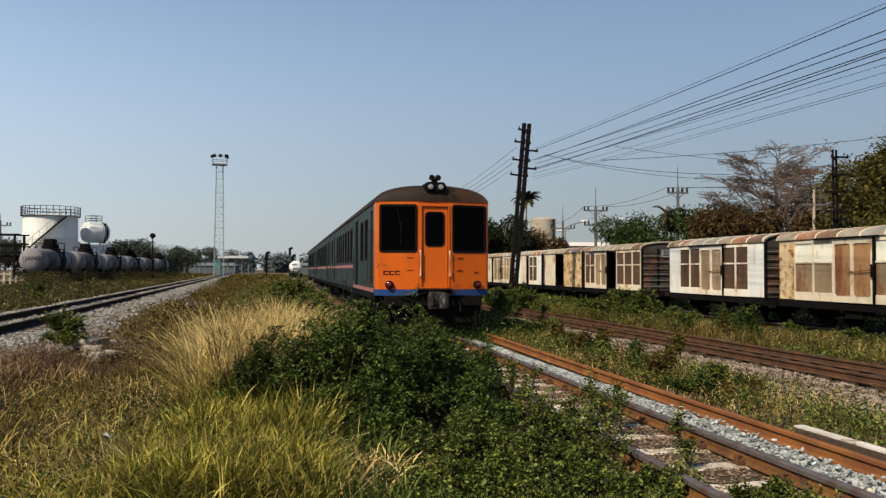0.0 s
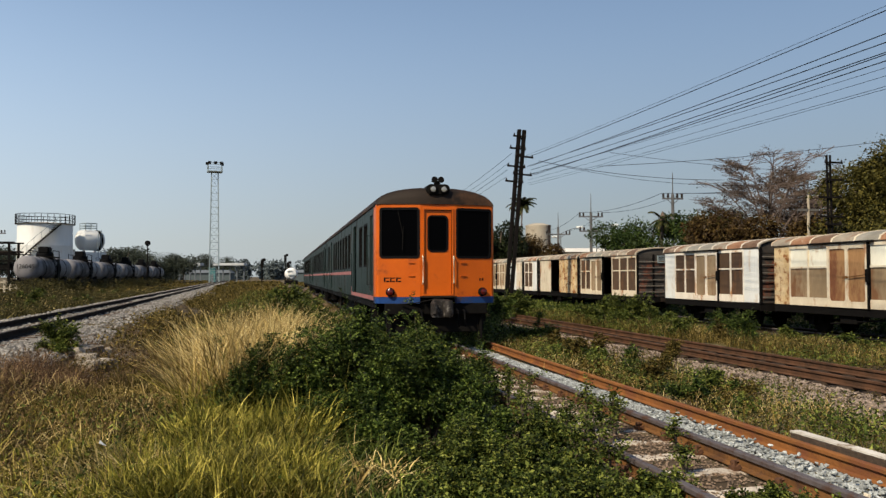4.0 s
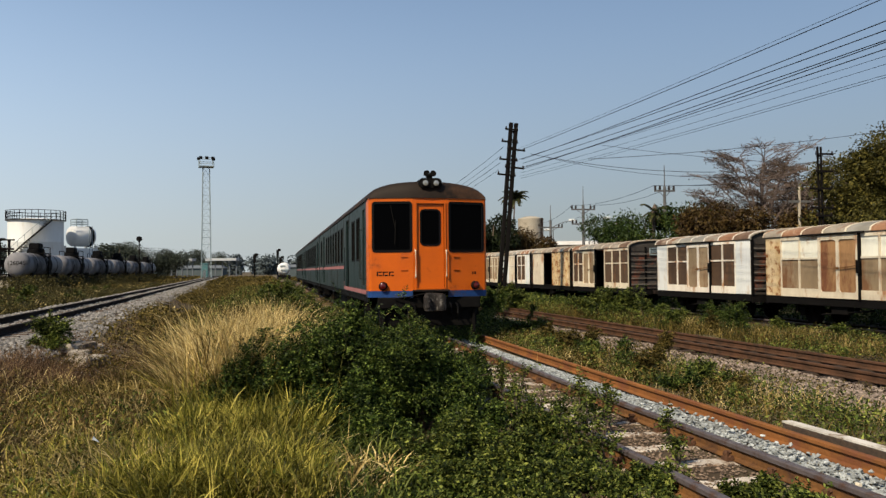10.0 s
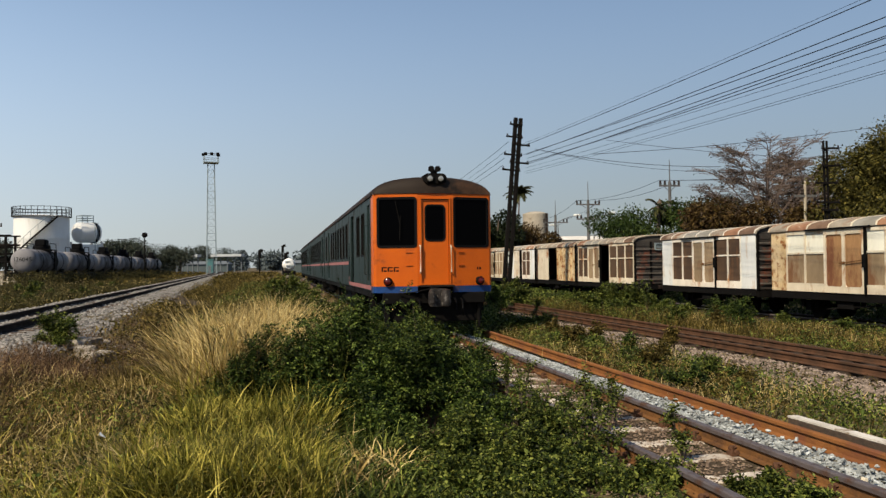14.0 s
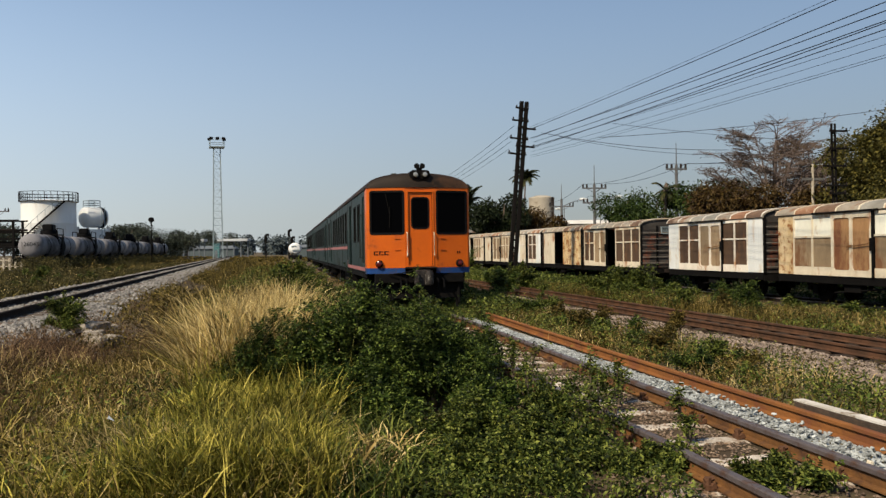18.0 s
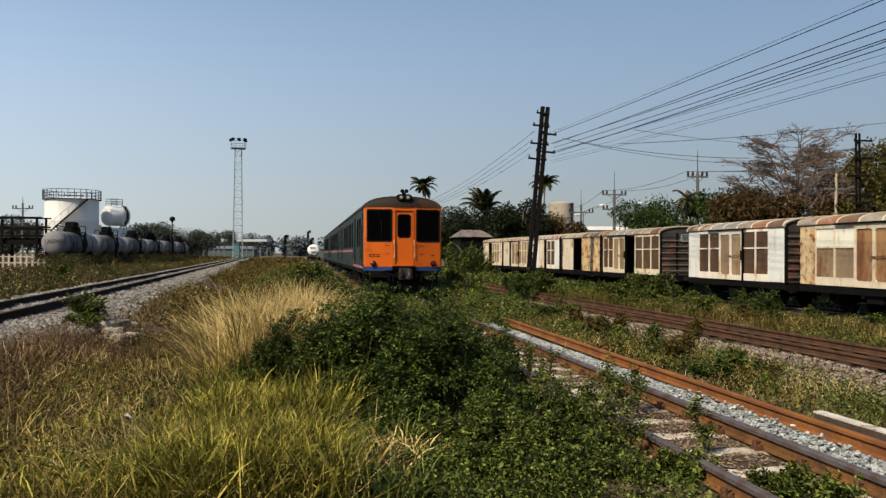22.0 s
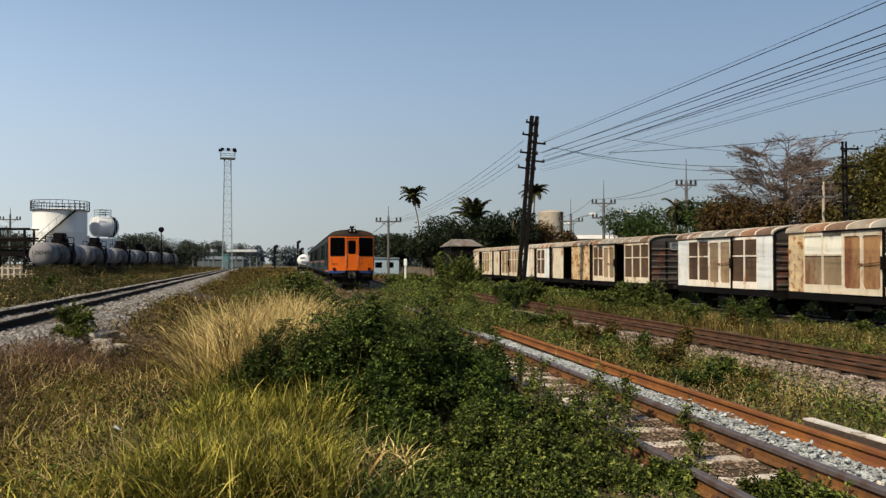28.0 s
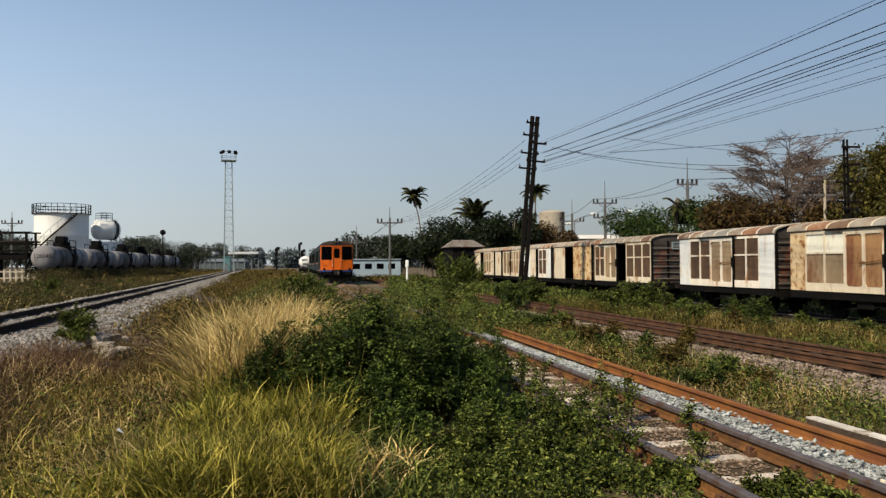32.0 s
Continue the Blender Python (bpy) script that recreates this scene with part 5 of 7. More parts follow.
# ---- poles and wires ----
def rail_pole(x, y, h, lean_x, lean_y, arms, label, z0=0.0, half=0.105, deep=0.09):
    """A telegraph pole of two old rails with rungs between them, and short iron arms."""
    t = root("telegraph_pole", Matrix.Translation((x, y, z0)) @ pose(0, 0, 0, lean_y, lean_x, THETA), label, "telegraph pole")
    for dx in (-half - 0.04, half + 0.04):
        part("upright", Geo().box(dx - half, dx + half, -deep, deep, -0.6, h), M["pole"], t, bevel=0.02)
    n = int(h / 0.45)
    for i in range(1, n):
        part("rung", Geo().box(-0.09, 0.09, -0.03, 0.03, i * 0.45 - 0.05, i * 0.45 + 0.05), M["pole"], t)
    for z, a, b in arms:
        arm = part("cross_arm", Geo().box(-a, b, -0.13, -0.085, z - 0.05, z + 0.05), M["pole"], t)
        for u in (-a + 0.06, b - 0.06):
            part("insulator", Geo().lathe([(0.02, 0.05), (0.045, 0.07), (0.035, 0.1), (0.045, 0.13), (0.02, 0.16)], 8, Matrix.Translation((u, -0.1, z))), M["porcelain"], arm)
    return t


POLE = Vector((3.62, 45.0, -0.3))
rail_pole(POLE.x, POLE.y, 9.95, 4.9, 0.0, [(9.55, 0.5, 0.25), (8.85, 0.65, 0.3), (8.45, 0.3, 0.75), (7.85, 0.7, 0.35), (7.45, 0.35, 0.75), (7.0, 0.75, 0.3)], "leaning dark pole of two old rails with iron arms")
rail_pole(20.1, 42.0, 8.6, -0.6, 0.0, [(8.2, 0.3, 0.75), (7.3, 0.3, 0.7), (6.4, 0.7, 0.65), (5.4, 0.65, 0.7), (5.0, 0.35, 0.6)], "dark twin-rail telegraph pole behind the wagons", z0=-0.6, half=0.058, deep=0.035)


def power_pole(x, y, h, arms, label, spike=1.5, r=0.16, z0=0.0, mat="pylon"):
    t = root("power_pole", pose(x, y, z0, 0, 0, 8), label, "power pole")
    part("shaft", Geo().tube((0, 0, -0.3), (0, 0, h), r * 1.3, 8, r), M[mat], t)
    if spike:
        part("spike", Geo().tube((0, 0, h), (0, 0, h + spike), 0.06, 5, 0.03), M["pylon"], t)
    for z, half in arms:
        a = part("cross_arm", Geo().box(-half, half, -0.08, 0.08, z - 0.08, z + 0.08), M["pylon"], t)
        for u in (-half + 0.1, -half + 0.55, half - 0.55, half - 0.1):
            part("insulator", Geo().lathe([(0.07, 0.08), (0.13, 0.2), (0.09, 0.3), (0.12, 0.4), (0.05, 0.5)], 7, Matrix.Translation((u, 0, z))), M["porcelain"], a)
        part("brace", Geo().tube((-half * 0.6, 0, z), (0, 0, z - 0.6), 0.03, 4).tube((half * 0.6, 0, z), (0, 0, z - 0.6), 0.03, 4), M["pylon"], a)
    return t


power_pole(15.7, 110, 8.4, [(7.4, 1.7)], "concrete power pole with one cross arm", 2.0)
power_pole(17.4, 95, 9.2, [(8.7, 1.45), (7.0, 1.4)], "concrete power pole with two cross arms", 2.2)
power_pole(21.3, 75, 9.3, [(8.9, 1.0)], "grey concrete power pole with one cross arm", 2.0, 0.14)
power_pole(24.8, 55, 7.2, [(6.2, 0.75)], "pale weathered pole before the bare tree", 0.4, 0.09, mat="beige")
power_pole(-7.7, 95, 7.2, [(6.6, 1.5)], "dark line pole beside the track", 1.2, 0.12)
power_pole(-17.1, 140, 7.4, [(5.6, 1.2)], "line pole far down the track", 1.0, 0.12)
power_pole(-66, 120, 9.0, [(8.2, 1.5)], "power pole behind the loading bay", 1.0, 0.14)


def wire(a, b, sag, r=0.011, label="thin black overhead wire strung between poles"):
    a, b = Vector(a), Vector(b)
    pts = [a.lerp(b, i / 20) - Vector((0, 0, sag * 4 * (i / 20) * (1 - i / 20))) for i in range(21)]
    w = new("overhead_wire", Geo().path(pts, [r] * 21, 5).mesh("overhead_wire", M["wire"]))
    return tagged(w, label, "wire", "overhead wires")


def along_pole(z):
    return POLE + Vector((math.sin(radians(4.9)) * CT * z, math.sin(radians(4.9)) * ST * z, math.cos(radians(4.9)) * z))


ANCHOR = [(8.75, 0.35), (8.6, 0.3), (8.15, 0.6), (8.15, 0.45), (7.95, 0.7), (7.62, 0.7), (7.62, 0.45), (7.6, 0.2), (7.4, 0.6), (7.2, 0.55), (7.1, 0.65)]
REACH = [7.72, 7.62, 7.11, 6.92, 6.7, 6.65, 6.51, 6.36, 6.18, 5.95, 5.89]
for i, ((z, off), far_z) in enumerate(zip(ANCHOR, REACH)):
    a = along_pole(z + 0.06) + Vector((off * CT, off * ST, 0))
    b = tp(15.95, 13.2, far_z + 0.09)
    wire(a, a + (b - a) * 1.55, 0.12, 0.0125 if i in (1, 2, 3, 4, 5, 6) else 0.006)
for z, off, end_z, r in ((8.6, -0.5, 6.9, 0.011), (8.1, -0.6, 6.7, 0.009), (7.7, -0.65, 6.65, 0.011), (7.3, -0.7, 6.6, 0.009)):
    a = along_pole(z + 0.3) + Vector((off * CT, off * ST, 0))
    wire(a, Vector((-7.6 + 0.5 * off, 95, end_z - 0.1)), 0.9, r)
    wire(Vector((-7.6 + 0.5 * off, 95, end_z - 0.1)), Vector((-17.1 + 0.5 * off, 140, 6.1)), 0.7, r)
wire((11.0, 58.0, 9.6), (48.0, 60.0, 14.2), 0.7, 0.018)
wire((6.9, 58.0, 10.0), (20.2, 58.0, 8.6), 0.35, 0.018)
wire((8.2, 58.0, 9.7), (27.0, 60.0, 8.7), 0.75, 0.014)
wire((12.0, 58.0, 10.6), (28.0, 60.0, 9.4), 0.2, 0.014)
for dx, z in ((-1.0, 9.4), (1.0, 9.4)):
    wire((21.3 + dx, 75, z), (17.4 + dx * 1.3, 95, 9.2), 0.5, 0.02)
    wire((17.4 + dx * 1.3, 95, 9.2), (15.7 + dx * 1.5, 110, 7.9), 0.4, 0.02)
    wire((21.3 + dx, 75, z), (30 + dx, 50, 8.4), 0.5, 0.018)


# ---- buildings and yard things far off ----
def gable_house(name, x, y, w, d, h, roof_h, turn, wall_m, roof_m, label, windows=2, over=0.4):
    t = root(name, pose(x, y, -0.1, 0, 0, turn), label, "building")
    holes = [(-w / 2 + w * (i + 0.5) / windows - 0.45, -w / 2 + w * (i + 0.5) / windows + 0.45, h * 0.4, h * 0.75) for i in range(windows)]
    part("wall", holed(-w / 2, w / 2, 0, h, holes, 0.15, Matrix.Translation((0, -d / 2, 0))), M[wall_m], t)
    part("wall", Geo().box(-w / 2, w / 2, d / 2 - 0.15, d / 2, 0, h), M[wall_m], t)
    for x0 in (-w / 2, w / 2 - 0.15):
        part("wall", Geo().box(x0, x0 + 0.15, -d / 2 + 0.15, d / 2 - 0.15, 0, h), M[wall_m], t)
    for a in holes:
        part("window", Geo().box(a[0], a[1], -d / 2 + 0.08, -d / 2 + 0.1, a[2], a[3]), M["glass"], t)
    q = [(-w / 2 - over, -d / 2 - over, h), (w / 2 + over, -d / 2 - over, h), (w / 2 + over, d / 2 + over, h), (-w / 2 - over, d / 2 + over, h), (-w / 2 + roof_h * 0.6, 0, h + roof_h), (w / 2 - roof_h * 0.6, 0, h + roof_h)]
    part("roof", Geo().add(q, [(0, 1, 5, 4), (2, 3, 4, 5), (1, 2, 5), (3, 0, 4), (3, 2, 1, 0)]), M[roof_m], t)
    return t


# hut walls are black to paint in the shade below its roof
gable_house("hut", 0.7, 82, 3.0, 3.6, 3.5, 0.75, 14, "black", "hut", "low hut with a rusty tin roof among trees, walls blackened for shade", 1, 0.3)
gable_house("far_house", 24, 150, 16, 8, 6.2, 0.8, 5, "beige", "wall", "white flat house behind the trees", 5)
wt = root("water_tank", pose(18.9, 160, 0), "cream round water tank above the trees", "water tank")
part("shell", Geo().lathe([(2.5, 0), (2.5, 11.4), (2.55, 11.5), (2.55, 11.7), (1.2, 12.1), (0.05, 12.2)], 32), M["beige"], wt, smooth=True)
part("ladder", Geo().box(1.7, 2.1, -2.2, -2.05, 1, 11.7), M["rail_dark"], wt)
coach = root("parked_coach", pose(-9.9, 104.5, -0.75, 0, 0, 26), "pale blue parked coach beyond the track", "coach")
part("body", holed(-5.6, 3.0, 0.9, 3.0, [(-5.1 + 1.6 * i, -4.1 + 1.6 * i, 1.9, 2.6) for i in range(5)], 0.1), M["paleblue"], coach)
part("side", Geo().box(-5.6, 3.0, 2.4, 2.5, 0.9, 3.0), M["paleblue"], coach)
for x in (-5.6, 2.9):
    part("end_wall", Geo().box(x, x + 0.1, 0.11, 2.39, 0.9, 3.0), M["black"], coach)
# solid black block, added for the unlit interior seen through the window holes
part("inside", Geo().box(-5.4, 2.8, 0.3, 2.3, 0.9, 2.95), M["rubber"], coach)
part("roof", Geo().box(-5.7, 3.1, -0.1, 2.6, 3.0, 3.2), M["galv"], coach, bevel=0.08)
part("underframe", Geo().box(-5.2, 2.7, 0.2, 2.3, 0.0, 0.9), M["black"], coach)
sg = root("signal_post", pose(-4.2, 70, -0.1), "white low signal post", "signal")
part("post", Geo().tube((0, 0, 0), (0, 0, 2.0), 0.09, 8), M["white"], sg)
part("head", Geo().box(-0.14, 0.14, -0.12, 0.12, 1.6, 2.2), M["white"], sg, bevel=0.04)
for x, y, h in ((-39.5, 205, 7.2), (-37.6, 170, 5.3), (-35.0, 185, 5.0)):
    s = root("semaphore_signal", pose(x, y, 0), "dark signal far down the yard", "signal", "yard signals")
    part("post", Geo().tube((0, 0, 0), (0, 0, h), 0.13, 6), M["black"], s)
    part("head", Geo().box(-0.3, 0.3, -0.2, 0.2, h - 1.7, h), M["black"], s, bevel=0.08)
    part("hood", Geo().box(0.1, 0.75, -0.3, 0.1, h - 0.35, h + 0.25), M["black"], s, bevel=0.05)
end = root("far_tank_wagon", track_pose(132, 2.95, 0.2), "white round end of a far tank wagon", "tank wagon")
part("tank", Geo().lathe([(0.05, 0), (0.72, 0.2), (0.98, 0.6), (0.98, 9.5), (0.05, 10)], 24, Matrix.Translation((0, 0, 2.0)) @ pose(0, 0, 0, -90)), M["tankwhite"], end, smooth=True)
part("frame", Geo().box(-1.0, 1.0, -0.3, 10.3, 0.3, 0.95), M["black"], end)
part("mark", Geo().box(-0.55, 0.75, -0.02, 0.12, 1.7, 1.85).box(-0.7, 0.1, -0.02, 0.12, 2.35, 2.5), M["galv"], end, "grey bars")
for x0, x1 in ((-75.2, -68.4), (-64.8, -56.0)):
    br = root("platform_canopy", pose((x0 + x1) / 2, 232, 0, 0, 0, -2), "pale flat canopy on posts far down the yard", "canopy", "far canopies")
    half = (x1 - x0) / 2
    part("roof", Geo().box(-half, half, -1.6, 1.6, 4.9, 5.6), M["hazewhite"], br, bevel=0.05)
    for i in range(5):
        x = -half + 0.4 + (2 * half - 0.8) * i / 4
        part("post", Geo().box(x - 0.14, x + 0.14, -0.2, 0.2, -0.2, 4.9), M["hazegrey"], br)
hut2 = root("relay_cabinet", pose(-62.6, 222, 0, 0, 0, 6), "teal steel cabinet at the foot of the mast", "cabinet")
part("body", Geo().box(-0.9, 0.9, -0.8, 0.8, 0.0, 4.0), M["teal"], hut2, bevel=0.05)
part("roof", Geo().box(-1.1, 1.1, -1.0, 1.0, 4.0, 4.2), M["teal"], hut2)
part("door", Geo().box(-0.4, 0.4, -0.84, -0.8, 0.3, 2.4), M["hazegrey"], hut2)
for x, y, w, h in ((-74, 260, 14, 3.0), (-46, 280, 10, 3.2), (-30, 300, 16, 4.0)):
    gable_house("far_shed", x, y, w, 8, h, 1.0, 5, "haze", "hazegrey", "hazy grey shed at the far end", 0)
lm = root("street_lamp", pose(-42.7, 118, 0), "dark lamp post behind the tank wagons", "lamp post")
part("post", Geo().tube((0, 0, 0), (0, 0, 6.3), 0.12, 6, 0.08), M["black"], lm)
part("head", Geo().lathe([(0.1, 6.2), (0.45, 6.5), (0.35, 6.9), (0.05, 7.0)], 10), M["black"], lm)


for x, z, run in ((19.9, 8.9, 2.4), (25.1, 9.2, 2.3), (16.3, 7.5, 1.8)):
    sl = root("street_lamp", pose(x - run, 120, 0), "slender street lamp with a pale head on a slanting arm", "lamp post", "street lamps")
    part("post", Geo().tube((0, 0, 0), (0, 0, z - 0.9), 0.09, 6, 0.06), M["pylon"], sl)
    part("arm", Geo().path([(0, 0, z - 0.9), (run * 0.5, 0, z - 0.35), (run, 0, z)], [0.06, 0.05, 0.05], 6), M["pylon"], sl)
    part("head", Geo().box(run - 0.1, run + 0.9, -0.25, 0.25, z - 0.12, z + 0.22), M["white"], sl, bevel=0.08)


# ---- plants ----
def blades(name, roots, zs, h0, h1, width, bend, material, seed, per=7, spread=0.12, head=0.0):
    """Grass: curved blades in tufts, joined. roots: world x, y of the tufts; zs: ground heights."""
    rng = np.random.default_rng(seed)
    n = len(roots) * per
    base = np.repeat(np.column_stack([roots, zs]), per, 0) + np.column_stack([rng.normal(0, spread, n), rng.normal(0, spread, n), np.full(n, -0.03)])
    h = rng.uniform(h0, h1, n) * np.repeat(rng.uniform(0.7, 1.15, len(roots)), per)
    a = rng.uniform(0, 6.283, n)
    d = np.column_stack([np.cos(a), np.sin(a), np.zeros(n)])
    b = a + rng.uniform(-1.2, 1.2, n)
    side = np.column_stack([-np.sin(b), np.cos(b), np.zeros(n)])
    w = width * rng.uniform(0.6, 1.3, n)
    lean = bend * rng.uniform(0.25, 1.3, n) * h
    up = np.array([0, 0, 1.0])
    vs = np.zeros((n, 7, 3))
    for k, (f, wf) in enumerate(((0, 0.7), (0.45, 1.0), (0.8, 0.65))):
        c = base + up * (h * (f - 0.22 * f * f * (lean / h)))[:, None] + d * (lean * f ** 2)[:, None]
        vs[:, 2 * k], vs[:, 2 * k + 1] = c - side * (w * wf / 2)[:, None], c + side * (w * wf / 2)[:, None]
    vs[:, 6] = base + up * (h * (1 - 0.3 * (lean / h)))[:, None] + d * lean[:, None]
    t = np.array([(0, 1, 3), (0, 3, 2), (2, 3, 5), (2, 5, 4), (4, 5, 6)])
    faces = (t[None] + 7 * np.arange(n)[:, None, None]).reshape(-1, 3)
    return new(name, mass(name, vs.reshape(-1, 3), faces, material, 3))


def leaf_faces(pos, axis, size, rng, slim=0.5, droop=0.3, three=False):
    """Leaves at pos, pointing along axis: folded diamonds, or plain three-cornered ones for plants farther off."""
    n = len(pos)
    axis = axis / np.linalg.norm(axis, axis=1, keepdims=True)
    r = rng.normal(0, 1, (n, 3)) + np.array([0, 0, 1.2])
    side = np.cross(axis, r)
    side /= np.linalg.norm(side, axis=1, keepdims=True) + 1e-9
    nor = np.cross(side, axis)
    ln = (size * rng.uniform(0.6, 1.25, n))[:, None]
    tip = pos + axis * ln - np.array([0, 0, 1]) * ln * droop
    if three:
        return np.stack([pos + side * ln * slim * 0.5, tip, pos - side * ln * slim * 0.5], 1)
    mid, wide = pos + axis * ln * 0.5 + nor * ln * 0.08, side * ln * slim * 0.5
    return np.stack([pos, mid + wide, tip, mid - wide], 1)


def leaf_mesh(name, vs, material):
    k = vs.shape[1]
    return mass(name, vs.reshape(-1, 3), np.arange(len(vs) * k).reshape(-1, k), material, k)


def bush(x, y, rx, ry, h, shoots, leaf, label, seed, material="shrub", twigs=11, pairs=9, low=0.12, droop=0.16, name="shrub"):
    """A feathery bush: arching shoots from one foot, side twigs along them, small leaflets in pairs on every twig."""
    rng = np.random.default_rng(seed)
    t = root(name, pose(x, y, ground_z(y * CT - x * ST, x * CT + y * ST)), label, "shrub")
    sprays = max(4, shoots // 11)
    pick = rng.integers(0, sprays, shoots)
    az = rng.uniform(0, 6.283, sprays)[pick] + rng.normal(0, 0.17, shoots)
    el = np.arcsin(np.clip(rng.uniform(low, 1, sprays)[pick] + rng.normal(0, 0.07, shoots), low * 0.5, 1))
    lobe = 1 + 0.2 * np.sin(az * 3 + seed) * np.cos(el * 3 + seed) + 0.1 * np.sin(az * 8 + seed * 2)
    rad = (rng.uniform(0.6, 1.0, shoots) ** 0.5 * lobe * rng.uniform(0.78, 1.12, sprays)[pick])[:, None]
    tip = np.column_stack([np.cos(az) * np.cos(el) * rx, np.sin(az) * np.cos(el) * ry, np.sin(el) * h]) * rad
    foot = tip * np.array([0.22, 0.22, 0.0])
    mid = tip * np.array([0.5, 0.5, 0.78]) + np.array([0, 0, 0.06 * h])
    n = shoots * twigs
    k = np.repeat(np.arange(shoots), twigs)
    f = rng.uniform(0.34, 1.0, n)[:, None]
    at = foot[k] * (1 - f) ** 2 + 2 * mid[k] * f * (1 - f) + tip[k] * f * f
    way = 2 * (mid[k] - foot[k]) * (1 - f) + 2 * (tip[k] - mid[k]) * f
    way /= np.linalg.norm(way, axis=1, keepdims=True)
    d = way * 0.55 + rng.normal(0, 0.55, (n, 3)) + np.array([0, 0, 0.12])
    d /= np.linalg.norm(d, axis=1, keepdims=True)
    ln = rng.uniform(0.09, 0.24, n) * (0.6 + 0.35 * h)
    side = np.cross(d, rng.normal(0, 0.45, (n, 3)) + np.array([0, 0, 1]))
    side /= np.linalg.norm(side, axis=1, keepdims=True) + 1e-9
    q = np.repeat(np.arange(n), pairs * 2)
    u = np.tile(np.repeat(np.linspace(0.12, 1, pairs), 2), n)
    sign = np.tile(np.array([-1.0, 1.0]), n * pairs)
    pos = at[q] + d[q] * (ln[q] * u)[:, None] - np.array([0, 0, 1]) * (droop * ln[q] * u * u)[:, None] + rng.normal(0, leaf * 0.12, (len(q), 3))
    pos[:, 2] = np.maximum(pos[:, 2], 0.02)
    axis = side[q] * sign[:, None] + d[q] * 0.5 + rng.normal(0, 0.22, (len(q), 3))
    part("leaves", leaf_mesh("leaves", leaf_faces(pos, axis, leaf, rng, 0.5, 0.12, leaf > 0.045), L[material]), None, t)
    for j in range(0, shoots, max(1, shoots // (24 if shoots > 150 else 6))):
        pts = [foot[j] + np.array([0, 0, -0.05])] + [foot[j] * (1 - g) ** 2 + 2 * mid[j] * g * (1 - g) + tip[j] * g * g for g in (0.35, 0.7, 1.0)]
        part("stem", Geo().path(pts, [0.011 + 0.005 * h, 0.009, 0.006, 0.002], 4), M["bark"], t)
    return t


def sprig(x, y, h, seed, label, leaf=0.04, stems=5, material="weed"):
    """A tall thin weed: a few upright stalks with leaves up their length."""
    return bush(x, y, 0.13 + 0.16 * h, 0.13 + 0.16 * h, h, stems, leaf, label, seed, material, twigs=9, pairs=5, low=0.75)


def tree(x, y, h, r, material, label, seed, n=5000, leaf=0.35, trunk=0.25, crown_low=0.25, blobs=9, z0=-0.2, squash=0.75):
    rng = np.random.default_rng(seed)
    t = root("tree", pose(x, y, z0), label, "tree")
    part("trunk", Geo().path([(0, 0, -0.2), (0.1, 0.05, h * 0.3), (0.0, -0.1, h * 0.6), (0.2, 0, h * 0.85)], [trunk, trunk * 0.75, trunk * 0.5, trunk * 0.15], 8), M["bark"], t)
    pos, nor = [], []
    for b in range(blobs):
        a = rng.uniform(0, 6.283)
        d = r * rng.uniform(0.15, 0.72)
        zc = h * rng.uniform(crown_low + 0.1, 0.86)
        br = r * rng.uniform(0.3, 0.55)
        c = np.array([math.cos(a) * d, math.sin(a) * d, zc])
        part("limb", Geo().path([(0, 0, zc * 0.55), c * 0.6 + np.array([0, 0, zc * 0.3]), c], [trunk * 0.4, trunk * 0.25, trunk * 0.08], 5), M["bark"], t)
        k = n // blobs
        v = rng.normal(0, 1, (k, 3))
        v /= np.linalg.norm(v, axis=1, keepdims=True)
        q = c + v * (br * np.clip(rng.normal(0.85, 0.22, k), 0.2, 1.35))[:, None] * np.array([1, 1, squash])
        q[:, 2] = np.minimum(q[:, 2], h * 1.02)
        pos.append(q), nor.append(v + rng.normal(0, 0.6, (k, 3)))
    part("crown", leaf_mesh("crown", leaf_faces(np.concatenate(pos), np.concatenate(nor), leaf, rng, 0.75, 0.3, True), material), None, t)
    return t


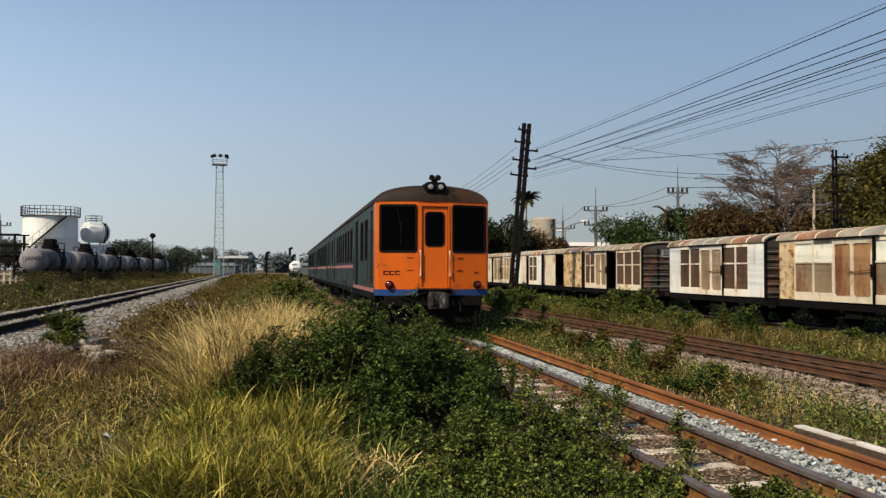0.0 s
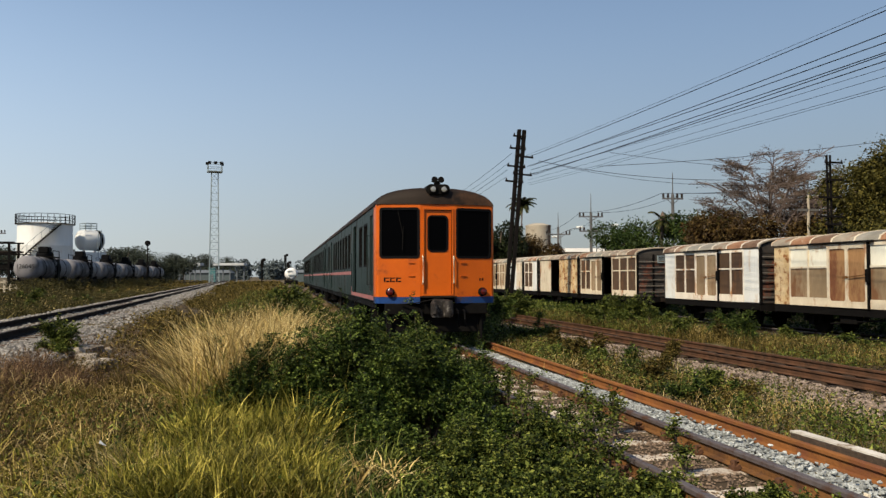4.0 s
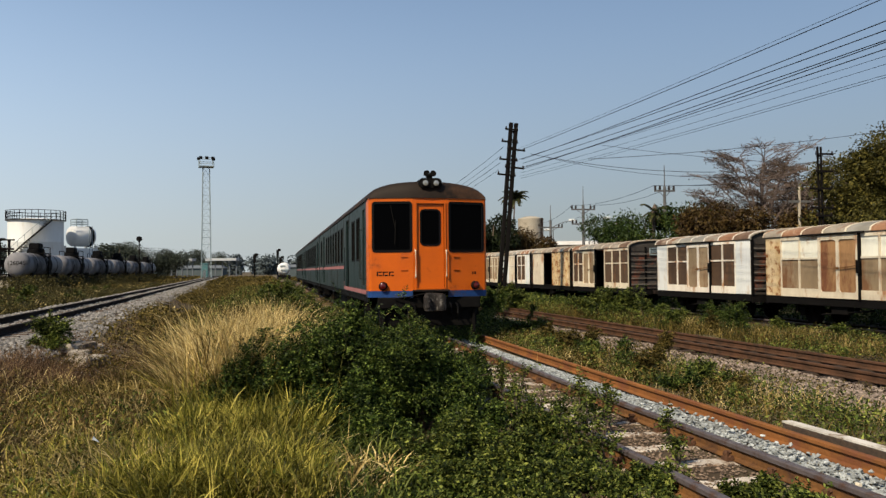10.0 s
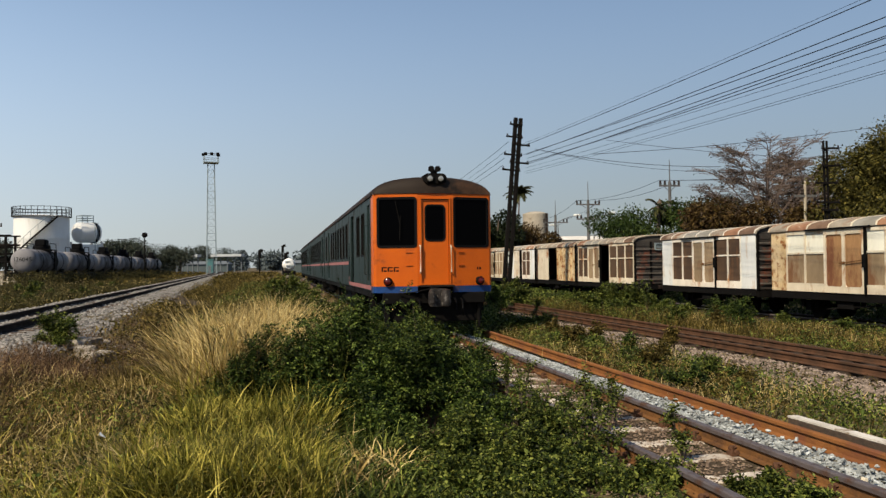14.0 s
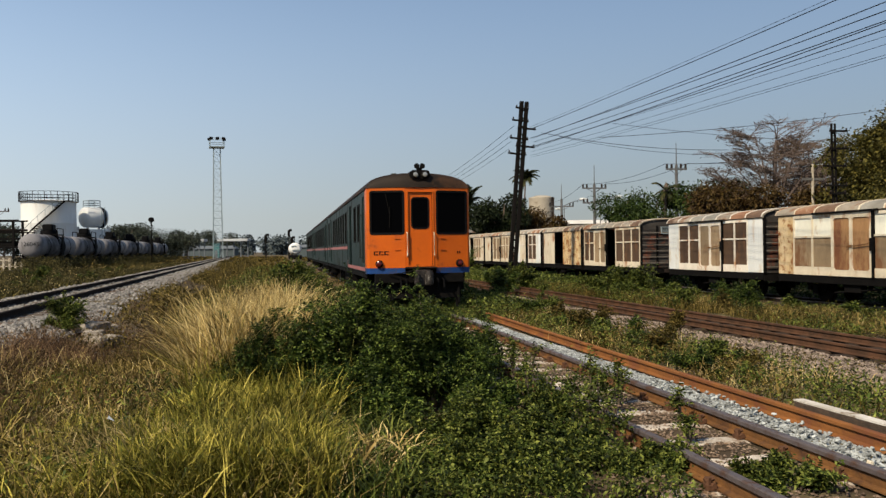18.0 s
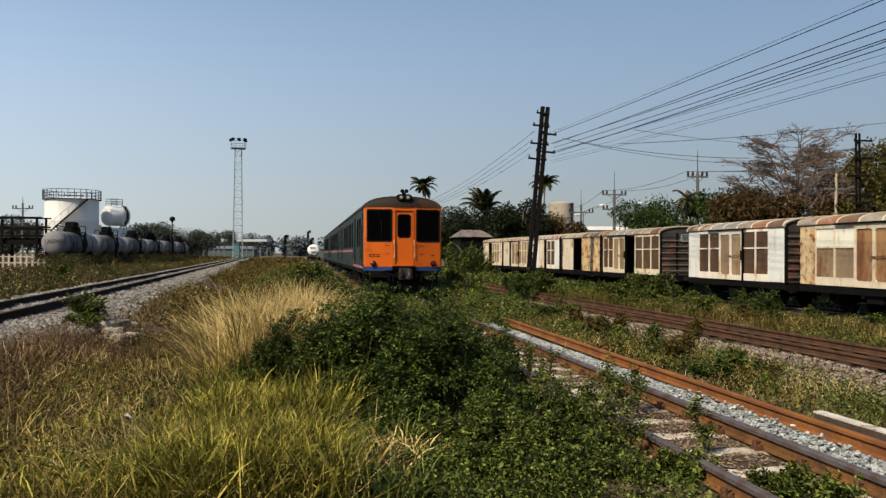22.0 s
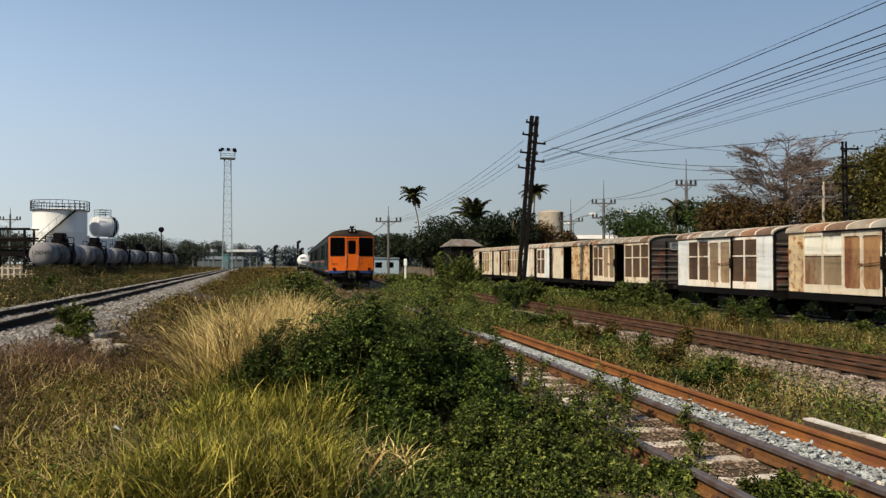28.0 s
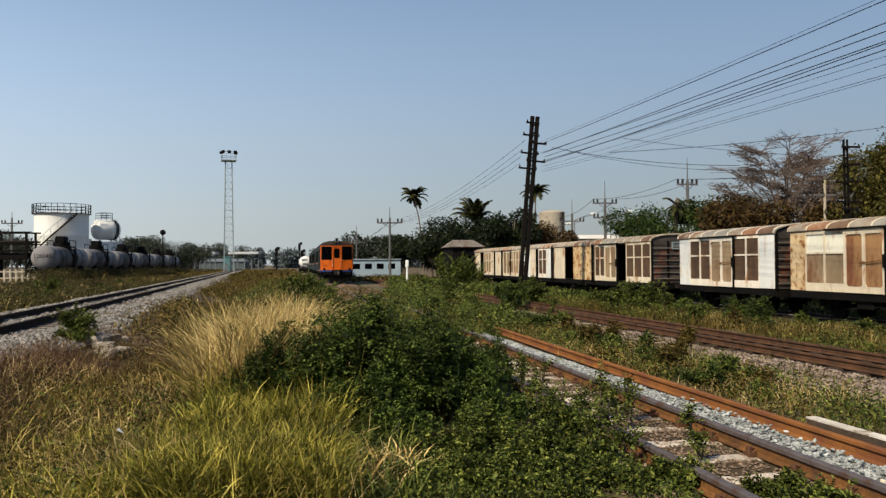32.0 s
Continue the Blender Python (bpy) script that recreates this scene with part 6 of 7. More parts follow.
def bare_tree(x, y, h, spread, seed, z0=-0.2):
    """A wide rain tree without leaves: limbs fan up and flatten into tiers of fine twigs."""
    rnd = random.Random(seed)
    t = root("bare_tree", pose(x, y, z0), "wide flat-topped bare tree with tiers of fine twigs", "tree")
    fork = Vector((0, 0, h * 0.32))
    part("trunk", Geo().path([(0, 0, -0.2), (0.12, 0, h * 0.16), fork], [0.36, 0.28, 0.25], 8), M["twig"], t)

    def rod(g, a, b, r0, r1, n=3):
        g.tube(a, b, r0, n, r1, caps=False)

    ends = []
    for k in range(15):
        g = Geo()
        a = 6.283 * k / 15 + rnd.uniform(-0.25, 0.25)
        rho = spread * (0.92, 0.5, 0.74, 0.25)[k % 4] * rnd.uniform(0.88, 1.1)
        top = h * (0.99 - 0.36 * (rho / spread) ** 2) * rnd.uniform(0.95, 1.0)
        tip = Vector((math.cos(a) * rho, math.sin(a) * rho, top))
        knee = Vector((math.cos(a) * rho * 0.42, math.sin(a) * rho * 0.42, h * 0.32 + (top - h * 0.32) * 0.66))
        curve = [fork * (1 - f) ** 2 + knee * 2 * f * (1 - f) + tip * f * f for f in (0, 0.2, 0.4, 0.6, 0.8, 1.0)]
        g.path(curve, [0.11, 0.085, 0.065, 0.048, 0.034, 0.02], 5)
        for j in range(11):
            f = rnd.uniform(0.3, 1.0)
            s0 = fork * (1 - f) ** 2 + knee * 2 * f * (1 - f) + tip * f * f
            b = a + rnd.uniform(-1.5, 1.5)
            run = spread * rnd.uniform(0.16, 0.36)
            s1 = s0 + Vector((math.cos(b) * run * 0.6, math.sin(b) * run * 0.6, run * rnd.uniform(0.2, 0.55)))
            s2 = s1 + Vector((math.cos(b) * run * 0.5, math.sin(b) * run * 0.5, run * rnd.uniform(-0.02, 0.3)))
            g.path([s0, s1, s2], [0.034, 0.024, 0.016], 4)
            for i in range(10):
                w = rnd.uniform(0.25, 1.0)
                p0 = s0.lerp(s1, w * 2) if w < 0.5 else s1.lerp(s2, w * 2 - 1)
                c = b + rnd.uniform(-1.3, 1.3)
                m = rnd.uniform(0.45, 1.05)
                p1 = p0 + Vector((math.cos(c) * m, math.sin(c) * m, m * rnd.uniform(-0.05, 0.6)))
                rod(g, p0, p1, 0.018, 0.012)
                for _ in range(4):
                    v = p0.lerp(p1, rnd.uniform(0.35, 1.0))
                    e = c + rnd.uniform(-1.2, 1.2)
                    m2 = rnd.uniform(0.2, 0.5)
                    p2 = v + Vector((math.cos(e) * m2, math.sin(e) * m2, m2 * rnd.uniform(-0.2, 0.4)))
                    rod(g, v, p2, 0.012, 0.008)
                    ends.append(tuple(p2))
        part("limb", g, M["twig"], t)
    rng = np.random.default_rng(seed)
    q = np.array(ends)[::2] + rng.normal(0, 0.08, (len(ends[::2]), 3))
    part("leaves", leaf_mesh("leaves", leaf_faces(q, rng.normal(0, 1, q.shape), 0.13, rng, 0.6, 0.3, True), L["autumn"]), None, t, "few withered brown leaves")
    return t


def palm(x, y, h, lean_x, frond, count, seed, label, z0=0.0, rise=(-0.4, 2.0)):
    rnd = random.Random(seed)
    t = root("palm_tree", pose(x, y, z0), label, "palm tree")
    top = Vector((lean_x, 0, h))
    part("trunk", Geo().path([(0, 0, -0.3), (lean_x * 0.15, 0, h * 0.35), (lean_x * 0.5, 0, h * 0.7), top], [0.24, 0.19, 0.16, 0.14], 8), M["bark"], t)
    for k in range(count):
        a = 6.283 * k / count + rnd.uniform(-0.25, 0.25)
        up = rnd.uniform(*rise)
        ln = frond * rnd.uniform(0.8, 1.1)
        pts, d, q = [top.copy()], Vector((math.cos(a), math.sin(a), up)).normalized(), top.copy()
        for i in range(9):
            q = q + d * ln / 9
            d = (d + Vector((0, 0, -0.1 - 0.025 * i))).normalized()
            pts.append(q.copy())
        g = Geo().path(pts, [0.05 * (1 - 0.085 * i) for i in range(10)], 4)
        for i in range(1, 10):
            dd = (pts[i] - pts[i - 1]).normalized()
            sd = dd.cross(Vector((0, 0, 1))).normalized()
            for j in range(3):
                b = pts[i - 1].lerp(pts[i], j / 3)
                for sgn in (-1, 1):
                    tipv = b + (sd * sgn * 0.75 + dd * 0.5 + Vector((0, 0, -0.45))) * frond * 0.26 * (1 - abs(i - 4.5) / 9)
                    wv = dd * 0.1 * frond / 3
                    g.add([b - wv, b + wv, tipv], [(0, 1, 2)])
        part("frond", g, L["olive" if up < -0.5 else "palm"], t)
    part("crown_heart", Geo().lathe([(0.1, -0.4), (0.3, -0.1), (0.2, 0.4), (0.02, 0.8)], 8, Matrix.Translation(top)), M["bark"], t)
    return t


def scatter(n, s0, s1, p0, p1, seed, near=1.0, clump=0.0, keep=None, rails=True):
    """Places on the ground in a stretch of the plan: x, y and heights."""
    rnd = random.Random(seed)
    xy, zs = [], []
    tries = 0
    while len(xy) < n and tries < n * 12:
        tries += 1
        s, p = s0 + (s1 - s0) * rnd.random() ** near, rnd.uniform(p0, p1)
        if clump and noise.noise(Vector((s * clump, p * clump, seed * 1.7))) < rnd.uniform(-0.35, 0.25):
            continue
        if rails and abs(p - TRACK_P) < 0.75 and s < 45 or abs(p - 9.45) < 0.75 and s < 60 or abs(p - line_p(s)) < 1.7:
            continue
        if keep and not keep(s, p):
            continue
        v = tp(s, p)
        xy.append((v.x, v.y)), zs.append(ground_z(s, p))
    return np.array(xy), np.array(zs)


def patch(name, label, where, h0, h1, width, bend, material, seed, per=7, spread=0.12):
    return tagged(blades(name, *where, h0, h1, width, bend, material, seed, per, spread), label, "grass", kind="stuff")


def herbs(name, label, where, size, leaf, per, material, seed, slim=0.45, stuff=True):
    """Low leafy weeds: small upright leafy sprigs, joined."""
    rng = np.random.default_rng(seed)
    xy, zs = where
    n = len(xy) * per
    b = np.repeat(np.column_stack([xy, zs]), per, 0)
    hh = np.repeat(rng.uniform(0.45, 1.2, len(xy)), per) * size
    u = rng.uniform(0, 1, n)
    pos = b + np.column_stack([rng.normal(0, 1, n) * hh * 0.4, rng.normal(0, 1, n) * hh * 0.4, hh * u])
    axis = rng.normal(0, 0.8, (n, 3)) + np.array([0, 0, 0.5])
    return tagged(new(name, leaf_mesh(name, leaf_faces(pos, axis, leaf, rng, slim, 0.3, leaf > 0.045 or slim < 0.3), material)), label, "weeds", kind="stuff")


# the near verge: tall grass, dry straw and the big bush
def ragged(s, p, k):
    return noise.noise(Vector((s * 0.9, p * 0.9, k)))


patch("tall_grass", "tall yellow-green grass in arching tufts", scatter(3200, 5.5, 8.6, -1.7, 0.95, 1, 1.0, clump=0.9, keep=lambda s, p: p > -1.3 + 0.15 * (s - 5.5) + 0.5 * ragged(s, p, 5) and p < 0.55 - 0.2 * (s - 5.5) and (s > 6.7 or p < 0.3)), 0.26, 0.58, 0.012, 0.72, L["grass"], 1, 12, 0.09)
patch("long_blades", "long grass blades bent over before the bush", scatter(900, 7.6, 11.5, -1.35, 0.5, 18, 1.0, clump=0.9, keep=lambda s, p: p > -0.7 + 0.3 * ragged(s, p, 6)), 0.34, 0.72, 0.012, 0.62, L["grass"], 218, 11, 0.09)
patch("olive_grass", "mixed olive weeds and dry blades", scatter(3000, 5.2, 13.5, -3.4, -0.4, 2, 1.0, clump=0.8, keep=lambda s, p: p > -2.9 + 0.5 * ragged(s, p, 2) + 0.1 * max(0, s - 9)), 0.18, 0.48, 0.009, 0.7, L["olive"], 2, 10, 0.13)
patch("left_green_tufts", "green grass tufts among brown weeds", scatter(620, 5.5, 11, -2.7, -0.7, 19, 0.9, clump=0.8), 0.2, 0.45, 0.0125, 1.0, L["grass"], 219, 11, 0.11)
patch("green_blades", "fresh green blades among the grass", scatter(520, 5.5, 9.5, -0.9, 0.95, 17, 1.0, clump=0.7), 0.2, 0.46, 0.015, 1.0, L["weed"], 217, 10, 0.13)
patch("ochre_grass", "short ochre and green grass in tufts", scatter(620, 5.6, 8.2, -1.9, -0.4, 70, 1.0, clump=0.8), 0.22, 0.48, 0.011, 0.75, L["grass"], 270, 12, 0.1)
patch("straw_mix", "dry straw blades mixed into the grass", scatter(640, 5.4, 11, -2.4, 0.4, 15, 0.9, clump=0.9), 0.2, 0.5, 0.011, 1.1, L["straw"], 215, 9, 0.12)


def in_straw(s, p):
    return (p + 0.26 - 0.04 * (s - 12)) ** 2 / 0.4 + (s - 12.6) ** 2 / 12 < 1 + 0.6 * ragged(s, p, 8)



patch("straw_grass", "pale dry straw-coloured grass in tall tufts", scatter(1150, 8.6, 17.5, -2.1, 0.9, 4, clump=1.0, keep=in_straw), 0.55, 1.45, 0.0095, 0.7, L["straw"], 4, 15, 0.15)
herbs("straw_heads", "feathery dry seed heads", scatter(620, 8.8, 17.5, -2.0, 0.9, 24, keep=in_straw), 1.22, 0.04, 26, L["straw"], 204, 0.16)
patch("green_in_straw", "green blades growing through the straw", scatter(560, 9.0, 16, -0.9, 0.9, 16, clump=0.7), 0.55, 1.05, 0.012, 0.8, L["grass"], 216, 9, 0.13)
patch("dry_broad_leaves", "clump of broad dry leaves in the grass", scatter(44, 6.2, 6.8, 0.55, 1.0, 23), 0.2, 0.42, 0.02, 0.9, L["straw"], 223, 6, 0.06)
patch("dry_heap", "collapsed heap of pale dry grass", scatter(46, 6.3, 6.9, -1.3, -0.85, 25), 0.34, 0.6, 0.012, 1.1, L["straw"], 225, 16, 0.08)
herbs("grass_herbs", "small broad leaves low in the grass", scatter(330, 5.4, 10.5, -2.6, 0.6, 9, 0.9, clump=0.8), 0.4, 0.05, 26, L["weed"], 209)
herbs("near_brown_weeds", "withered reddish weeds low in the grass", scatter(1500, 5.4, 11, -3.5, -0.9, 10, clump=0.5), 0.3, 0.04, 28, L["brownweed"], 210, 0.25)
patch("dry_blades", "thin dry stalks among the grass", scatter(520, 5.4, 12, -3.4, 0.6, 3, 0.9), 0.25, 0.6, 0.006, 0.8, L["straw"], 3, 6, 0.14)
herbs("brown_weeds", "withered red-brown weeds over the stones", scatter(1700, 8.5, 26, -3.7, -1.7, 5, clump=0.5), 0.34, 0.04, 28, L["brownweed"], 5, 0.25)
patch("dead_vines", "tangle of dead red-brown vines over the stones", scatter(620, 8, 17, -4.0, -2.3, 27, clump=0.7), 0.12, 0.4, 0.008, 1.5, L["brownweed"], 227, 10, 0.16)
patch("brown_stalks", "dead brown stalks at the foot of the bank", scatter(420, 7.5, 14, -3.6, -2.0, 26, clump=0.6), 0.2, 0.5, 0.007, 1.0, L["brownweed"], 226, 8, 0.14)
herbs("verge_weeds", "low green weeds at the verge", scatter(700, 5.5, 18, -3.2, -1.2, 6, clump=0.6), 0.34, 0.042, 30, L["olive"], 6)
patch("mid_verge_grass", "green and dry grass between the tracks", scatter(4200, 17, 75, -2.2, 1.4, 7, 1.5, keep=lambda s, p: p < 0.3 + 0.012 * (s - 18)), 0.3, 0.75, 0.022, 0.6, L["olive"], 7, 7, 0.2)
herbs("mid_verge_weeds", "leafy weeds between the tracks", scatter(2300, 17, 80, -2.0, 1.4, 8, 1.4, clump=0.2, keep=lambda s, p: p < 0.2 + 0.012 * (s - 18)), 0.5, 0.1, 42, L["weed"], 8)

RAILSIDE = "upright leafy weed growing beside the rail"
for i, (x, y, h) in enumerate(((1.42, 7.7, 0.5), (1.3, 8.3, 0.62), (1.05, 8.7, 0.5), (1.74, 8.6, 0.46), (1.62, 9.2, 0.55), (1.9, 9.1, 0.5), (0.92, 9.4, 0.55), (1.5, 7.2, 0.42), (1.2, 7.3, 0.5), (2.35, 8.2, 0.28), (0.85, 10.6, 0.62), (2.15, 7.3, 0.3), (0.8, 8.1, 0.55))):
    sprig(x, y, h, 151 + i, RAILSIDE, 0.04, 7 if h > 0.45 else 4)
BUSH = "dense feathery dark green bush overgrowing the verge"
bush(-0.95, 9.5, 1.35, 1.15, 1.14, 330, 0.036, BUSH, 11, low=0.2)
bush(-0.25, 10.1, 0.95, 1.1, 1.12, 270, 0.036, BUSH, 12, low=0.2)
bush(-0.15, 9.0, 0.75, 0.8, 0.98, 230, 0.036, BUSH, 13, low=0.25)
bush(-1.65, 8.9, 0.75, 0.8, 0.86, 200, 0.035, BUSH, 14, low=0.1)
bush(-0.85, 8.3, 0.85, 0.6, 0.72, 190, 0.035, BUSH, 27, low=0.1)
bush(-1.5, 10.6, 0.9, 0.8, 1.02, 190, 0.036, BUSH, 28, low=0.3)
bush(-2.05, 8.9, 0.6, 0.6, 0.78, 130, 0.035, BUSH, 31, low=0.15)
bush(-2.2, 9.9, 0.65, 0.7, 0.95, 140, 0.036, BUSH, 32, low=0.2)
CREEPER = "low sprawling green creeper with small leaves"
for i, (x, y, rx, ry, h, n) in enumerate(((0.25, 7.15, 0.7, 0.5, 0.4, 150), (0.1, 6.75, 0.42, 0.42, 0.36, 90), (0.85, 6.9, 0.55, 0.5, 0.36, 120), (0.45, 6.3, 0.7, 0.4, 0.3, 120), (1.15, 6.35, 0.4, 0.3, 0.28, 70), (0.95, 7.7, 0.4, 0.4, 0.42, 80))):
    bush(x, y, rx, ry, h, n, 0.035, CREEPER, 15 + 3 * i, "weed", low=0.05, twigs=10, pairs=7)
bush(0.42, 8.2, 0.4, 0.55, 0.6, 90, 0.038, "dark green sprigs hanging over the rail", 17, low=0.1)
bush(0.35, 11.2, 0.45, 0.8, 0.8, 110, 0.038, "dark green sprigs hanging over the rail", 21, low=0.2)
bush(2.45, 5.95, 0.34, 0.26, 0.22, 50, 0.038, "small leafy weed between the rails", 20, "weed", low=0.05)
bush(1.75, 6.5, 0.25, 0.22, 0.25, 40, 0.038, "small leafy weed beside the rail", 19, "weed", low=0.05)
bush(-2.35, 12.6, 0.7, 0.9, 0.85, 130, 0.04, "green bush among the dry grass", 22, "weed", low=0.2)
bush(-1.7, 13.6, 0.8, 0.9, 0.85, 140, 0.042, "green bush among the dry grass", 29, "shrub", low=0.2)
for i, (s0, p0, r, h) in enumerate(((12.0, 1.5, 0.6, 0.92), (13.0, 2.3, 0.6, 0.85), (14.4, 1.5, 0.7, 0.9), (14.8, 2.6, 0.6, 0.78), (16.4, 1.6, 0.75, 0.85), (16.6, 2.8, 0.6, 0.7), (18.0, 1.9, 0.7, 0.78), (20.5, 1.6, 0.6, 0.8), (22.5, 1.4, 0.7, 0.85), (25, 1.3, 0.7, 0.85), (28, 1.2, 0.8, 0.85), (31, 1.1, 0.8, 0.85), (13.2, 0.8, 0.7, 0.95), (17.6, 0.7, 0.8, 0.95), (12.6, 2.9, 0.35, 0.5), (15.8, 3.2, 0.35, 0.45))):
    v = tp(s0, p0)
    bush(v.x, v.y, r, r, h, 95, 0.04 + 0.0006 * s0, "rank green weeds growing over the near rail", 400 + i, ("shrub", "weed")[i % 2], pairs=7, low=0.15)
bush(-7.0, 14.9, 0.5, 0.5, 0.5, 80, 0.042, "small green bush at the foot of the bank", 30, "weed", low=0.2)
bush(-3.6, 21.0, 0.8, 1.6, 1.23, 74, 0.061, "green bush between the tracks", 23, "weed", twigs=9, pairs=7)
bush(-4.8, 26, 1.0, 2.2, 1.37, 74, 0.072, "green bush between the tracks", 24, "weed", twigs=9, pairs=7)
bush(-6.0, 33, 1.2, 3.0, 1.43, 74, 0.086, "green bush between the tracks", 25, "weed", twigs=9, pairs=7)
bush(-8.4, 44, 1.3, 4.0, 1.43, 74, 0.101, "green bush between the tracks", 26, "weed", twigs=9, pairs=7)

herbs("near_creeper", "low green creeper leaves over the ground", scatter(300, 5.2, 7.8, 0.8, 2.6, 11, clump=0.5), 0.2, 0.042, 36, L["weed"], 211)
herbs("broad_creeper", "broad bright leaves in the low creeper", scatter(90, 5.3, 7.6, 0.9, 2.5, 69, clump=0.8), 0.3, 0.045, 22, L["weed"], 269, 0.65)
herbs("rail_weeds", "small weeds among the sleepers", scatter(160, 5, 16, 2.6, 2.9, 12), 0.22, 0.05, 26, L["weed"], 212)

herbs("track_weeds", "weeds overgrowing the near track", scatter(1500, 19, 36, 1.7, 5.2, 66, 1.1, clump=0.25, rails=False), 0.33, 0.06, 32, L["weed"], 266)
herbs("track_olive_weeds", "yellowing weeds along the near track", scatter(700, 20, 60, 1.4, 5.4, 67, 1.1, clump=0.3, rails=False), 0.3, 0.07, 26, L["olive"], 267)
patch("verge_behind", "rough grass of the verge behind", scatter(1500, -12, 3.2, -3.0, 2.2, 14), 0.12, 0.3, 0.014, 0.8, L["olive"], 214, 8, 0.14)
herbs("thicket_weeds", "leafy green weeds between the tracks", scatter(1300, 20, 46, 5.1, 8.0, 38, 1.2, keep=lambda s, p: p < 6.6 or s > 34), 0.5, 0.08, 36, L["weed"], 238)
bush(1.0, 25.5, 0.8, 1.0, 1.1, 51, 0.058, "green weed bush between the tracks", 124, "weed", twigs=9, pairs=7)
bush(0.3, 30, 0.9, 1.2, 1.23, 51, 0.065, "green weed bush between the tracks", 125, "weed", twigs=9, pairs=7)
bush(1.9, 31, 0.9, 1.2, 1.17, 51, 0.065, "dark green bush between the tracks", 126, "shrub", twigs=9, pairs=7)
bush(2.6, 22.5, 0.6, 0.7, 0.98, 42, 0.05, "green weed bush between the tracks", 127, "weed", twigs=9, pairs=7)

# the right side
patch("right_grass", "olive and dry grass between the tracks", scatter(650, 7, 42, 5.3, 6.9, 31, 1.5, clump=0.35), 0.15, 0.4, 0.012, 0.6, L["olive"], 31, 9, 0.14)
patch("right_straw", "dry pale grass between the tracks", scatter(650, 6, 36, 5.3, 6.9, 32, 1.4, clump=0.5), 0.15, 0.38, 0.0065, 0.8, L["straw"], 32, 9, 0.14)
herbs("right_green_weeds", "dark green weeds between the tracks", scatter(800, 6.5, 36, 5.3, 6.8, 37, 1.3, clump=0.6), 0.34, 0.055, 32, L["weed"], 237)
herbs("right_weeds", "olive leafy weeds between the tracks", scatter(650, 6.5, 40, 5.3, 6.9, 33, 1.4, clump=0.4), 0.3, 0.05, 30, L["olive"], 33)
rnd = random.Random(77)
for i in range(34):
    s0 = 9.4 + 24 * (i / 33) ** 1.2 + rnd.uniform(-0.4, 0.4)
    v = tp(s0, rnd.uniform(5.4, 6.75))
    k = rnd.uniform(0.7, 1.25) * (1 + 0.015 * s0)
    bush(v.x, v.y, 0.42 * k, 0.42 * k, 0.34 * k, 34, 0.034 + 0.0013 * s0, "low dark weed clump between the tracks", 300 + i, ("weed", "shrub", "olive")[i % 3], twigs=9, pairs=6, low=0.1)
for i in range(26):
    s0 = 17 + 34 * (i / 25) ** 1.1 + rnd.uniform(-0.6, 0.6)
    v = tp(s0, rnd.uniform(11.0, 15.8))
    k = rnd.uniform(0.7, 1.3)
    bush(v.x, v.y, 0.75 * k, 0.7 * k, 0.62 * k, 40, 0.05 + 0.0012 * s0, "green weed clump beside the wagons", 340 + i, ("weed", "weed", "shrub", "olive")[i % 4], twigs=9, pairs=6, low=0.1)
patch("wagon_dry_grass", "bleached grass in front of the wagons", scatter(620, 13, 27, 11.5, 16.2, 65, 1.0, clump=0.5), 0.16, 0.45, 0.009, 0.8, L["straw"], 265, 9, 0.16)
patch("wagon_straw", "pale grass beside the wagons", scatter(1500, 12, 40, 10.6, 16.6, 34, 1.2, clump=0.3), 0.2, 0.5, 0.013, 0.5, L["olive"], 34, 10, 0.18)
herbs("wagon_weeds", "green weeds beside the wagons", scatter(1300, 12, 60, 10.5, 15.6, 35, 1.2, clump=0.35), 0.38, 0.065, 34, L["weed"], 35)
herbs("wagon_olive_weeds", "yellowing olive weeds beside the wagons", scatter(2000, 12, 60, 10.5, 16.4, 57, 1.2, clump=0.2), 0.3, 0.05, 30, L["olive"], 257)
herbs("far_right_weeds", "green weeds along the row of wagons", scatter(1700, 36, 90, 5.5, 17, 36, 1.0, clump=0.12, keep=lambda s, p: 0.12 * s + 0.4 < p < 15.5), 0.62, 0.13, 40, L["weed"], 36)
bush(7.0, 27.0, 0.9, 0.8, 0.78, 42, 0.05, "tall green weed bush beside the rails", 41, "weed", twigs=9, pairs=7)
bush(6.1, 28.5, 1.7, 1.3, 1.3, 190, 0.065, "spreading green bush near the wagons", 42, "weed", twigs=9, pairs=7)
bush(8.2, 23.4, 0.95, 0.8, 1.0, 140, 0.05, "dark green bush in front of the white wagon", 44, "shrub", twigs=9, pairs=7)
bush(4.35, 15.8, 0.5, 0.5, 0.62, 37, 0.043, "tall ragged weed beside the rail", 45, "olive", twigs=9, pairs=7)
bush(1.9, 27.5, 0.9, 0.9, 1.62, 54, 0.061, "dark green bush beside the track", 46, "shrub", twigs=9, pairs=7)
bush(2.7, 34, 1.4, 1.6, 1.23, 74, 0.079, "green bush beside the track", 47, "weed", twigs=9, pairs=7)
bush(0.0, 44, 1.5, 1.8, 1.49, 74, 0.108, "tall green bush in the yard", 48, "weed", twigs=9, pairs=7)
bush(2.4, 52, 1.4, 1.6, 1.23, 60, 0.13, "tall green bush in the yard", 49, "weed", twigs=9, pairs=7)
bush(-1.0, 58, 2.4, 2.4, 2.47, 74, 0.144, "tall green bush in the yard", 50, "weed", twigs=9, pairs=7)
bush(4.0, 43.5, 1.2, 1.2, 0.91, 51, 0.108, "tall green bush at the pole's foot", 51, "weed", twigs=9, pairs=7)
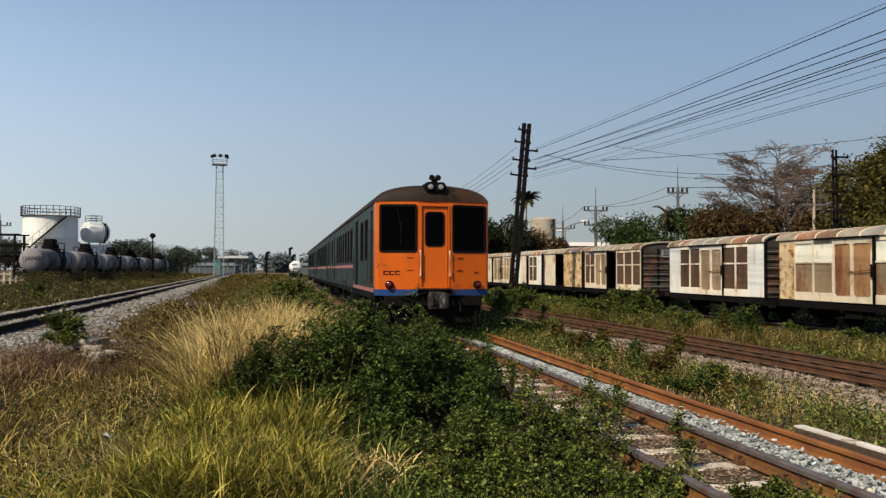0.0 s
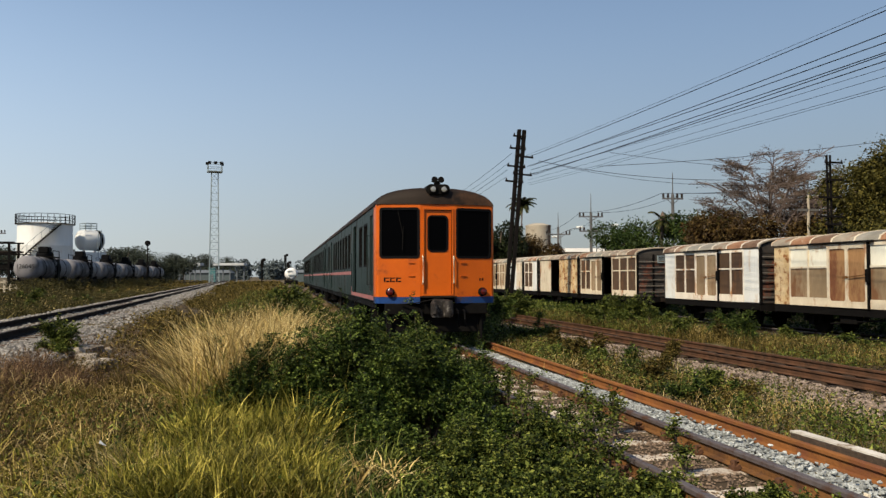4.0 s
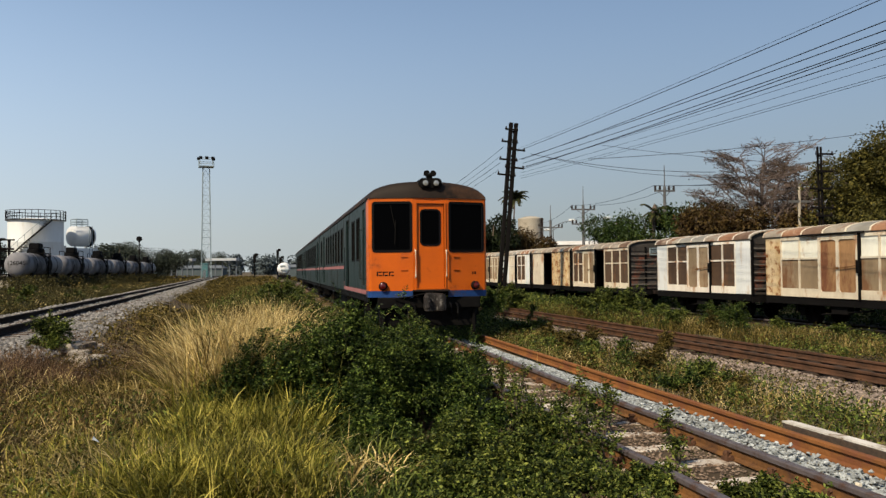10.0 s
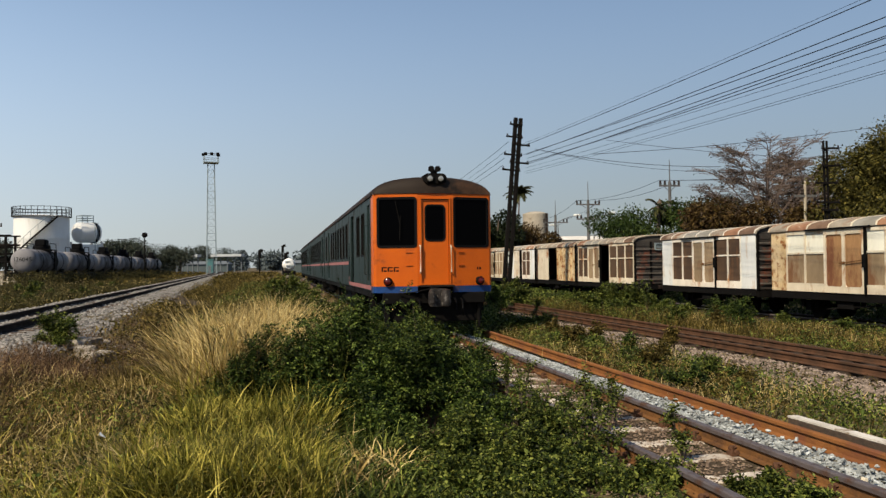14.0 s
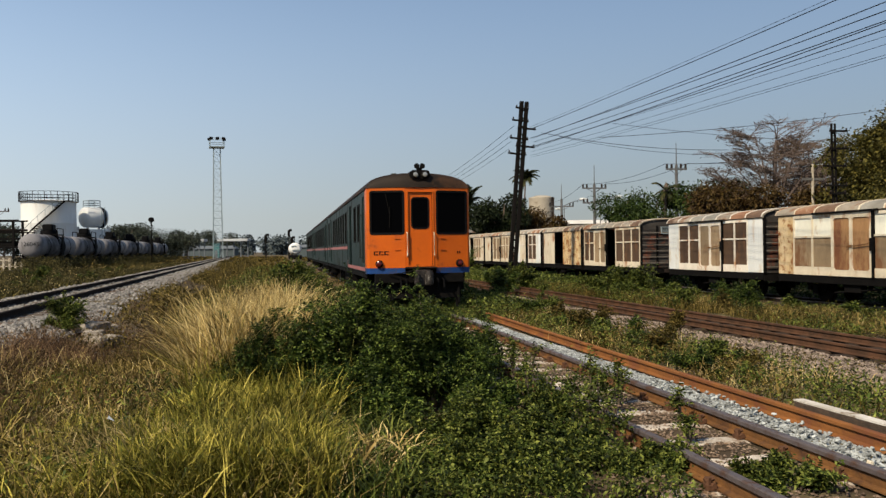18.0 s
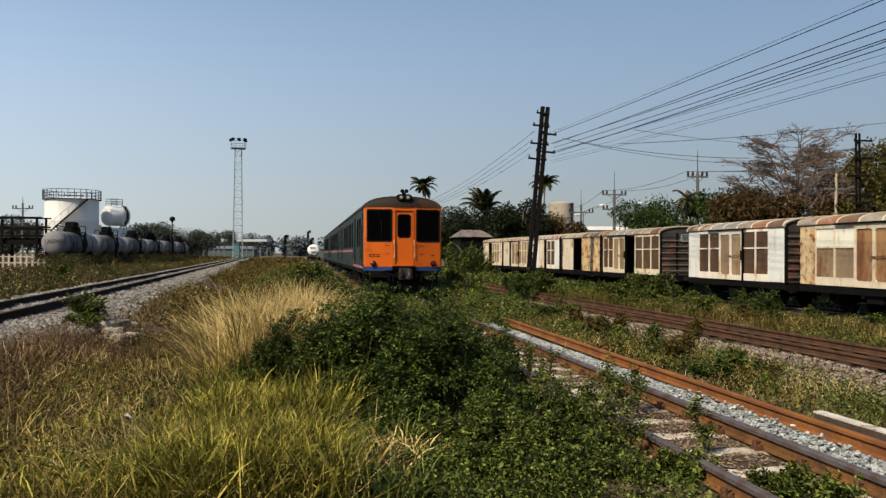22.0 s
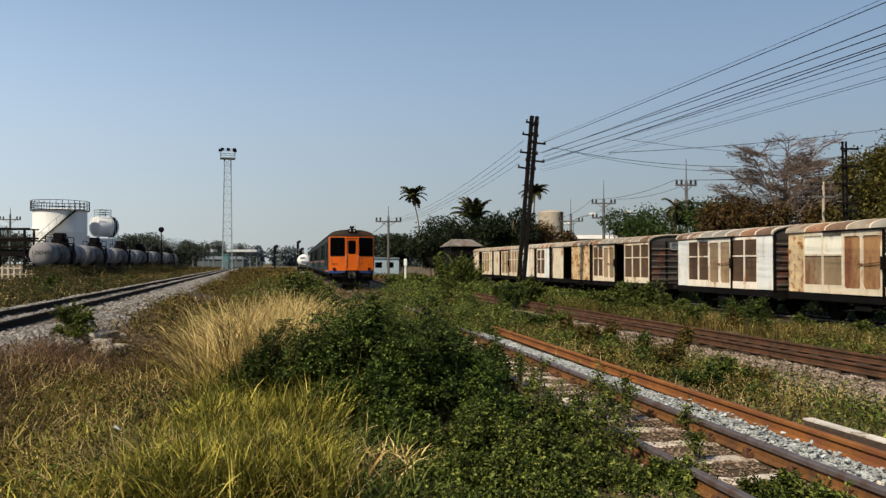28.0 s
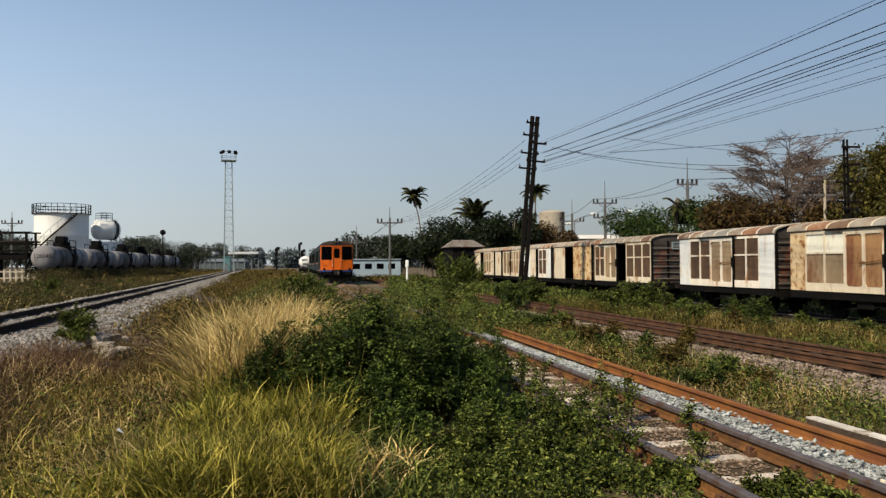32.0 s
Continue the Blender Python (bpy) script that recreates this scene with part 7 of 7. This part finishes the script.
patch("reeds", "clump of tall broad reed leaves", (np.array([(0.6 + 0.16 * (i % 7) - 0.5, 61.5 + 0.2 * (i // 7)) for i in range(42)]), np.full(42, 0.0)), 1.4, 3.0, 0.1, 0.8, L["weed"], 52, 5, 0.2)
bush(1.2, 70, 2.6, 1.2, 2.1, 120, 0.15, "tall weeds before the hut", 61, "weed", twigs=9, pairs=7)
bush(6.8, 39, 1.8, 1.5, 1.17, 60, 0.094, "green bush beside the wagons", 53, "weed", twigs=9, pairs=7)
bush(-0.6, 38.5, 0.9, 1.4, 1.04, 54, 0.079, "green bush beside the track", 54, "weed", twigs=9, pairs=7)

herbs("gravel_weeds", "small sparse weeds on the stones", scatter(300, 6, 30, 6.8, 8.5, 39, 1.2, clump=0.7), 0.14, 0.035, 24, L["olive"], 239)
herbs("wheel_weeds", "rank green weeds along the wagon wheels", scatter(260, 12, 62, 16.2, 17.2, 55, 1.1, clump=0.6), 0.34, 0.07, 36, L["weed"], 255)
# added weeds, hiding sunlit ground so the gaps between wheels stay dark
herbs("back_weeds", "tall weeds added behind the wagons to darken the wheel gaps", scatter(1900, 14, 80, 20.3, 23.5, 56, 1.1), 1.1, 0.13, 40, L["shrub"], 256)

# the far left field
herbs("field_weeds", "green and olive weeds in the field", scatter(2300, 14, 110, -19.3, -8.6, 61, 1.1, clump=0.15, keep=lambda s, p: p < line_p(s) - 2.4), 0.6, 0.1, 34, L["field"], 61)
herbs("field_straw", "bleached dry weeds in the field", scatter(520, 12, 100, -19.3, -8.0, 58, 1.1, clump=0.4, keep=lambda s, p: p < line_p(s) - 2.2), 0.55, 0.08, 22, L["straw"], 258)
herbs("bank_foot_weeds", "olive weeds at the foot of the bank", scatter(2500, 18, 130, -9, -1.8, 59, 1.1, clump=0.1, keep=lambda s, p: p > line_p(s) + 2.2), 0.42, 0.1, 30, L["olive"], 259)
herbs("field_dry_weeds", "dry olive weeds in the field", scatter(2700, 12, 100, -19.3, -8.0, 62, 1.1, clump=0.15, keep=lambda s, p: p < line_p(s) - 2.2), 0.46, 0.1, 30, L["field"], 62)
patch("field_grass", "rough grass in the field", scatter(3200, 12, 90, -19.3, -8.0, 63, 1.1, keep=lambda s, p: p < line_p(s) - 2.0), 0.25, 0.55, 0.03, 0.6, L["field"], 63, 8, 0.25)
herbs("siding_weeds", "rank dark weeds along the tank wagons", scatter(900, 66, 160, -19.6, -17.6, 68, 1.2, clump=0.2), 1.25, 0.16, 34, L["field"], 268)
herbs("yard_weeds", "weeds across the far yard", scatter(2600, 80, 260, -30, 20, 64, 1.0, clump=0.06, keep=lambda s, p: p < line_p(s) - 3 or p > line_p(s) + 2 and abs(p - 3.6) > 1.6), 0.5, 0.35, 26, L["olive"], 64)
for i, (x, y, r) in enumerate(((-19.8, 39, 0.9), (-22.5, 45, 1.0), (-26, 52, 1.0), (-21.8, 49, 0.8), (-29, 60, 1.0), (-27, 66, 1.0))):
    bush(x, y, r * 1.3, r, r * 0.85, 42, 0.094, "low green bush in the field", 70 + i, "weed", twigs=9, pairs=7)

# trees
bare_tree(25.0, 62, 11.3, 5.3, 5)
bare_tree(29.9, 67, 10.6, 3.8, 6)
tree(20.6, 60, 7.0, 3.3, L["autumn"], "russet-leaved tree behind the wagons", 81, 9500, 0.22, crown_low=0.05)
tree(23.2, 57.5, 6.3, 3.2, L["autumn"], "russet-leaved tree behind the wagons", 82, 14000, 0.22, crown_low=0.05)
tree(26.0, 57.0, 6.2, 3.2, L["autumn"], "russet-leaved tree behind the wagons", 83, 14000, 0.22, crown_low=0.05)
tree(31.0, 62, 6.6, 3.2, L["autumn"], "russet-leaved tree behind the wagons", 78, 8500, 0.22, crown_low=0.05)
tree(16.4, 74, 7.2, 2.8, L["tree"], "round green tree behind the wagons", 84, 9500, 0.24, crown_low=0.05)
tree(19.6, 76, 8.0, 3.4, L["tree"], "round green tree behind the wagons", 85, 9500, 0.24, crown_low=0.05)
tree(25.4, 75, 8.4, 3.4, L["tree"], "broad green tree behind the wagons", 74, 9500, 0.24, crown_low=0.05, blobs=12)
tree(22.6, 65, 6.6, 3.0, L["autumn"], "russet-leaved tree behind the wagons", 75, 10000, 0.23, crown_low=0.05, blobs=12)
tree(27.2, 53, 6.4, 2.6, L["olivetree"], "olive tree beside the dark pole", 76, 11000, 0.24, crown_low=0.05, blobs=12)
tree(22.6, 74, 7.8, 3.2, L["tree"], "round green tree behind the wagons", 79, 9500, 0.24, crown_low=0.05)
tree(27.7, 50, 11.0, 3.7, L["olivetree"], "tall olive tree with sunlit leaves", 86, 56000, 0.18, crown_low=0.0, blobs=24)
tree(31.8, 53, 10.6, 4.2, L["olivetree"], "tall olive tree at the yard's edge", 87, 24000, 0.27, crown_low=0.1, blobs=16)
tree(28.6, 46.5, 5.4, 2.8, L["tree"], "green tree behind the wagons", 88, 8000, 0.32, crown_low=0.05, blobs=12)
tree(32.5, 58, 9.0, 3.8, L["olivetree"], "olive tree behind the wagons", 77, 10000, 0.36, crown_low=0.05, blobs=12)
tree(6.2, 88, 8.0, 3.6, L["darktree"], "dark tree behind the pole", 89, 7500, 0.33)
tree(9.8, 92, 6.6, 3.0, L["autumn"], "russet tree behind the wagons", 90, 7000, 0.28)
tree(12.6, 98, 6.0, 2.6, L["autumn"], "russet tree behind the wagons", 91, 3200, 0.4)
tree(-3.2, 108, 8.0, 4.6, L["darktree"], "dark broad tree behind the hut", 92, 7500, 0.33)
tree(1.5, 112, 8.4, 4.2, L["darktree"], "dark broad tree behind the hut", 93, 7500, 0.33)
tree(-8.8, 128, 6.4, 4.0, L["darktree"], "dark tree beside the yard", 94, 7500, 0.33)
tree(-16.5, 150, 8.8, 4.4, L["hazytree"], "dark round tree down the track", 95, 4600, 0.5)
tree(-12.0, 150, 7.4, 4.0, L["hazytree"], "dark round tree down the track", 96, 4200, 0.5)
tree(-3.0, 130, 6.6, 4.0, L["darktree"], "dark tree beside the yard", 97, 7500, 0.33)
tree(8.0, 110, 7.5, 4.2, L["darktree"], "dark tree behind the wagons", 98, 7500, 0.33)
palm(-8.6, 220, 19.9, -2.6, 4.6, 30, 1, "tall leaning coconut palm")
palm(2.9, 115, 7.5, 0.0, 4.1, 34, 2, "short coconut palm with yellowing fronds", rise=(-2.2, 4.5))
palm(17.7, 185, 17.6, 0.6, 4.0, 26, 3, "tall coconut palm behind the pole")
palm(20.0, 74.5, 6.9, 0.2, 1.6, 13, 4, "small palm among the green trees")
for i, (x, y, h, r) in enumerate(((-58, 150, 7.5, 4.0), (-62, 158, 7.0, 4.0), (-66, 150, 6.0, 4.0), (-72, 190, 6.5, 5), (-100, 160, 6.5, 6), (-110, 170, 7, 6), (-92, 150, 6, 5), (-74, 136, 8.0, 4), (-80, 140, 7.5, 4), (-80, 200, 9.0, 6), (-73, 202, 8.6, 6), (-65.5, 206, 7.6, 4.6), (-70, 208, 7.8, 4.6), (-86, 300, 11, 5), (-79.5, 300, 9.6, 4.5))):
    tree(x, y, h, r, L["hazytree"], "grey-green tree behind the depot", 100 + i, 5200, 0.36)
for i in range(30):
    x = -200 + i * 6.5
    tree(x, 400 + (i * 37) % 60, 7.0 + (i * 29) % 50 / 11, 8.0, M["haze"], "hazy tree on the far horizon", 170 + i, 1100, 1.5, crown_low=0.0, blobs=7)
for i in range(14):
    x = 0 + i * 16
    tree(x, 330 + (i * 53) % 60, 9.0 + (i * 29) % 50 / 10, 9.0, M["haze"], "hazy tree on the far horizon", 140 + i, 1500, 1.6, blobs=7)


# ---- small things ----
scrap = root("paper_scrap", pose(-2.72, 6.55, 0.42, 20, 35, 40), "small white scrap of paper caught in the grass", "litter")
part("sheet", Geo().add([(-0.03, -0.02, 0), (0.03, -0.025, 0.01), (0.035, 0.02, 0.0), (-0.02, 0.025, 0.012), (-0.03, -0.02, -0.002), (0.03, -0.025, 0.008), (0.035, 0.02, -0.002), (-0.02, 0.025, 0.01)], [(0, 1, 2, 3), (7, 6, 5, 4), (0, 4, 5, 1), (1, 5, 6, 2), (2, 6, 7, 3), (3, 7, 4, 0)]), M["white"], scrap)
peg = root("marker_peg", Matrix.Translation(tp(5.35, TRACK_P + 0.66, 0.0)) @ pose(0, 0, 0, 0, 12, THETA), "pale clip standing beside the rail foot", "clip")
part("peg", Geo().box(-0.018, 0.018, -0.02, 0.02, -0.03, 0.13).box(-0.018, 0.07, -0.02, 0.02, -0.02, 0.01), M["cream"], peg, bevel=0.005)
lump = root("white_stone", Matrix.Translation(tp(26.6, 15.6, -0.3)), "pale stone beside the wagon track", "stone")
part("stone", Geo().lathe([(0.02, 0.0), (0.22, 0.02), (0.26, 0.12), (0.14, 0.24), (0.02, 0.27)], 7), M["white"], lump)
for i, (s, p, a, w) in enumerate(((16.1, -3.45, 70, 0.75), (15.4, -3.2, 95, 0.55), (15.0, -2.95, 60, 0.6), (16.8, -3.2, 100, 0.5))):
    slab = root("broken_slab", track_pose(s, p, ground_z(s, p) + 0.05, a), "broken pale concrete slab in the weeds", "slab", "broken slabs")
    part("slab", lumpy_box(w * 0.6, w, 0.15, 40 + i), M["slab"], slab)


# ---- what moves ----
def motions():
    """The railcar set rolls to a stand, waits, and draws away down the track."""
    face = [(0, 19.65), (0.5, 19.35), (1, 19.12), (1.5, 18.94), (2, 18.8), (2.5, 18.74), (3, 18.72), (14.5, 18.73), (15, 18.82), (15.5, 19.05), (16, 19.4), (16.5, 19.83), (17, 20.34), (17.5, 20.95),
            (18, 21.6), (18.5, 22.25), (19, 23.0), (19.5, 23.83), (20, 24.72), (21, 26.75), (22, 29.05), (23, 31.75), (24, 34.9), (25, 38.4), (26, 42.2), (27, 46.2), (28, 50.2), (29, 54.7), (30, 59.7), (31, 65.0), (32, 70.4)]
    ts, ys = [a for a, _ in face], [b for _, b in face]

    def along(t):
        i = max(k for k in range(len(ts)) if ts[k] <= t)
        if i == len(ts) - 1:
            return (ys[-1] - TRACK_P * ST) / CT
        h = ts[i + 1] - ts[i]
        u = (t - ts[i]) / h

        def slope(k):
            if k == 0 or k == len(ts) - 1:
                a, b = (0, 1) if k == 0 else (-2, -1)
                return (ys[b] - ys[a]) / (ts[b] - ts[a])
            return (ys[k + 1] - ys[k - 1]) / (ts[k + 1] - ts[k - 1]) if abs(ts[k + 1] - ts[k - 1]) < 4 else 0.0

        y = (2 * u ** 3 - 3 * u ** 2 + 1) * ys[i] + (u ** 3 - 2 * u * u + u) * h * slope(i) + (3 * u * u - 2 * u ** 3) * ys[i + 1] + (u ** 3 - u * u) * h * slope(i + 1)
        return (y - TRACK_P * ST) / CT

    def on_track(s):
        a, b = drift(s + 3.4), drift(s + CAR_LEN - 3.2)
        slope = (b - a) / (CAR_LEN - 6.6)
        return track_pose(s, TRACK_P + a - 3.4 * slope, 0.15, -math.degrees(math.atan(slope)))

    times = [0, 0.25, 0.5, 0.75, 1, 1.25, 1.5, 1.75, 2, 2.5, 3, 8, 14, 14.5] + [14.75 + 0.25 * i for i in range(70)]
    times[-1] = 32.0
    for thing, back in ((lead, 0.0), (second, CAR_LEN + 0.6), (third, 2 * CAR_LEN + 1.2)):
        walk(thing, [(t, on_track(along(t) + back)) for t in times])
    start = along(0)
    fine = [0.1 * i for i in range(0, 31)] + [8, 14] + [14.5 + 0.1 * i for i in range(176)]
    for sets in (lead_sets, second_sets, third_sets):
        for w in sets:
            home = w.matrix_basis.copy()
            walk(w, [(t, home @ pose(0, 0, 0, -math.degrees((along(t) - start) / 0.43))) for t in fine])


motions()
